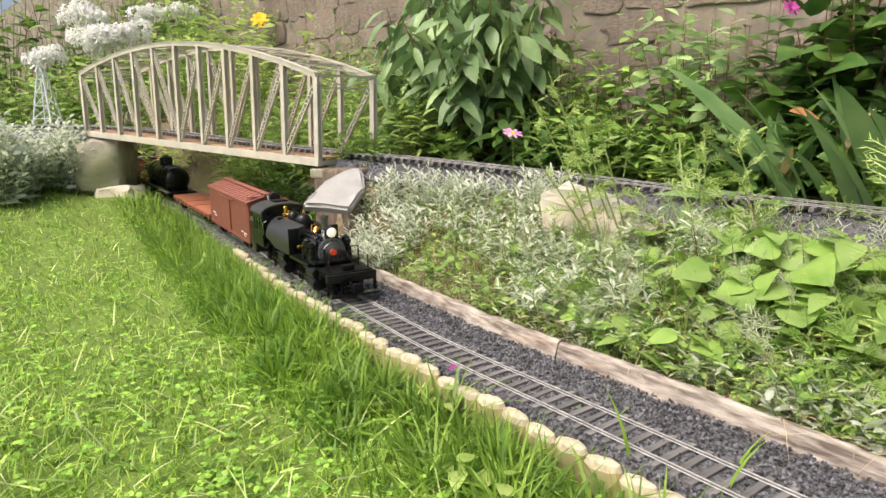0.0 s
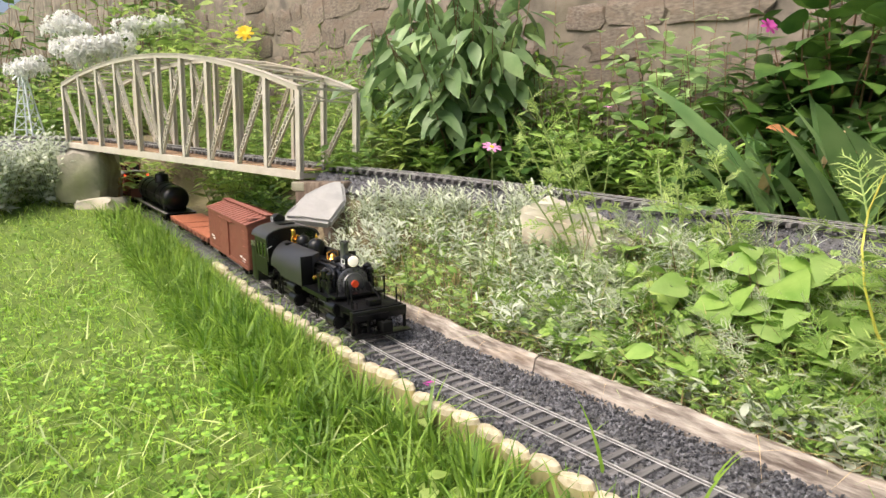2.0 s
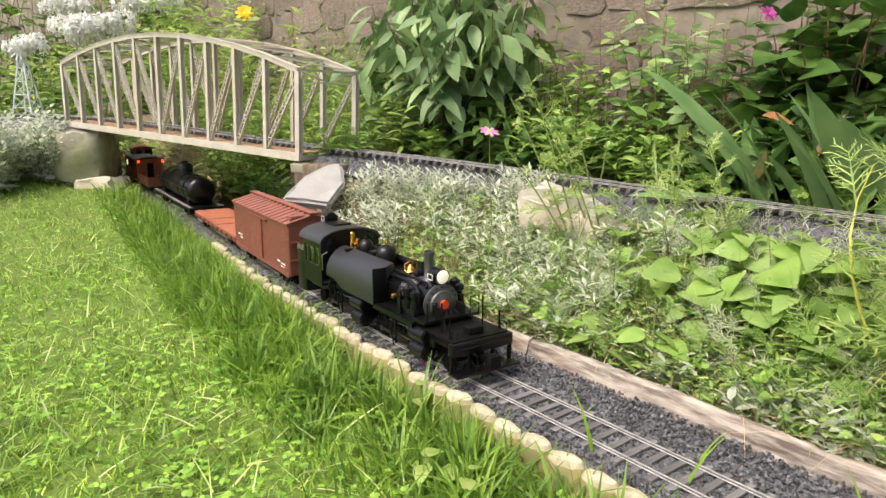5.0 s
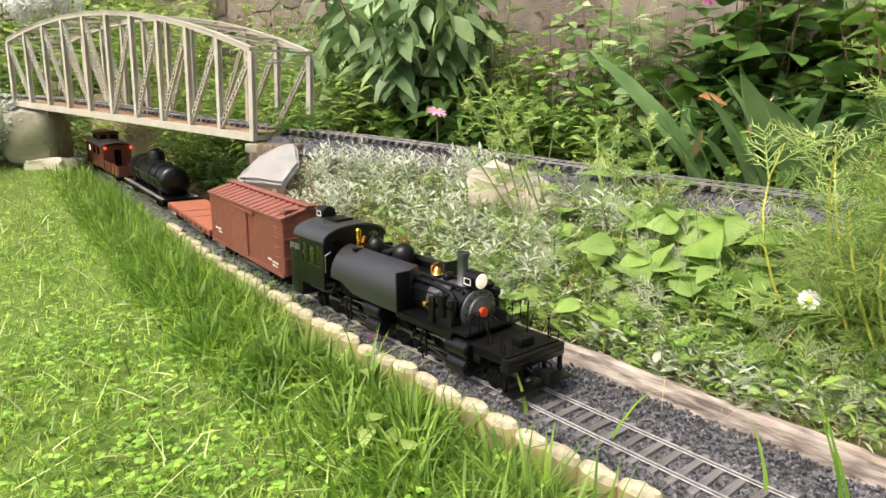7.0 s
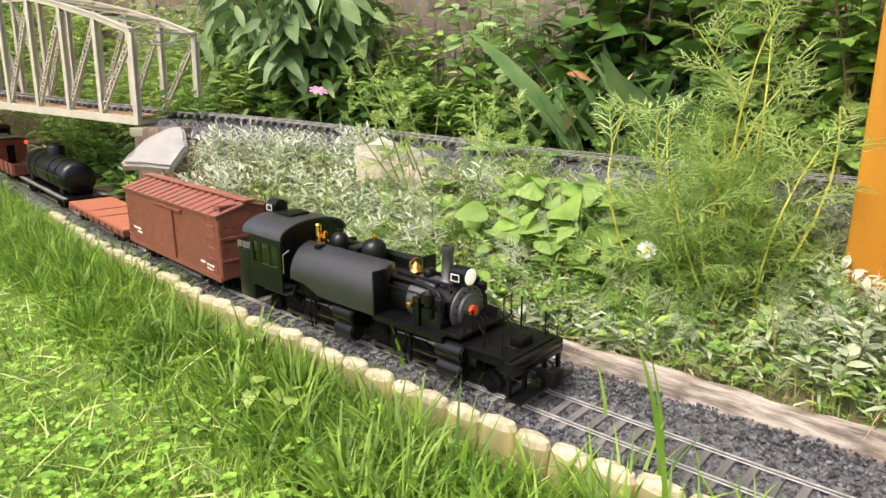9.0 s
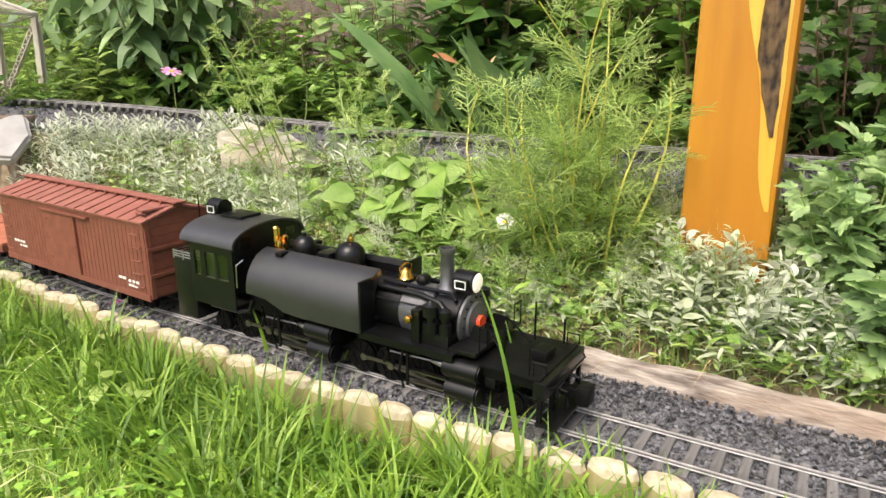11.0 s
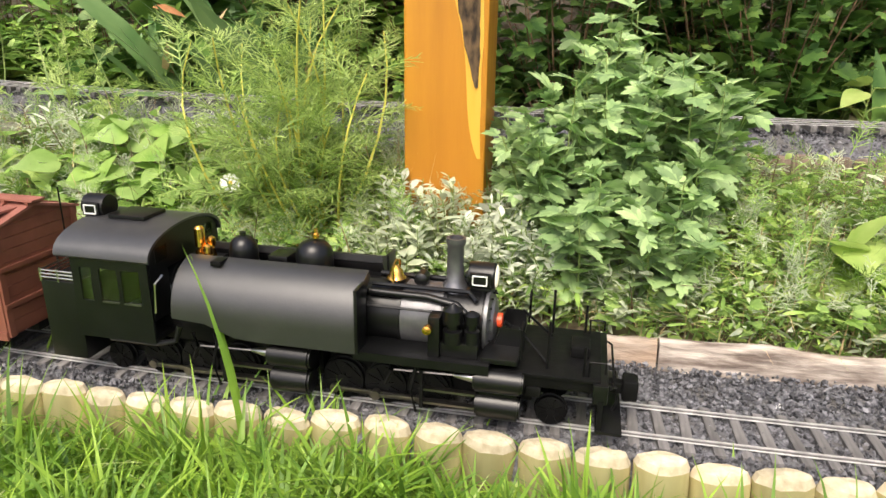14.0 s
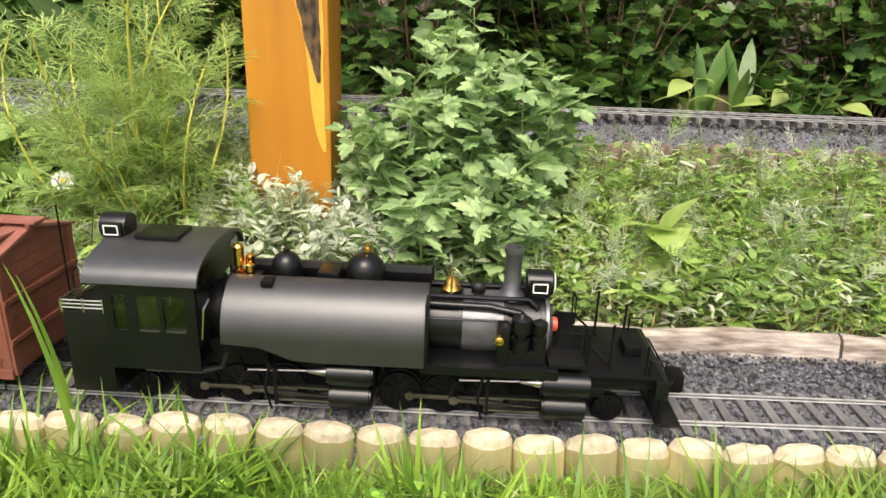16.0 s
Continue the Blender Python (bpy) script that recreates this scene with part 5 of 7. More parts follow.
def caboose(L=0.43):
    """An open low-sided body with a cabin and cupola at the back."""
    car = thing("caboose", "oxide-red model caboose with cupola and an open front section", "caboose")
    O = M["oxide"]
    part("floor", box(B(), -L / 2, L / 2, -0.05, 0.05, 0.038, 0.046, 0.0006), O, car)
    for side in (-1, 1):
        part("side_board", box(B(), 0.03, L / 2, side * 0.047, side * 0.0505, 0.046, 0.074, 0.0006), O, car)
        for k in range(5):
            x = 0.04 + k * (L / 2 - 0.05) / 4
            part("stake", box(B(), x - 0.003, x + 0.003, side * 0.0505, side * 0.0535, 0.038, 0.076, 0.0004), O, car)
    part("front_board", box(B(), L / 2 - 0.004, L / 2, -0.047, 0.047, 0.046, 0.074, 0.0006), O, car)
    bm = box(B(), -L / 2 + 0.03, 0.03, -0.0495, 0.0495, 0.046, 0.126, 0.0008)
    body = part("cabin", bm, O, car)
    for side in (-1, 1):
        for x in (-0.14, -0.085, -0.03):
            w = part("window", box(B(), x - 0.012, x + 0.012, side * 0.0495, side * 0.0512, 0.086, 0.112), M["black2"], body)
            part("pane", box(B(), x - 0.0095, x + 0.0095, side * 0.0512, side * 0.0516, 0.089, 0.109), M["glow_w"] if x < -0.1 else M["glass"], w)
    part("front_door", box(B(), 0.03, 0.0315, -0.012, 0.012, 0.048, 0.108, 0.0004), M["black2"], body)
    n = 13
    arc = [(0.056 * math.sin(a), 0.124 + 0.012 * math.cos(a)) for a in np.linspace(-1.5, 1.5, n)]
    part("roof", prism(B(), arc + [(y * 0.98, z - 0.003) for y, z in arc][::-1], "x", -L / 2 + 0.015, 0.042), M["cabgrey"], car, "dusty grey roof")
    cup = part("cupola", box(B(), -0.15, -0.075, -0.036, 0.036, 0.128, 0.158, 0.0008), O, car)
    for side in (-1, 1):
        part("cupola_window", box(B(), -0.135, -0.118, side * 0.036, side * 0.0375, 0.137, 0.152), M["black2"], cup)
        part("cupola_window", box(B(), -0.107, -0.09, side * 0.036, side * 0.0375, 0.137, 0.152), M["black2"], cup)
        part("cupola_front_window", box(B(), -0.075, -0.0735, side * 0.006, side * 0.028, 0.137, 0.152), M["black2"], cup)
        part("marker_lamp", lathe(B(), [(0.003, 0), (0.0042, 0.002), (0.0042, 0.008), (0.002, 0.01)], pose(0.043, side * 0.045, 0.112), 10), M["glow"], car, "red glowing marker lamp")
        part("marker_lamp", lathe(B(), [(0.003, 0), (0.0042, 0.002), (0.0042, 0.008), (0.002, 0.01)], pose(-L / 2 + 0.012, side * 0.05, 0.118), 10), M["glow"], car, "red glowing marker lamp")
    arc2 = [(0.042 * math.sin(a), 0.157 + 0.009 * math.cos(a)) for a in np.linspace(-1.5, 1.5, n)]
    part("cupola_roof", prism(B(), arc2 + [(y * 0.97, z - 0.0025) for y, z in arc2][::-1], "x", -0.156, -0.069), O, cup)
    for side in (-1, 1):
        part("platform_post", tube(B(), [(-L / 2 + 0.004, side * 0.045, 0.046), (-L / 2 + 0.004, side * 0.045, 0.122)], 0.0012, 6), M["black2"], car)
    part("stove_pipe", cyl(B(), (-0.03, 0.02, 0.13), (-0.03, 0.02, 0.16), 0.004, seg=10), M["black2"], car)
    underframe(car, L, O)
    return car


ENGINE = locomotive()
WAGONS = [(boxcar(), -0.272), (flatcar(), -0.727), (tankcar(), -1.215), (caboose(), -1.715)]


def motions():
    ts = [0.5 * k for k in range(33)]
    for ob, off in [(ENGINE, 0.25)] + WAGONS:
        # a thing rides on two points of the line, fore and aft of its middle
        rows = []
        for t in ts:
            s = LEAD0 + SPEED * t + off
            half = 0.15
            a, b = LOW.at(s - half), LOW.at(s + half)
            mid = (a + b) / 2
            d = b - a
            m = Matrix.Translation(Vector(mid)) @ Euler((0, -math.atan2(d[2], math.hypot(d[0], d[1])), math.atan2(d[1], d[0]))).to_matrix().to_4x4()
            rows.append((t, m @ pose(-off, 0, 0) if ob is ENGINE else m))
        walk(ob, rows)
    fine = [0.2 * k for k in range(81)]
    for ob, x, z, r in TURNING:
        walk(ob, [(t, pose(x, 0, z, 0, math.degrees(SPEED * t / r), 0)) for t in fine])
    for ob, x, y, z, throw, lead, kind in RODS:
        rows = []
        for t in [0.1 * k for k in range(161)]:
            a = -radians(math.degrees(SPEED * t / 0.0195) + lead)
            px, pz = throw * math.cos(a), throw * math.sin(a)
            tilt = 0 if kind == 0 else math.degrees(math.asin((pz + 0.004) / 0.078))
            rows.append((t, pose(x + px, y, z + pz, 0, tilt, 0)))
        walk(ob, rows)


# ---- plants ----
def outline_leaf(pts, fold=0.18, droop=0.25, seg=None):
    """A leaf from (length, half width) pairs along its rib: rib at y 0, both halves folded up, tip drooping."""
    V, F = [], []
    for x, w in pts:
        z = -droop * x * x
        V += [(x, 0, z), (x, w, z + fold * w), (x, -w, z + fold * w)]
    for k in range(len(pts) - 1):
        a, b = 3 * k, 3 * k + 3
        F += [(a, b, b + 1, a + 1), (a, a + 2, b + 2, b)]
    return np.array(V, float), F


LEAF = {
    "oval": outline_leaf([(0, 0.015), (0.15, 0.13), (0.4, 0.23), (0.65, 0.2), (0.85, 0.1), (1, 0.005)]),
    "lance": outline_leaf([(0, 0.02), (0.2, 0.09), (0.5, 0.12), (0.8, 0.07), (1, 0.004)], 0.25, 0.35),
    "thin": outline_leaf([(0, 0.03), (0.35, 0.07), (0.75, 0.055), (1, 0.004)], 0.2, 0.3),
    "heart": outline_leaf([(-0.08, 0.16), (0.05, 0.34), (0.25, 0.42), (0.5, 0.35), (0.75, 0.2), (0.9, 0.09), (1, 0.006)], 0.12, 0.3),
    "round": outline_leaf([(-0.05, 0.15), (0.1, 0.38), (0.35, 0.48), (0.62, 0.46), (0.85, 0.3), (1, 0.04)], 0.08, 0.18),
    "peony": outline_leaf([(0, 0.01), (0.2, 0.11), (0.45, 0.165), (0.7, 0.13), (0.88, 0.06), (1, 0.004)], 0.3, 0.5),
    "sword": outline_leaf([(0, 0.06), (0.2, 0.085), (0.5, 0.092), (0.75, 0.07), (0.9, 0.035), (1, 0.003)], 0.12, 0.25),
}


def lobed_leaf():
    """A leaf cut into rounded lobes."""
    lobes = [(0.0, 1.0, 0.24), (0.34, 0.84, 0.15), (-0.34, 0.84, 0.15), (0.82, 0.74, 0.2), (-0.82, 0.74, 0.2), (1.15, 0.58, 0.13), (-1.15, 0.58, 0.13), (1.75, 0.4, 0.17), (-1.75, 0.4, 0.17)]
    V, F = [], []
    for a, ln, w in lobes:
        n = len(V)
        c, s_ = math.cos(a), math.sin(a)
        o = 0.22
        for x, y in ((0, 0), (0.35 * ln, w * 0.55), (0.7 * ln, w * 0.62), (0.86 * ln, w * 0.38), (ln, w * 0.12), (ln, -w * 0.12), (0.86 * ln, -w * 0.38), (0.7 * ln, -w * 0.62), (0.35 * ln, -w * 0.55)):
            X, Y = o + x * c * 0.8 - y * s_, x * s_ * 0.8 + y * c
            V.append((X, Y, 0.2 * abs(Y) - 0.25 * X * X - 0.04 * abs(y)))
        F += [tuple(range(n, n + 9))]
    n = len(V)
    V += [(0, 0.012, 0), (0.26, 0.02, 0), (0.26, -0.02, 0), (0, -0.012, 0)]
    F.append((n, n + 3, n + 2, n + 1))
    return np.array(V, float), F


def feather_leaf(seed, stout=1.0):
    """A leaf cut into fine threads."""
    rs = np.random.RandomState(seed)
    V, F = [], []
    def thread(p, d, ln, w):
        n = len(V)
        q = np.array([-d[1], d[0], 0]) * w * stout
        e = p + d * ln
        mid = p + d * ln * 0.5 + np.array([0, 0, 0.03 * ln])
        V.extend([p + q, p - q, mid - q, mid + q, e])
        F.extend([(n, n + 1, n + 2, n + 3), (n + 3, n + 2, n + 4)])
    thread(np.zeros(3), np.array([1.0, 0, 0]), 1.0, 0.010)
    for k in range(6):
        x = 0.18 + k * 0.13
        for sgn in (-1, 1):
            a = sgn * rs.uniform(0.55, 0.95)
            d = np.array([math.cos(a), math.sin(a), rs.uniform(-0.25, 0.3)])
            ln = 0.46 * (1 - 0.45 * x) * rs.uniform(0.7, 1.1)
            p = np.array([x, 0, 0.02])
            thread(p, d, ln, 0.0078)
            for f in (0.35, 0.55, 0.75):
                b = a + rs.choice([-0.6, 0.6])
                thread(p + d * ln * f, np.array([math.cos(b), math.sin(b), rs.uniform(-0.3, 0.3)]), ln * 0.4, 0.0065)
    return np.array(V, float), F


LEAF["lobed"] = lobed_leaf()
for k in range(3):
    LEAF["feather%d" % k] = feather_leaf(k, 1.15)
for k in range(2):
    LEAF["fern%d" % k] = feather_leaf(11 + k, 2.6)
LEAF["petal"] = outline_leaf([(0, 0.05), (0.4, 0.17), (0.8, 0.2), (0.97, 0.12), (1, 0.03)], 0.1, 0.15)


def leaves(kinds, P, D, size, roll=None, up=None):
    """Arrays of many leaves: at P, growing along D, of the given sizes. Returns vertices, loops, counts."""
    n = len(P)
    D = D / np.linalg.norm(D, axis=1, keepdims=True)
    ref = np.tile(np.array([0, 0, 1.0]), (n, 1)) if up is None else up
    Yv = np.cross(ref, D)
    bad = np.linalg.norm(Yv, axis=1) < 1e-3
    Yv[bad] = (1, 0, 0)
    Yv /= np.linalg.norm(Yv, axis=1, keepdims=True)
    Zv = np.cross(D, Yv)
    a = rnd.normal(0, 0.45, n) if roll is None else roll
    c, s_ = np.cos(a)[:, None], np.sin(a)[:, None]
    Yr, Zr = Yv * c + Zv * s_, Zv * c - Yv * s_
    pick = rnd.randint(len(kinds), size=n)
    VV, LL, CC, base = [], [], [], 0
    for q, k in enumerate(kinds):
        sel = np.where(pick == q)[0]
        if not len(sel):
            continue
        tv, tf = LEAF[k]
        sz = size[sel][:, None, None]
        wid = rnd.uniform(0.85, 1.15, (len(sel), 1, 1))
        V = P[sel][:, None] + sz * (tv[None, :, 0:1] * D[sel][:, None] + wid * tv[None, :, 1:2] * Yr[sel][:, None] + tv[None, :, 2:3] * Zr[sel][:, None])
        flat = np.concatenate([np.array(f) for f in tf])
        cnt = np.array([len(f) for f in tf])
        LL.append((flat[None] + base + (np.arange(len(sel)) * len(tv))[:, None]).ravel())
        CC.append(np.tile(cnt, len(sel)))
        VV.append(V.reshape(-1, 3))
        base += len(sel) * len(tv)
    return np.vstack(VV), np.concatenate(LL), np.concatenate(CC)


def gz(x, y):
    return float(ground_height(np.array([x]), np.array([y]))[0])


def stem_mesh(paths, r, material, name="stems"):
    bm = B()
    for p in paths:
        pts = [Vector(v) for v in p]
        rings = []
        for i, v in enumerate(pts):
            d = (pts[min(i + 1, len(pts) - 1)] - pts[max(i - 1, 0)]).normalized()
            q = d.to_track_quat("Z", "Y")
            rr = r * (1 - 0.6 * i / (len(pts) - 1))
            rings.append([bm.verts.new(v + q @ Vector((rr * math.cos(k * 2.0944), rr * math.sin(k * 2.0944), 0))) for k in range(3)])
        for a, b in zip(rings, rings[1:]):
            for k in range(3):
                bm.faces.new((a[k], a[(k + 1) % 3], b[(k + 1) % 3], b[k]))
    me = bpy.data.meshes.new(name)
    bm.to_mesh(me)
    bm.free()
    me.materials.append(material)
    return me


def bush(name, label, category, x, y, height, radius, stems, per, kinds, size, leafmat, stemmat="stem", lean=(0, 0), start=0.15, upward=0.4, spread=1.0, r=0.0016, z=None, droop=0.0, wander=0.12, group="", flat=1.0, jitter=0.45):
    """A plant of several stems with leaves set along them."""
    z0 = gz(x, y) if z is None else z
    t = thing(name, label, category, pose(x, y, z0), group)
    paths, P, D, S = [], [], [], []
    for k in range(stems):
        a = k * 2.39996 + rnd.uniform(-0.4, 0.4)
        rad = radius * math.sqrt((k + 0.5) / stems) * rnd.uniform(0.8, 1.15)
        h = height * (1 - 0.45 * (rad / max(radius, 1e-6)) ** 2) * rnd.uniform(0.75, 1.08)
        tip = np.array([rad * math.cos(a) + lean[0], (rad * math.sin(a)) * flat + lean[1], h])
        foot = np.array([0.25 * rad * math.cos(a), 0.25 * rad * math.sin(a) * flat, -0.01])
        mid = foot + (tip - foot) * 0.5 + np.array([*rnd.normal(0, wander * radius, 2), 0.08 * h])
        path = [(1 - u) ** 2 * foot + 2 * u * (1 - u) * mid + u * u * tip - np.array([0, 0, droop * u ** 3]) for u in np.linspace(0, 1, 7)]
        paths.append(path)
        Q = np.array(path)
        for q in range(per):
            u = start + (1 - start) * (q + rnd.rand()) / per
            p = np.array([np.interp(u * 6, range(7), Q[:, c]) for c in range(3)])
            b = q * 2.4 + rnd.uniform(-0.5, 0.5)
            d = np.array([math.cos(b) * spread, math.sin(b) * spread, upward * (0.4 + u) + rnd.uniform(-jitter, jitter)])
            P.append(p)
            D.append(d)
            S.append(size * rnd.uniform(0.65, 1.2) * (1.1 - 0.35 * u))
    if r >= 0.0016:
        for p in paths:
            part("stem", stem_mesh([p], r, M[stemmat], "stem"), None, t)
    else:
        part("branchwork", stem_mesh(paths, r, M[stemmat], "branchwork"), None, t)
    V, L_, C_ = leaves(kinds, np.array(P), np.array(D), np.array(S))
    part("foliage", fast_mesh("foliage", V, L_, C_, M[leafmat]), None, t)
    return t


def blade_mesh(name, P, yaw, length, width, bend, material, segs=3):
    n = len(P)
    u = np.linspace(0, 1, segs + 1)
    dirx, diry = np.cos(yaw), np.sin(yaw)
    V = np.zeros((n, 2 * segs + 1, 3))
    for k, t in enumerate(u):
        out = bend * t * t * length
        up = length * (t - 0.45 * np.minimum(bend, 1.4) * t ** 3 * 0.8)
        c = P + np.stack([dirx * out, diry * out, up], 1)
        wv = (width * (1 - t ** 1.6) * 0.5)[:, None] * np.stack([-diry, dirx, np.zeros(n)], 1)
        if k < segs:
            V[:, 2 * k], V[:, 2 * k + 1] = c - wv, c + wv
        else:
            V[:, 2 * k] = c
    F, C_ = [], []
    for k in range(segs - 1):
        F += [2 * k, 2 * k + 1, 2 * k + 3, 2 * k + 2]
        C_.append(4)
    F += [2 * segs - 2, 2 * segs - 1, 2 * segs]
    C_.append(3)
    loops = (np.array(F)[None] + (np.arange(n) * (2 * segs + 1))[:, None]).ravel()
    return fast_mesh(name, V.reshape(-1, 3), loops, np.tile(C_, n), material)


def grass(name, label, X, Y, lo, hi, width, bend, material, segs=3, sink=0.004):
    n = len(X)
    P = np.stack([X, Y, ground_height(X, Y) - sink], 1)
    me = blade_mesh(name, P, rnd.uniform(0, 6.283, n), rnd.uniform(lo, hi, n), rnd.uniform(width * 0.6, width * 1.3, n), rnd.uniform(0.05, bend, n), material, segs)
    return tagged(new(name, me), label, "grass", kind="stuff")


def lawn_points(n, r0, r1, power=1.0, w0=-9.0, w1=-0.088):
    """Points of the lawn, thinning out with the distance from its middle edge."""
    X, Y = [], []
    while sum(map(len, X)) < n:
        r = r0 + (r1 - r0) * rnd.rand(n) ** power
        a = rnd.uniform(-1.6, 3.4, n)
        x, y = 0.3 + r * np.cos(a), 0.0 + r * np.sin(a)
        _, w, _ = LOW.near(x, y)
        ok = (w < w1) & (w > w0)
        X.append(x[ok])
        Y.append(y[ok])
    return np.concatenate(X)[:n], np.concatenate(Y)[:n]


def patch(X, Y, seed):
    """A slow wandering value between 0 and 1 over the lawn."""
    f = np.sin(X * 7.3 + seed + 1.7 * np.sin(Y * 5.1 + seed)) + np.sin(Y * 9.2 - 1.1 * seed + 1.3 * np.sin(X * 11.0)) + 0.7 * np.sin(X * 23 + Y * 19 + seed) + 0.5 * np.sin(X * 41 - Y * 37)
    return np.clip(0.5 + f / 5.0, 0, 1)


def leaning_grass(name, label, X, Y, length, tilt, width, curl, material, yaw=None, segs=3, sink=0.003):
    """Blades that start off at a tilt and curl over towards the ground."""
    n = len(X)
    P = np.stack([X, Y, ground_height(X, Y) - sink], 1)
    yaw = rnd.uniform(0, 6.283, n) if yaw is None else yaw
    hx, hy = np.cos(yaw), np.sin(yaw)
    V = np.zeros((n, 2 * segs + 1, 3))
    c = P.copy()
    ang = tilt.copy()
    side = np.stack([-hy, hx, rnd.uniform(-0.5, 0.5, n)], 1)
    for k in range(segs + 1):
        if k:
            st = (length / segs)[:, None]
            c = c + st * np.stack([hx * np.sin(ang), hy * np.sin(ang), np.cos(ang)], 1)
            ang = np.minimum(ang + curl / segs, 1.75)
        wv = (width * (1 - (k / segs) ** 1.7) * 0.5)[:, None] * side
        if k < segs:
            V[:, 2 * k], V[:, 2 * k + 1] = c - wv, c + wv
        else:
            V[:, 2 * k] = c
    F, C_ = [], []
    for k in range(segs - 1):
        F += [2 * k, 2 * k + 1, 2 * k + 3, 2 * k + 2]
        C_.append(4)
    F += [2 * segs - 2, 2 * segs - 1, 2 * segs]
    C_.append(3)
    loops = (np.array(F)[None] + (np.arange(n) * (2 * segs + 1))[:, None]).ravel()
    me = fast_mesh(name, V.reshape(-1, 3), loops, np.tile(C_, n), material)
    return tagged(new(name, me), label, "grass", kind="stuff")


X, Y = lawn_points(190000, 0.2, 4.6, 1.05)
n = len(X)
leaning_grass("lawn_grass", "bright green uneven mown lawn grass", X, Y, rnd.uniform(0.014, 0.036, n) * (0.6 + 0.9 * patch(X, Y, 1.0)), rnd.uniform(0.1, 1.25, n), rnd.uniform(0.0015, 0.0033, n), rnd.uniform(0.1, 1.3, n), M["lawn"])
X, Y = lawn_points(34000, 0.2, 4.6, 0.95)
keep = rnd.rand(len(X)) < 0.35 + 0.9 * patch(X, Y, 4.0)
X, Y = X[keep], Y[keep]
n = len(X)
leaning_grass("lawn_grass", "longer lawn blades lying flat over the mown grass", X, Y, rnd.uniform(0.03, 0.075, n), rnd.uniform(0.5, 1.35, n), rnd.uniform(0.002, 0.0038, n), rnd.uniform(0.2, 1.2, n), M["tuft"], segs=4)
X, Y = lawn_points(7000, 0.2, 4.0, 0.95)
n = len(X)
leaning_grass("lawn_grass", "pale dry blades strewn over the lawn", X, Y, rnd.uniform(0.03, 0.08, n), rnd.uniform(0.9, 1.45, n), rnd.uniform(0.002, 0.0034, n), rnd.uniform(0.0, 0.5, n), M["lawn_pale"], segs=4, sink=-0.012)


def edge_points(n, s0, s1, w0, w1, power=1.6):
    s = rnd.uniform(s0, s1, n)
    w = w1 + (w0 - w1) * rnd.rand(n) ** power
    P = np.array([tuple(LOW.side(a, b))[:2] for a, b in zip(s, w)])
    return P[:, 0], P[:, 1]


X, Y = edge_points(11000, -2.2, 1.1, -0.26, -0.09, 1.7)
grass("tall_grass", "taller lush grass growing against the log edging", X, Y, 0.02, 0.06, 0.0036, 1.9, M["tuft"], 4)
X, Y = edge_points(2200, -2.3, -0.84, -0.18, -0.092, 1.0)
grass("tall_grass", "rank grass hanging over the far edging logs", X, Y, 0.06, 0.12, 0.0042, 1.5, M["tuft"], 5)
X, Y = edge_points(2000, -2.6, -0.72, -0.25, -0.11, 1.6)
grass("tall_grass", "tall dense grass hiding the foot of the edging", X, Y, 0.04, 0.11, 0.0042, 1.9, M["tuft"], 5)
# tussocks of long grass whose blades fan out
TX, TY, TL, TT, TYAW = [], [], [], [], []
for k in range(230):
    a, b = (rnd.uniform(-2.1, 1.05) if k < 150 else rnd.uniform(-0.85, 0.95)), -0.092 - 0.15 * rnd.rand() ** 1.3
    big = rnd.uniform(0.055, 0.105) if a < 0.1 else rnd.uniform(0.045, 0.085)
    v = LOW.side(a, b)
    m_ = rnd.randint(22, 52)
    yw = rnd.uniform(0, 6.283, m_)
    rr = 0.02 * rnd.rand(m_)
    TX.append(v.x + rr * np.cos(yw))
    TY.append(v.y + rr * np.sin(yw))
    TL.append(big * rnd.uniform(0.55, 1.3, m_))
    TT.append(rnd.uniform(0.05, 0.75, m_))
    TYAW.append(yw + rnd.normal(0, 0.3, m_))
TX, TY, TL, TT, TYAW = map(np.concatenate, (TX, TY, TL, TT, TYAW))
leaning_grass("tall_grass", "tussocks of long arching grass along the edging", TX, TY, TL, TT, rnd.uniform(0.0032, 0.0062, len(TX)), rnd.uniform(0.3, 1.7, len(TX)), M["tuft"], TYAW, 6)
X, Y = edge_points(500, -0.6, 0.95, -0.30, -0.12)
grass("tall_grass", "long loose grass blades leaning over the log edging", X, Y, 0.06, 0.11, 0.0045, 1.2, M["tuft"], 5)

# clover and other small leaves in the lawn
X, Y = lawn_points(30000, 0.25, 2.8, 1.1)
keep = rnd.rand(len(X)) < (1.5 * patch(X, Y, 2.2) ** 2 + 0.1) * (0.25 + 0.75 * smooth01(-0.12, -0.3, LOW.near(X, Y)[1]))
X, Y = X[keep], Y[keep]
n = len(X)
P = np.repeat(np.stack([X, Y, ground_height(X, Y) + rnd.uniform(0.012, 0.034, n)], 1), 3, 0)
a = np.repeat(rnd.uniform(0, 6.28, n), 3) + np.tile([0, 2.094, 4.189], n)
V, L_, C_ = leaves(["round"], P, np.stack([np.cos(a), np.sin(a), np.full(3 * n, 0.15)], 1), np.repeat(rnd.uniform(0.0035, 0.008, n), 3), rnd.normal(0, 0.35, 3 * n))
tagged(new("clover", fast_mesh("clover", V, L_, C_, M["clover"])), "small round clover leaves scattered in the lawn", "clover", kind="stuff")


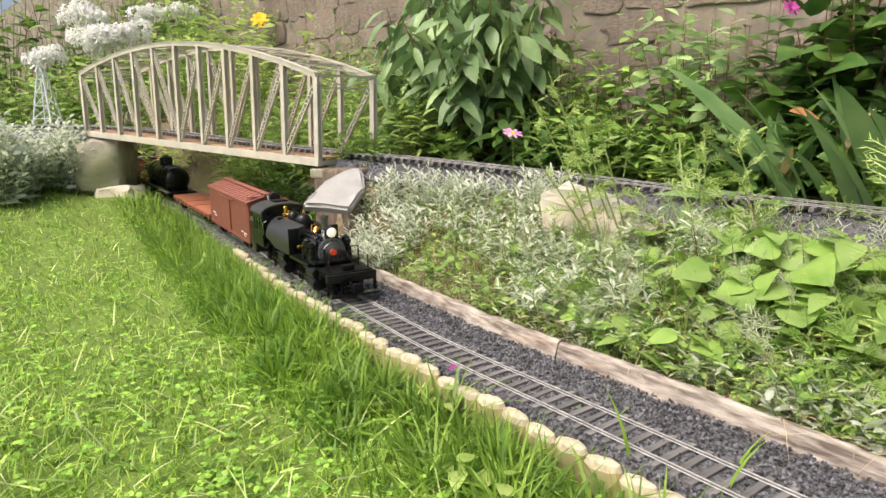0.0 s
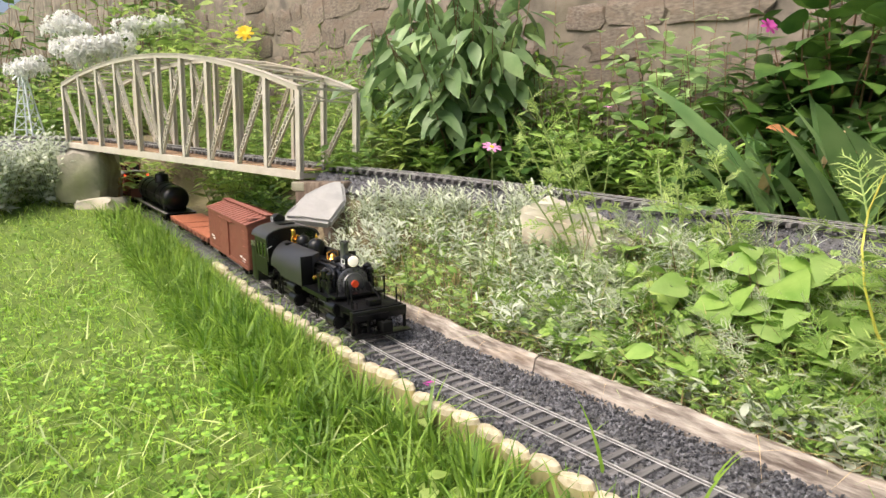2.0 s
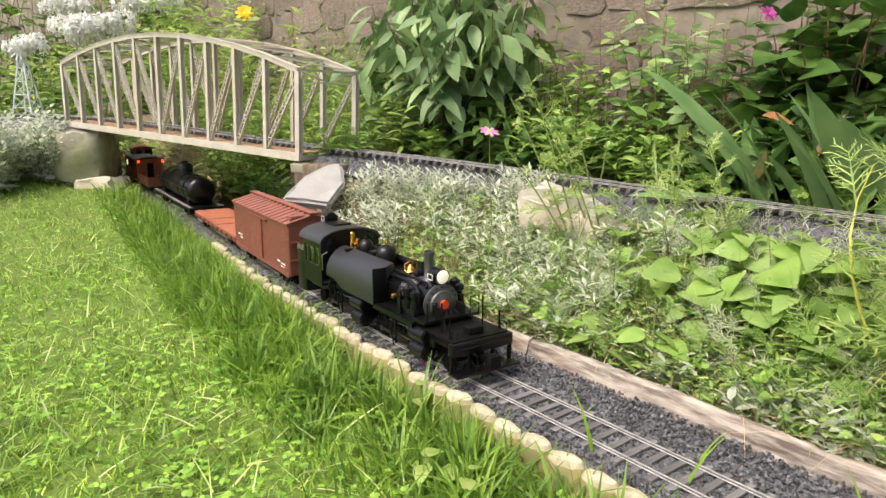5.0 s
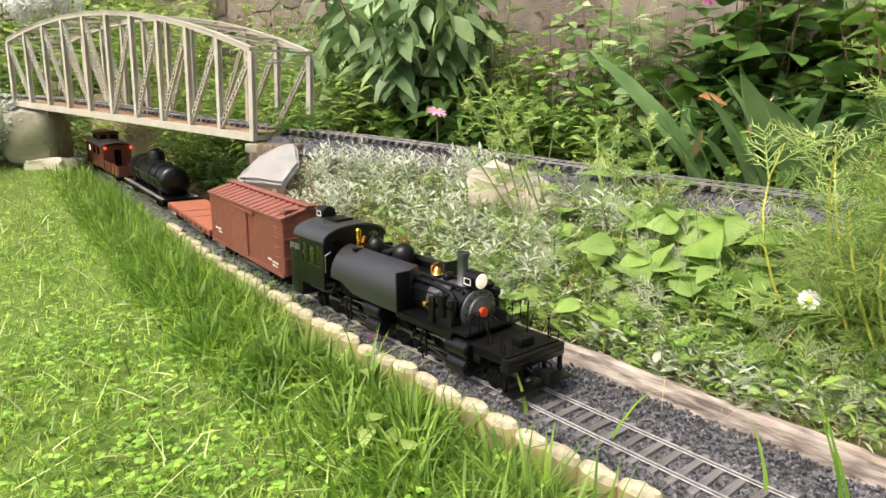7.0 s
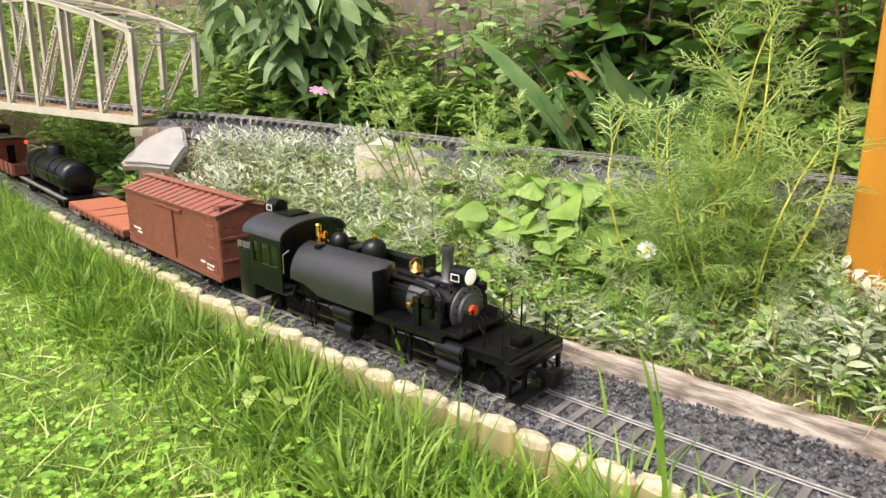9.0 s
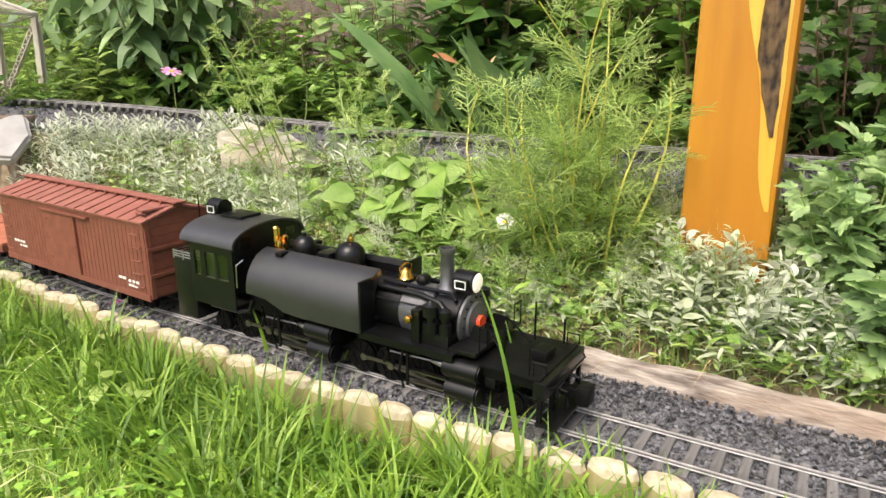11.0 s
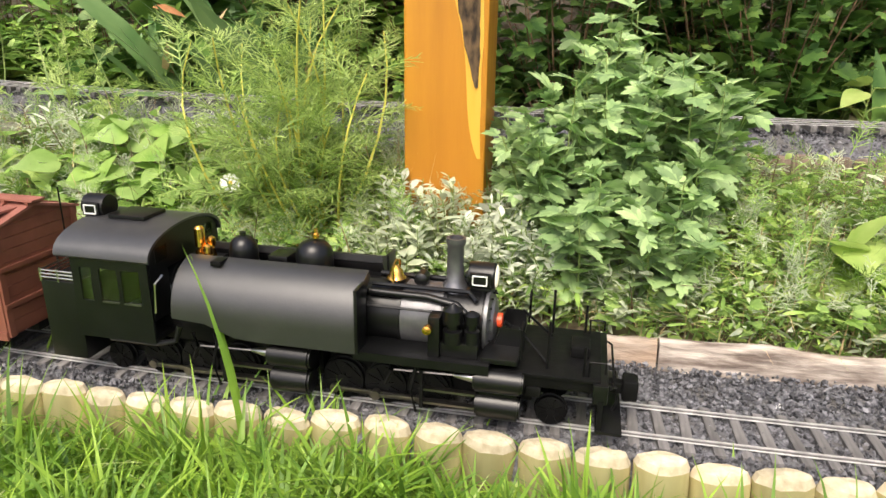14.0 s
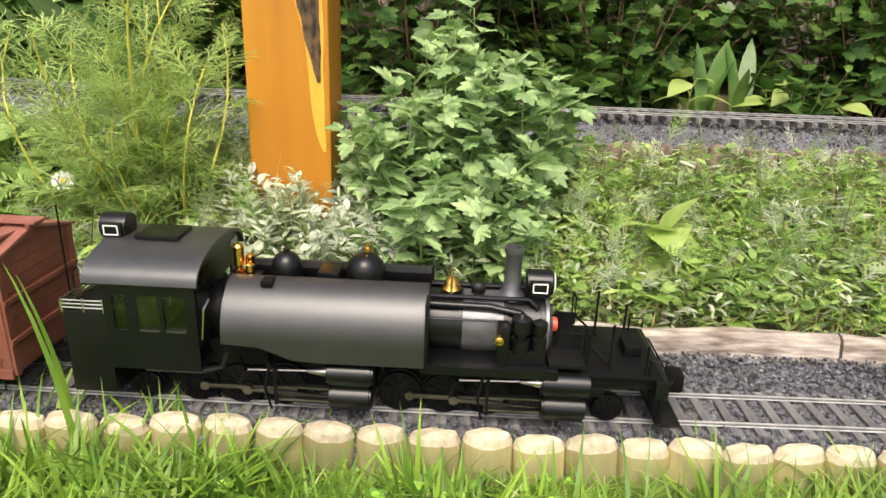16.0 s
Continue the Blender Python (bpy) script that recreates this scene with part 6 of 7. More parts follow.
def bed_points(n, s0, s1, w0, w1, line=None):
    line = line or LOW
    s, w = rnd.uniform(s0, s1, n), rnd.uniform(w0, w1, n)
    P = np.array([tuple(line.side(a, b))[:2] for a, b in zip(s, w)])
    return P[:, 0], P[:, 1]


# low mixed growth of the flower bed
X, Y = bed_points(11000, -1.2, 1.6, 0.13, 0.75)
_, wu, _ = UP.near(X, Y)
ok = wu < -0.14
X, Y = X[ok], Y[ok]
grass("bed_grass", "thin dry and green grasses between the bed plants", X, Y, 0.025, 0.08, 0.0022, 1.5, M["broad"], 4)
grass("dry_grass", "dry straw-coloured stalks lying among the plants", X[:3200], Y[:3200], 0.03, 0.085, 0.0019, 2.2, M["dry"], 4)
X, Y = bed_points(1500, -1.1, 1.5, 0.135, 0.75)
_, wu, _ = UP.near(X, Y)
ok = wu < -0.15
X, Y = X[ok], Y[ok]
n = len(X)
P = np.stack([X, Y, ground_height(X, Y) + rnd.uniform(0.008, 0.06, n)], 1)
a = rnd.uniform(0, 6.28, n)
V, L_, C_ = leaves(["oval", "lobed", "lance"], P, np.stack([np.cos(a), np.sin(a), rnd.uniform(0.0, 0.7, n)], 1), rnd.uniform(0.015, 0.038, n))
tagged(new("ground_cover", fast_mesh("ground_cover", V, L_, C_, M["mid"])), "mixed green ground cover leaves in the bed", "ground cover", kind="stuff")


def at_bed(s, w):
    v = LOW.side(s, w)
    return v.x, v.y


# silver-leaved cushion between the rocks
for k in range(30):
    s, w = rnd.uniform(-1.3, -0.5), 0.15 + 0.36 * rnd.rand()
    x, y = at_bed(s, w)
    if float(UP.near([x], [y])[1][0]) > -0.17:
        continue
    bush("silver_plant", "silvery grey woolly-leaved cushion plant", "plant", x, y, rnd.uniform(0.06, 0.1), 0.09, 18, 16, ["thin", "lance"], 0.028, ["white_silver", "silver"][k % 2], "stem", upward=0.7, group="silver cushion plants", r=0.0012)
for x, y in ((0.30, 1.535), (0.26, 1.565), (0.245, 1.52), (0.05, 1.62), (-0.06, 1.62), (-0.02, 1.56), (-0.09, 1.55), (-0.13, 1.6), (-0.14, 1.66), (-0.10, 1.70), (-0.17, 1.62), (-0.06, 1.68), (-0.20, 1.58), (0.0, 1.66), (0.1, 1.6), (0.15, 1.58)):
    bush("silver_plant", "upright silvery woolly-leaved plant", "plant", x, y, 0.10, 0.06, 12, 16, ["thin", "lance"], 0.03, "white_silver", "stem", upward=0.9, group="silver cushion plants", r=0.0012)
for k in range(95):
    s, w = rnd.uniform(-0.75, 1.6), rnd.uniform(0.15, 0.7)
    x, y = at_bed(s, w)
    if float(UP.near([x], [y])[1][0]) > -0.2 or (x - 0.862) ** 2 + (y - 0.628) ** 2 < 0.01:
        continue
    q = k % 5
    bush("bed_plant", ["grey-green woolly-leaved bed plant", "pale silvery bed plant with narrow leaves", "light green small-leaved bed plant", "fresh green low bed plant with oval leaves", "thin yellow-green leafy bed plant"][q], "plant", x, y, rnd.uniform(0.04, 0.085), 0.07, 11, 13, [["lance", "oval"], ["thin", "lance"], ["lance", "oval"], ["oval"], ["thin", "lance"]][q], [0.024, 0.022, 0.024, 0.026, 0.026][q], ["silver", "white_silver", "lime", "broad", "lime"][q], "stem", upward=0.55, group="small bed plants", r=0.0012)


def flower(name, label, x, y, z, petals, size, petalmat, heart, lean=(0.0, 0.0), face=(0, -0.6, 0.8), stem=True, base=None, double=1):
    """A single bloom on a thin stem that reaches the ground."""
    t = thing(name, label, "flower", pose(x, y, z))
    fv = np.array(face, float) / np.linalg.norm(face)
    u = np.cross(fv, (0, 0, 1.0))
    u = u / np.linalg.norm(u) if np.linalg.norm(u) > 0.1 else np.array([1.0, 0, 0])
    v = np.cross(fv, u)
    n = petals * double
    a = np.arange(n) * math.tau / petals + np.repeat(np.arange(double) * 0.35, petals) + rnd.uniform(-0.08, 0.08, n)
    D = np.cos(a)[:, None] * u + np.sin(a)[:, None] * v + fv * (0.15 + 0.35 * np.repeat(np.arange(double), petals))[:, None]
    for k in range(n):
        V, L_, C_ = leaves(["petal"], np.zeros((1, 3)), D[k:k + 1], np.array([size * (1 - 0.18 * (k // petals))]), np.zeros(1), fv[None])
        part("petal", fast_mesh("petal", V, L_, C_, M[petalmat]), None, t)
    if heart:
        bm = lathe(B(), [(size * 0.1, -0.001), (size * 0.24, 0.0), (size * 0.22, size * 0.1), (size * 0.08, size * 0.16)], Matrix.LocRotScale(None, Vector(fv).to_track_quat("Z", "Y"), None), 10)
        part("flower_heart", bm, M[heart], t)
    if stem:
        gx, gy = base or (x + lean[0], y + lean[1])
        foot = np.array([gx - x, gy - y, gz(gx, gy) - z - 0.005])
        mid = foot * 0.5 + np.array([0.012, 0.006, 0])
        part("stem", stem_mesh([[foot, (foot + mid) / 2 + (0.003, 0, 0), mid, mid * 0.5 + (-0.002, 0, 0), (0, 0, -0.002)]], 0.0016, M["stem"], "stem"), None, t)
    return t


def cluster_flower(x, y, z, r, n, stem_to):
    """A dense round head of small white florets."""
    t = thing("white_phlox_head", "dense rounded head of white phlox florets", "flower", pose(x, y, z), "white phlox heads")
    P, D = [], []
    lobes = [np.array([0.62 * r * math.cos(q * 1.26 + x * 9), 0.62 * r * math.sin(q * 1.26 + x * 9), rnd.uniform(-0.45, 0.3) * r]) * rnd.uniform(0.6, 1.15) for q in range(5)]
    for k in range(n):
        d = rnd.normal(0, 1, 3)
        d[2] = abs(d[2]) * 1.1 - 0.45
        d /= np.linalg.norm(d)
        c = lobes[k % 5] + d * r * 0.55 * np.array([1, 1, 0.8]) * rnd.uniform(0.8, 1.05)
        u = np.cross(d, (0.3, 0.2, 1.0))
        u /= np.linalg.norm(u)
        v = np.cross(d, u)
        for q in range(5):
            b = q * math.tau / 5
            P.append(c)
            D.append(math.cos(b) * u + math.sin(b) * v + 0.15 * d)
    V, L_, C_ = leaves(["petal"], np.array(P), np.array(D), np.full(len(P), 0.023))
    part("floret_cluster", fast_mesh("floret_cluster", V, L_, C_, M["petalw"]), None, t)
    foot = np.array([stem_to[0] - x, stem_to[1] - y, gz(*stem_to) - z])
    part("stem", stem_mesh([[foot, foot * 0.6, foot * 0.3, (0, 0, 0)]], 0.003, M["stem"], "stem"), None, t)


def single_leaves(t, spec, material, kind):
    """Large leaves, each a part of its own."""
    for p, d, size, roll in spec:
        V, L_, C_ = leaves([kind], np.zeros((1, 3)), np.array([d], float), np.array([size]), np.array([roll]))
        part("leaf", fast_mesh("leaf", V, L_, C_, M[material]), None, t, m=Matrix.Translation(p))


def broad_plant(x, y, height, n, size, kind="heart", material="broad", label="leafy bed plant with broad green leaves"):
    z0 = gz(x, y)
    t = thing("broadleaf_plant", label, "plant", pose(x, y, z0), "broad-leaved bed plants")
    h = height * 0.6
    side = Vector((rnd.uniform(-0.03, 0.03), rnd.uniform(-0.03, 0.03), h))
    path = [np.array([0, 0, -0.005]), np.array([side.x * 0.4, side.y * 0.4, h * 0.5]), np.array([side.x, side.y, h])]
    paths, spec = [path], []
    for k in range(n):
        u = 0.25 + 0.75 * k / max(1, n - 1)
        a = k * 2.4 + rnd.uniform(-0.5, 0.5)
        p0 = np.array([side.x * u, side.y * u, h * u])
        d = np.array([math.cos(a), math.sin(a), rnd.uniform(-0.05, 0.45)])
        ln = size * rnd.uniform(0.4, 0.8) * (1.3 - u)
        p1 = p0 + d / np.linalg.norm(d) * ln + np.array([0, 0, 0.01])
        paths.append([p0, (p0 + p1) / 2 + (0, 0, 0.004), p1])
        spec.append((p1, (d[0], d[1], rnd.uniform(-0.3, 0.25)), size * rnd.uniform(0.7, 1.15) * (1.12 - 0.35 * u), rnd.normal(0, 0.3)))
    part("branchwork", stem_mesh(paths, 0.0017, M["stem"], "branchwork"), None, t)
    single_leaves(t, spec, material, kind)


# -- along the boards: lychnis with woolly leaves
for sl, wl, h, n in ((0.02, 0.20, 0.07, 12), (0.07, 0.185, 0.09, 14), (0.11, 0.215, 0.13, 14), (0.15, 0.185, 0.10, 16), (0.19, 0.21, 0.12, 16), (0.23, 0.185, 0.10, 16), (0.27, 0.205, 0.11, 14), (0.31, 0.185, 0.08, 12), (0.05, 0.24, 0.12, 10), (0.34, 0.20, 0.06, 9)):
    x, y = at_bed(sl, wl)
    bush("lychnis", "silvery woolly-leaved plant leaning over the boards", "plant", x, y, h, 0.045, n + 6, 18, ["lance", "oval"], 0.024, ["silver", "white_silver", "silver"][n % 3], "stem", upward=0.6, wander=0.3, jitter=0.6, group="woolly silver plants", r=0.0016)
for sl, wl in ((-0.30, 0.155), (-0.25, 0.165), (-0.20, 0.155), (-0.15, 0.165), (-0.10, 0.175), (-0.60, 0.16), (-0.42, 0.16)):
    x, y = at_bed(sl, wl)
    bush("lychnis", "white woolly rosette close behind the boards", "plant", x, y, 0.045, 0.035, 7, 10, ["lance", "oval"], 0.028, "white_silver", "stem", upward=0.7, jitter=0.4, group="woolly silver plants", r=0.0012)

# -- lobed-leaved shrub beside the post
for x, y, h, r_, n in ((1.0, 0.47, 0.235, 0.09, 18), (0.92, 0.51, 0.25, 0.08, 14), (1.07, 0.41, 0.23, 0.08, 14), (0.97, 0.38, 0.15, 0.09, 16), (1.04, 0.50, 0.29, 0.07, 11), (0.9, 0.43, 0.16, 0.07, 12)):
    bush("chrysanthemum", "grey-green lobed-leaved chrysanthemum bush without flowers", "bush", x, y, h, r_, n, 23, ["lobed"], 0.041, "mum", "stem", jitter=0.85, upward=0.3, group="chrysanthemum clump", r=0.0018)

# -- feathery cosmos
for x, y, h, r_, n, per in ((0.72, 0.75, 0.44, 0.14, 7, 18), (0.735, 0.72, 0.36, 0.11, 5, 17), (0.68, 0.79, 0.34, 0.12, 3, 15), (0.745, 0.745, 0.22, 0.08, 4, 18)):
    bush("cosmos", "tall feathery bright green cosmos with yellow-green stems", "plant", x, y, h, r_, n, per, ["feather0", "feather1", "feather2"], 0.10, "cosmos", "ystem", wander=0.35, upward=0.45, group="feathery cosmos", r=0.0024, start=0.1)
for x, y, h, lean in ((0.41, 1.31, 0.42, (-0.10, 0.06)), (0.37, 1.33, 0.36, (-0.12, 0.05)), (0.52, 1.24, 0.26, (0.0, 0.08)), (0.60, 1.14, 0.20, (-0.06, 0.06))):
    bush("cosmos", "thin young cosmos with feathery leaves on a green stem", "plant", x, y, h, 0.04, 3, 9, ["fern0", "fern1"], 0.055, "cosmos", "stem", lean=lean, upward=0.5, jitter=0.5, group="feathery cosmos", r=0.0026, start=0.3)
# leafy shoots before the bare stretch of wall
for x, y, h, kinds, size, m_ in ((0.44, 1.96, 0.34, ["lobed"], 0.05, "mid"), (0.52, 1.92, 0.42, ["lobed", "oval"], 0.05, "broad"), (0.60, 1.78, 0.30, ["oval"], 0.06, "mid"), (0.70, 1.74, 0.50, ["oval", "lance"], 0.07, "mum"), (0.76, 1.66, 0.50, ["oval"], 0.075, "dark"), (0.36, 2.02, 0.50, ["lance"], 0.06, "mid"), (0.82, 1.48, 0.26, ["heart", "oval"], 0.07, "dark"), (0.88, 1.40, 0.24, ["heart", "oval"], 0.07, "dark"), (0.95, 1.30, 0.26, ["heart", "lobed"], 0.06, "dark")):
    bush("leafy_shrub", "loose leafy shoots before the garden wall", "bush", x, y, h, 0.10, 9, 11, kinds, size, m_, "brownstem", upward=0.25, jitter=0.5, group="shoots against the wall", r=0.0018, start=0.15)

# -- broad leaves of the flower bed
for x, y, h, n, size in ((0.36, 1.0, 0.055, 6, 0.058), (0.34, 1.06, 0.07, 5, 0.06), (0.45, 1.12, 0.10, 7, 0.07), (0.42, 1.18, 0.05, 6, 0.06), (0.30, 1.20, 0.04, 5, 0.055), (0.53, 1.02, 0.12, 8, 0.07), (0.60, 0.94, 0.10, 8, 0.062), (0.66, 0.87, 0.10, 8, 0.06), (0.58, 1.10, 0.13, 8, 0.065),
                         (0.50, 0.90, 0.06, 7, 0.05), (0.66, 1.0, 0.12, 8, 0.062), (0.56, 0.84, 0.05, 6, 0.045), (0.43, 0.97, 0.07, 6, 0.05), (0.70, 0.80, 0.07, 7, 0.05), (0.53, 1.18, 0.05, 6, 0.05), (0.62, 0.78, 0.05, 6, 0.042), (0.62, 1.06, 0.15, 7, 0.06)):
    broad_plant(x, y, h, n, size, ["heart", "oval", "heart"][n % 3], ["broad", "mid", "broad"][(n + int(x * 100)) % 3])
broad_plant(0.47, 1.13, 0.095, 5, 0.075, "heart", "lime", "pale lime-green broad-leaved plant")
for x, y, h, n, size in ((0.372, 1.15, 0.07, 3, 0.062), (0.335, 1.045, 0.035, 3, 0.055), (0.30, 1.12, 0.05, 3, 0.05), (0.56, 0.97, 0.10, 5, 0.06), (0.66, 0.90, 0.09, 5, 0.055)):
    broad_plant(x, y, h, n, size, "round", "broad", "round-leaved plant beside the boards")
for x, y, h, n, size in ((0.515, 1.19, 0.13, 4, 0.078), (0.40, 1.20, 0.13, 5, 0.07), (0.60, 1.02, 0.15, 7, 0.07), (0.70, 0.92, 0.13, 7, 0.065), (0.50, 1.06, 0.12, 6, 0.07), (0.56, 0.88, 0.09, 6, 0.06), (0.47, 0.98, 0.08, 6, 0.055)):
    broad_plant(x, y, h, n, size, "heart", ["broad", "mid"][n % 2], "fresh green plant with large heart-shaped leaves")
# big light leaves in front of the raised track
t = thing("broadleaf_plant", "young plant with large bright green toothed leaves", "plant", pose(1.115, 0.232, gz(1.115, 0.232)))
part("branchwork", stem_mesh([[(0, 0, -0.01), (0.004, 0, 0.04), (0, 0, 0.075)]], 0.002, M["stem"], "branchwork"), None, t)
rt, tw = np.array([0.69, -0.72, 0]), np.array([-0.72, -0.69, 0])
single_leaves(t, [((0, 0, h), tuple(rt * a + tw * b + np.array([0, 0, c])), ln, rl) for h, a, b, c, ln, rl in ((0.075, -0.8, 0.3, 0.45, 0.068, 0.2), (0.08, 0.35, -0.1, 0.6, 0.052, -0.2), (0.078, -0.1, 0.8, 0.05, 0.058, 0.1), (0.07, 0.75, 0.35, -0.3, 0.082, 0.15), (0.05, -0.65, 0.45, -0.3, 0.072, -0.1), (0.045, 0.25, 0.6, -0.5, 0.062, 0.0), (0.068, 0.6, -0.5, 0.3, 0.06, 0.0))], "lime", "heart")

# -- tangle of thin stems over the low plants
for n_, m_, label in ((1300, "dry", "straw-coloured thin stems tangled over the bed plants"), (900, "brownstem", "brown withered stems tangled over the bed plants"), (1500, "broad", "thin green stems rising among the bed plants")):
    X, Y = bed_points(n_, -1.2, 1.6, 0.16, 0.72)
    ok = UP.near(X, Y)[1] < -0.17
    X, Y = X[ok], Y[ok]
    n = len(X)
    leaning_grass("tangled_stems", label, X, Y, rnd.uniform(0.06, 0.17, n), rnd.uniform(0.1, 1.2, n), rnd.uniform(0.0014, 0.0026, n), rnd.uniform(0.0, 0.9, n), M[m_], segs=5)

# -- light mixed growth, dense
X, Y = bed_points(42000, -1.25, 1.8, 0.130, 0.78)
X2, Y2 = bed_points(9000, -0.9, 1.6, 0.130, 0.26)
X3, Y3 = bed_points(16000, 0.35, 1.7, 0.130, 0.6)
X, Y = np.r_[X, X2, X3], np.r_[Y, Y2, Y3]
_, wu, _ = UP.near(X, Y)
ok = wu < -0.135
X, Y = X[ok], Y[ok]
n = len(X)
P = np.stack([X, Y, ground_height(X, Y) + rnd.uniform(0.004, 0.055, n)], 1)
a = rnd.uniform(0, 6.28, n)
for k, (kinds, m_, lo, hi, label) in enumerate(((["thin", "lance"], "mid", 0.009, 0.022, "tiny green leaves of low bed plants"), (["lance", "thin"], "silver", 0.011, 0.024, "small grey-green leaves of low bed plants"), (["lance", "thin", "oval"], "lime", 0.009, 0.02, "small light green leaves of low bed plants"), (["lobed", "lance"], "broad", 0.010, 0.021, "small green leaves of low bed plants"))):
    sl = slice(k, None, 4)
    V, L_, C_ = leaves(kinds, P[sl], np.stack([np.cos(a), np.sin(a), rnd.uniform(0.0, 0.9, n)], 1)[sl], rnd.uniform(lo, hi, n)[sl])
    tagged(new("ground_cover", fast_mesh("ground_cover", V, L_, C_, M[m_])), label, "ground cover", kind="stuff")
# fine feathery shoots over the low growth
for n_, m_, lo, hi, label in ((1500, "silver", 0.03, 0.055, "fine grey feathery shoots standing in the bed"), (1100, "mid", 0.03, 0.06, "fine green feathery shoots standing in the bed")):
    X, Y = bed_points(n_, -0.75, 1.6, 0.14, 0.75)
    _, wu, _ = UP.near(X, Y)
    ok = wu < -0.15
    X, Y = X[ok], Y[ok]
    n = len(X)
    a = rnd.uniform(0, 6.28, n)
    V, L_, C_ = leaves(["feather0", "feather1", "feather2"], np.stack([X, Y, ground_height(X, Y) + rnd.uniform(0.015, 0.07, n)], 1), np.stack([np.cos(a), np.sin(a), rnd.uniform(0.4, 2.2, n)], 1), rnd.uniform(lo, hi, n))
    tagged(new("feathery_shoots", fast_mesh("feathery_shoots", V, L_, C_, M[m_])), label, "ground cover", kind="stuff")


def up_at(s, w):
    v = UP.side(s, w)
    return v.x, v.y


# silver sprigs along the bank below the raised track
for k in range(36):
    s, w = 0.02 + 1.75 * k / 35 + rnd.uniform(-0.03, 0.03), rnd.uniform(-0.20, -0.125)
    x, y = up_at(s, w)
    bush("silver_plant", "upright silvery narrow-leaved sprig below the raised track", "plant", x, y, rnd.uniform(0.05, 0.105), 0.035, 7, 15, ["thin", "lance"], 0.022, ["silver", "white_silver", "silver"][k % 3], "stem", upward=0.8, group="silver sprigs", r=0.0012)

# -- behind the raised track
bush("peony", "large peony bush with long drooping dark leaves", "bush", 0.13, 2.14, 0.60, 0.26, 44, 15, ["peony", "oval"], 0.115, "peony", "brownstem", upward=-0.45, r=0.003, start=0.3, spread=1.0, lean=(0.0, -0.10))
bush("peony", "peony bush with long dark leaves against the wall", "bush", -0.02, 2.27, 0.58, 0.2, 26, 13, ["peony"], 0.12, "peony", "brownstem", upward=-0.4, r=0.003, start=0.3)
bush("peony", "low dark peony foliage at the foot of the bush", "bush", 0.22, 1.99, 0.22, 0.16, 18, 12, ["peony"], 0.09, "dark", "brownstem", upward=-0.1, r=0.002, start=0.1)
bush("wall_shrub", "grey-green compound-leaved shrub growing up the wall", "bush", 0.64, 1.87, 0.46, 0.13, 13, 12, ["oval"], 0.075, "mum", "brownstem", upward=0.1, r=0.0025, start=0.35, lean=(-0.02, 0.0))
bush("dahlia", "dark broad-leaved dahlia with red-brown stems", "bush", 0.92, 1.55, 0.50, 0.20, 34, 13, ["oval", "heart"], 0.095, "dark", "brownstem", upward=0.15, r=0.0035, start=0.2)
bush("dahlia", "dark broad-leaved dahlia beside the wall", "bush", 1.00, 1.40, 0.30, 0.15, 20, 12, ["oval", "heart"], 0.075, "dark", "brownstem", upward=0.15, r=0.003, start=0.2)
bush("dahlia", "leafy dahlia with fresh green leaves", "bush", 1.10, 1.34, 0.50, 0.20, 30, 13, ["oval", "lobed"], 0.075, "mid", "brownstem", upward=0.2, r=0.003, start=0.2)

bush("dahlia", "tall leafy dahlia with light green leaves", "bush", 1.24, 1.18, 0.50, 0.2, 28, 13, ["oval", "lobed"], 0.075, "mid", "brownstem", upward=0.2, r=0.003, start=0.2)
iris = thing("iris", "clump of broad grey-green iris sword leaves", "plant", pose(0.765, 1.375, gz(0.765, 1.375)))
spec = []
for k, (dx, dy, ux, uy, uz, ln) in enumerate(((-0.02, 0, -0.45, -0.05, 0.8, 0.24), (0.0, 0.02, -0.3, 0.1, 1.0, 0.27), (0.02, 0.0, 0.5, -0.1, 0.75, 0.26), (0.03, 0.02, 0.75, -0.2, 0.55, 0.28), (-0.03, -0.01, -0.95, 0.1, 0.35, 0.26), (0.04, -0.02, 0.2, -0.1, 1.0, 0.18), (0.06, 0.0, 0.35, 0.0, 1.0, 0.2), (-0.05, 0.02, -0.2, 0.0, 1.0, 0.17), (0.08, -0.03, 0.1, -0.2, 1.0, 0.14), (-0.01, 0.04, -0.55, 0.2, 1.0, 0.38), (0.1, 0.02, 0.6, 0.1, 0.9, 0.24), (0.0, -0.03, -0.6, -0.5, 0.35, 0.2), (0.13, 0.0, -0.1, 0.0, 1.0, 0.16))):
    spec.append(((dx, dy, 0), (ux, uy, uz), ln, rnd.uniform(-0.5, 0.5)))
for p, d, size, roll in spec:
    V, L_, C_ = leaves(["sword"], np.zeros((1, 3)), np.array([d]), np.array([size]), np.array([roll]))
    part("leaf", fast_mesh("leaf", V, L_, C_, M["iris"]), None, iris, m=Matrix.Translation(p))
single_leaves(iris, [((0.05, -0.02, 0.0), (0.1, 0, 1), 0.16, 0.2), ((0.03, -0.02, 0.1), (0.2, -0.1, 0.9), 0.1, 0.6)], "dry", "sword")
single_leaves(iris, [((-0.06, 0.0, 0.19), (0.9, 0.1, -0.05), 0.07, 0.6), ((0.0, -0.01, 0.11), (0.4, -0.2, -0.2), 0.025, 0.1)], "rust", "oval")

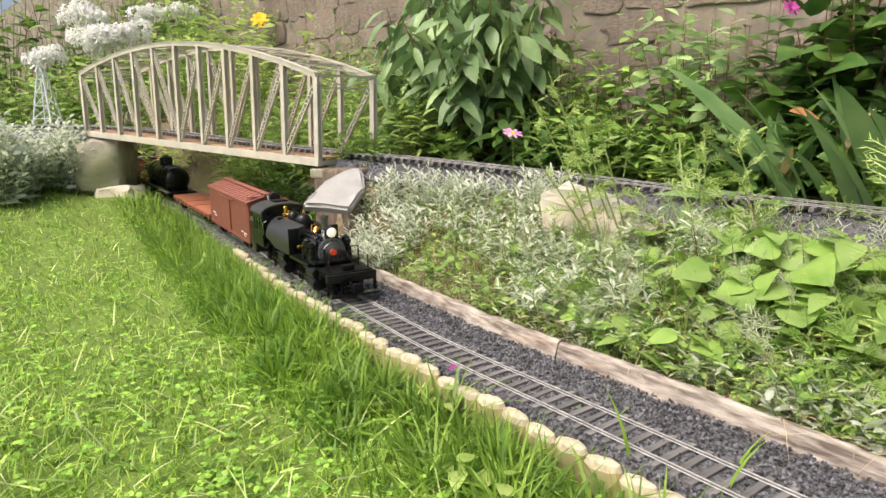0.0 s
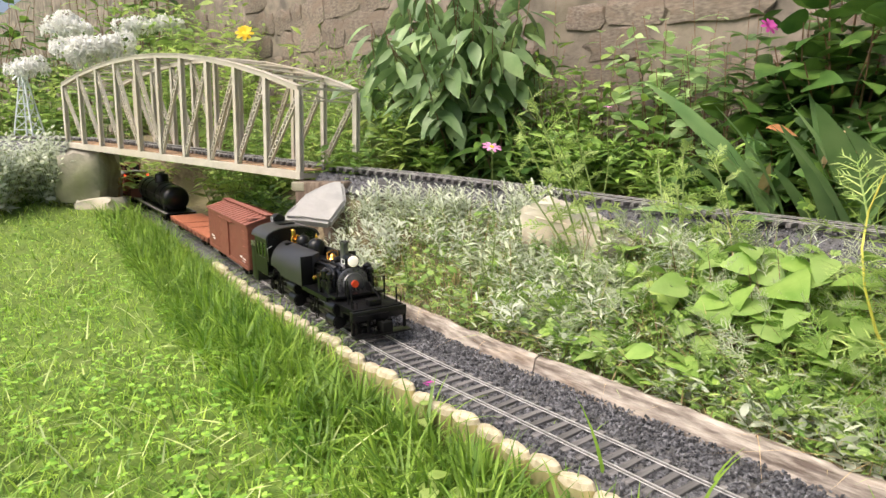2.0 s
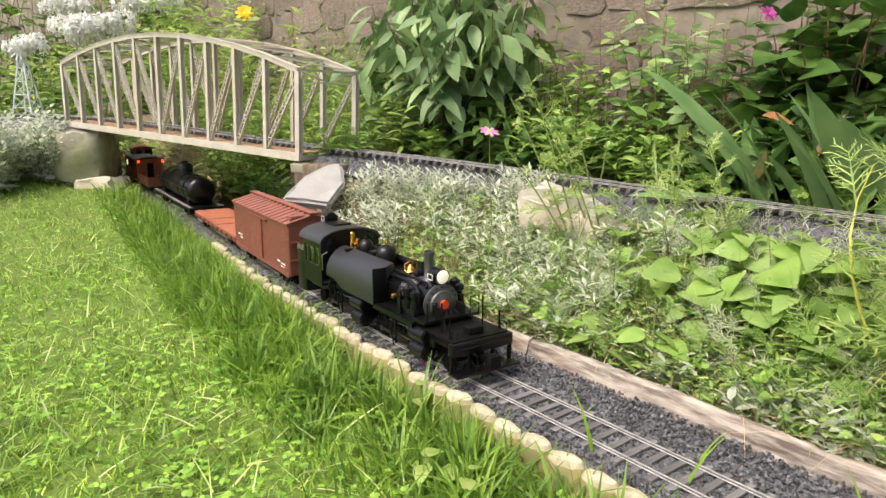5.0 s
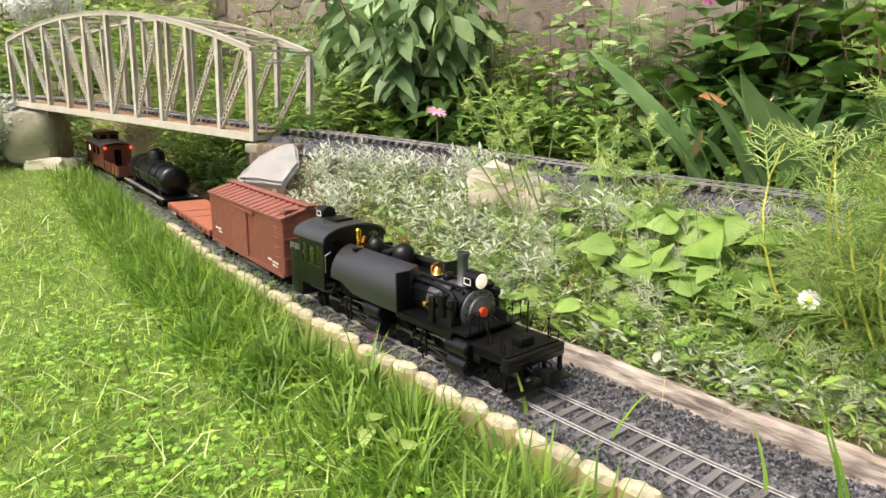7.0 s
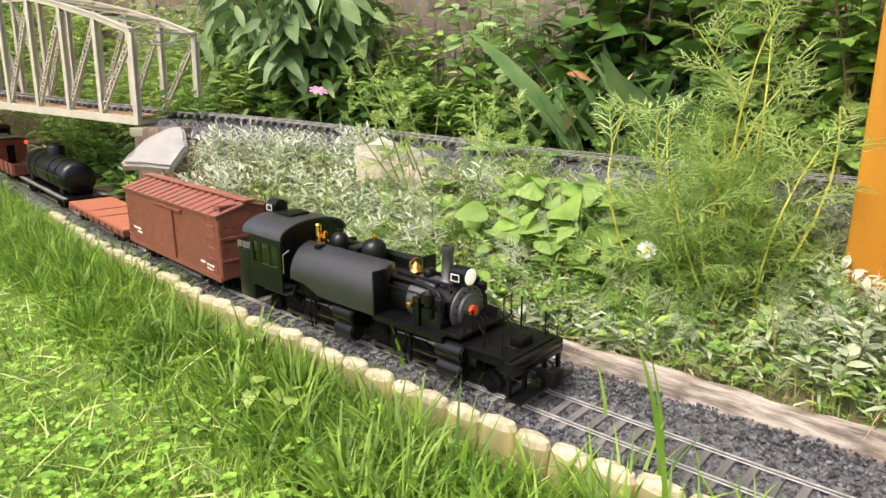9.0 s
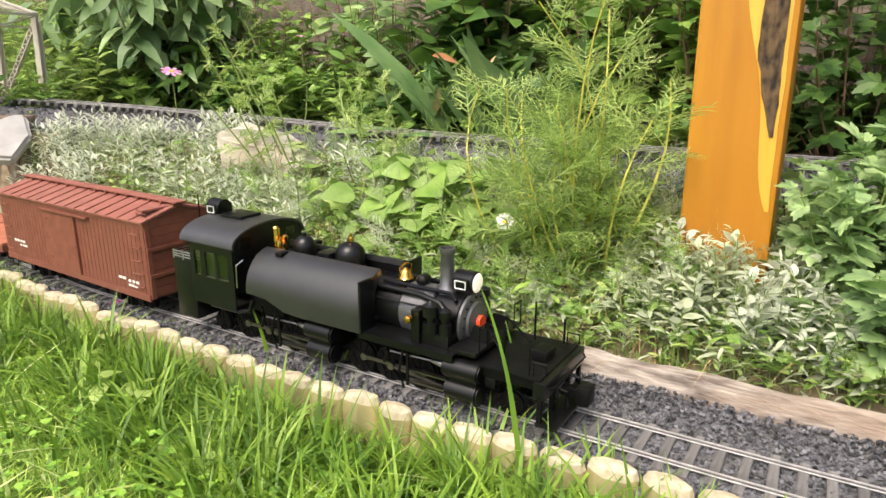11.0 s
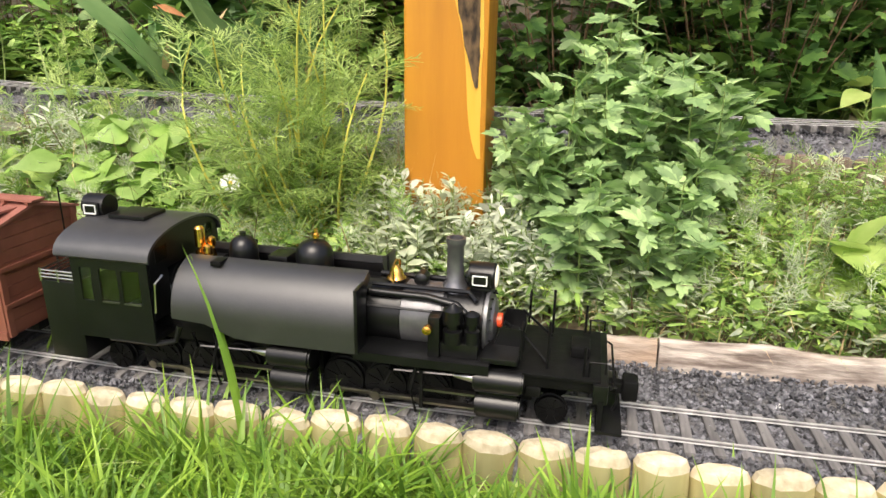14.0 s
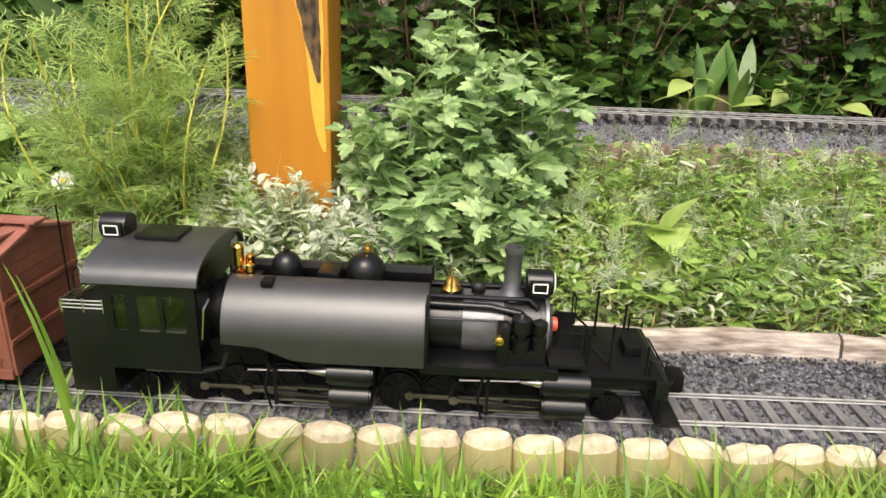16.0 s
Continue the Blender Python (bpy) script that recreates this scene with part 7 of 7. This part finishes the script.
for x, y in ((0.86, 1.27), (0.92, 1.22), (0.82, 1.34), (0.72, 1.46)):
    t = thing("iris", "clump of iris sword leaves, some brown", "plant", pose(x, y, gz(x, y)), "iris clumps")
    single_leaves(t, [((rnd.uniform(-0.04, 0.04), rnd.uniform(-0.03, 0.03), 0), (rnd.uniform(-0.6, 0.6), rnd.uniform(-0.3, 0.2), 1), rnd.uniform(0.14, 0.27), rnd.uniform(-0.6, 0.6)) for k in range(8)], "iris", "sword")
    single_leaves(t, [((0.02, 0, 0), (rnd.uniform(-0.2, 0.2), -0.1, 1), rnd.uniform(0.12, 0.18), 0.3)], "dry", "sword")
for x, y, h in ((-0.12, 2.33, 0.5), (-0.02, 2.22, 0.42), (-0.25, 2.42, 0.55), (-0.08, 2.12, 0.3), (-0.4, 2.6, 0.6), (0.45, 2.0, 0.28), (0.62, 1.86, 0.22), (0.5, 1.85, 0.16), (0.52, 1.78, 0.13), (0.60, 1.66, 0.15), (0.38, 2.08, 0.44), (-0.22, 2.55, 0.5), (-0.32, 2.72, 0.5), (-0.16, 2.42, 0.42), (-0.05, 2.40, 0.5), (-0.42, 2.8, 0.55), (0.42, 1.82, 0.2), (0.33, 1.86, 0.22), (0.78, 1.50, 0.2), (0.72, 1.60, 0.16)):
    bush("leafy_shrub", "airy thin-leaved shoots against the wall", "bush", x, y, h, 0.13, 12, 16, ["thin", "lance"], 0.055, "mid", "stem", upward=0.5, group="shoots against the wall", r=0.0016, start=0.1)
# low growth behind the raised track, all along
for k in range(70):
    s, w = rnd.uniform(0.05, 3.0), rnd.uniform(0.12, 0.34)
    x, y = up_at(s, w)
    bush("shade_plant", "low dark green leafy plant behind the raised track", "plant", x, y, rnd.uniform(0.07, 0.16), 0.09, 9, 9, [["oval", "heart"], ["lobed"], ["heart", "lance"]][k % 3], rnd.uniform(0.035, 0.055), ["dark", "mid", "dark"][k % 3], "stem", upward=0.35, group="low plants behind the track", r=0.0014)
# hedge of currant bushes at the bright end of the wall
for k in range(17):
    s, w = 1.85 + 1.6 * k / 16 + rnd.uniform(-0.05, 0.05), rnd.uniform(0.2, 0.52)
    x, y = up_at(s, w)
    bush("currant_bush", "dense currant bush with lobed green leaves", "bush", x, y, rnd.uniform(0.34, 0.52), 0.2, 26, 15, ["lobed"], 0.046, "dark", "brownstem", upward=0.15, jitter=0.5, group="currant hedge", r=0.002, start=0.12)
for s, w in ((2.25, 0.15), (2.38, 0.15), (2.45, 0.17), (2.2, 0.18)):
    x, y = up_at(s, w)
    t = thing("iris", "narrow grey-green sword leaves behind the raised track", "plant", pose(x, y, gz(x, y)), "sword-leaved plants")
    single_leaves(t, [((0.01 * k, 0, 0), (rnd.uniform(-0.3, 0.3), rnd.uniform(-0.2, 0.2), 1), rnd.uniform(0.1, 0.16), rnd.uniform(-0.5, 0.5)) for k in range(4)], "dark", "sword")
for s, w, h in ((2.35, 0.14, 0.12), (2.6, 0.13, 0.1), (2.52, 0.14, 0.1)):
    x, y = up_at(s, w)
    broad_plant(x, y, h, 7, 0.05, "heart", "lime", "fresh green young plant behind the raised track")
# behind and below the bridge
for k in range(22):
    s, w = rnd.uniform(-1.45, 0.15), rnd.uniform(0.22, 0.62)
    x, y = up_at(s, w)
    bush("leafy_shrub", "loose leafy green shrub behind the bridge", "bush", x, y, rnd.uniform(0.25, 0.5), 0.17, 16, 14, [["lance", "oval"], ["lance", "thin"]][k % 2], rnd.uniform(0.04, 0.06), ["broad", "lime", "lime", "mid"][k % 4], "stem", upward=0.4, group="shrubs behind the bridge", r=0.0018, start=0.1)
for k in range(12):
    s, w = -1.25 - 0.7 * k / 11, 0.16 + 0.1 * rnd.rand()
    x, y = at_bed(s - 0.35, w)
    bush("leafy_shrub", "green lance-leaved plant below the bridge", "bush", x, y, rnd.uniform(0.10, 0.17), 0.1, 12, 12, ["lance", "oval"], 0.05, ["mid", "dark"][k % 2], "stem", upward=0.35, group="plants below the bridge", r=0.0016, start=0.05)
# far end: phlox, white cushion, heather
for x, y, z in ((-1.764, 3.235, 0.857), (-1.542, 3.013, 0.70), (-1.411, 3.027, 0.735), (-1.83, 3.05, 0.655), (-1.539, 3.456, 0.877), (-1.385, 3.468, 0.893), (-1.60, 3.03, 0.73), (-1.70, 3.2, 0.84), (-1.46, 3.04, 0.70)):
    cluster_flower(x, y, z, rnd.uniform(0.065, 0.095), 110, (x + rnd.uniform(-0.08, 0.02), y + 0.14))
for k in range(14):
    x, y = -2.9 + 1.75 * k / 13 + rnd.uniform(-0.1, 0.1), 3.45 + rnd.uniform(-0.25, 0.4) + (0.25 if k > 9 else 0)
    bush("phlox", "leafy phlox bush with lance-shaped green leaves", "bush", x, y, rnd.uniform(0.5, 0.7) + 0.014 * k, 0.22, 20, 15, ["lance", "oval"], 0.075, ["broad", "lime", "lime"][k % 3], "stem", upward=0.3, group="phlox bushes", r=0.0025, start=0.08)
for k in range(13):
    x, y = -1.56 + rnd.uniform(-0.26, 0.16), 2.42 + rnd.uniform(-0.16, 0.16)
    bush("silver_cushion", "dense white-leaved cushion plant beside the bridge pier", "plant", x, y, rnd.uniform(0.26, 0.36), 0.13, 34, 20, ["lance", "oval"], 0.036, "white_silver", "stem", upward=0.6, group="white cushion plants", r=0.0014, start=0.1)
for k in range(5):
    x, y = -1.72 + 0.1 * k, 2.74 + rnd.uniform(-0.05, 0.05)
    bush("heather", "rust-coloured fading heather beside the track", "plant", x, y, 0.11, 0.07, 14, 12, ["thin"], 0.02, "rust", "brownstem", upward=0.8, group="heather", r=0.001)
for k in range(7):
    x, y = -0.95 + rnd.uniform(-0.3, 0.4), 3.0 + rnd.uniform(-0.1, 0.3)
    bush("leafy_shrub", "tall yellow-green leafy shoots behind the bridge", "bush", x, y, rnd.uniform(0.45, 0.65), 0.12, 7, 13, ["lance"], 0.085, "lime", "stem", upward=0.3, group="shrubs behind the bridge", r=0.002, start=0.4)

for k in range(8):
    x, y = -3.3 + 0.22 * k, 3.75 + 0.07 * k + rnd.uniform(-0.15, 0.15)
    bush("garden_shrub", "tall leafy green shrub at the far end of the lawn", "bush", x, y, rnd.uniform(1.1, 1.4), 0.32, 22, 16, ["oval", "lance"], 0.11, ["mid", "dark", "mid"][k % 3], "brownstem", upward=0.2, group="far shrubs", r=0.004, start=0.05)

# -- blooms
flower("yellow_flower", "bright yellow double bloom above the bridge", -0.735, 2.74, 0.735, 8, 0.036, "petaly", "petaly", face=(0.1, -0.8, 0.5), double=3)
flower("pink_cosmos", "pale pink cosmos bloom on a thin stem", 0.195, 1.25, 0.335, 8, 0.018, "petalp", "petaly", face=(0.2, -0.4, 0.9), base=(0.185, 1.27))
flower("daisy", "white daisy with a yellow centre", 0.625, 0.766, 0.143, 12, 0.0125, "petalw", "petaly", face=(-0.3, -0.7, 0.5))
flower("magenta_flower", "magenta bud half open beside the wall", 0.80, 1.63, 0.578, 7, 0.021, "petalm", None, face=(0.2, -0.7, 0.5), base=(0.83, 1.62), double=3)
flower("pink_bud", "closed pink flower bud", 0.455, 1.60, 0.41, 6, 0.012, "petalp", None, face=(0.1, -0.2, 1.0), base=(0.45, 1.62))
for k, (s, w) in enumerate(((-0.70, -0.035), (-0.685, -0.04), (-0.80, -0.05), (0.46, 0.05), (0.30, -0.055), (0.83, 0.02))):
    v = LOW.side(s, w, 0.003)
    V, L_, C_ = leaves(["petal"], np.zeros((1, 3)), np.array([[math.cos(k * 2.1), math.sin(k * 2.1), 0.1]]), np.array([0.017]), np.array([0.2]))
    tagged(new("fallen_petal", fast_mesh("fallen_petal", V, L_, C_, M["petalm"] if k < 3 else M["petalw"])), "fallen magenta petal lying on the gravel" if k < 3 else "fallen pale petal lying on the gravel", "petal", "fallen petals").matrix_basis = Matrix.Translation(v)

# -- weeds and long blades at the lawn's edge
for s, w, h in ((0.02, -0.20, 0.03), (0.06, -0.17, 0.03), (-0.03, -0.23, 0.02), (-0.3, -0.21, 0.03)):
    x, y = at_bed(s, w)
    bush("weed", "flat lobed-leaved weed growing in the grass", "weed", x, y, h, 0.03, 6, 3, ["lobed"], 0.042, "lime", "stem", upward=0.3, group="lawn weeds", r=0.0012)
for s, w, size in ((-0.63, -0.13, 0.03), (-0.58, -0.14, 0.026), (-0.45, -0.16, 0.03), (-0.47, -0.18, 0.028), (0.12, -0.115, 0.016), (0.62, -0.075, 0.014), (-0.25, -0.12, 0.018)):
    x, y = at_bed(s, w)
    broad_plant(x, y, 0.035 + size, 4, size, "heart", "lime", "small bright seedling beside the log edging")
bl = ((0.514, 0.45, 0.227, 1.73, 0.37), (0.311, 0.757, 0.141, 2.0, 0.48), (0.384, 0.704, 0.12, 0.28, 0.46), (0.564, 0.434, 0.097, 2.04, 0.51), (0.596, 0.418, 0.059, 0.27, 0.46), (0.524, 0.48, 0.209, 1.79, 0.32), (0.409, 0.751, 0.101, 0.3, 0.49), (0.573, 0.495, 0.072, 1.63, 0.3), (0.297, 0.862, 0.075, 0.28, 0.51), (0.518, 0.596, 0.127, 1.54, 0.51), (0.251, 0.874, 0.065, 0.62, 0.41), (0.673, 0.327, 0.069, 0.21, 0.43), (0.818, 0.169, 0.066, 0.71, 0.37), (0.553, 0.538, 0.166, 1.73, 0.27))
for x, y, ln, yaw, bend in bl:
    me = blade_mesh("grass_blade", np.zeros((1, 3)), np.array([yaw]), np.array([ln]), np.array([0.0068]), np.array([bend]), M["tuft"], 7)
    tagged(new("grass_blade", me), "long single grass blade rising before the track", "grass", "long grass blades").matrix_basis = Matrix.Translation((x, y, -0.05))


motions()
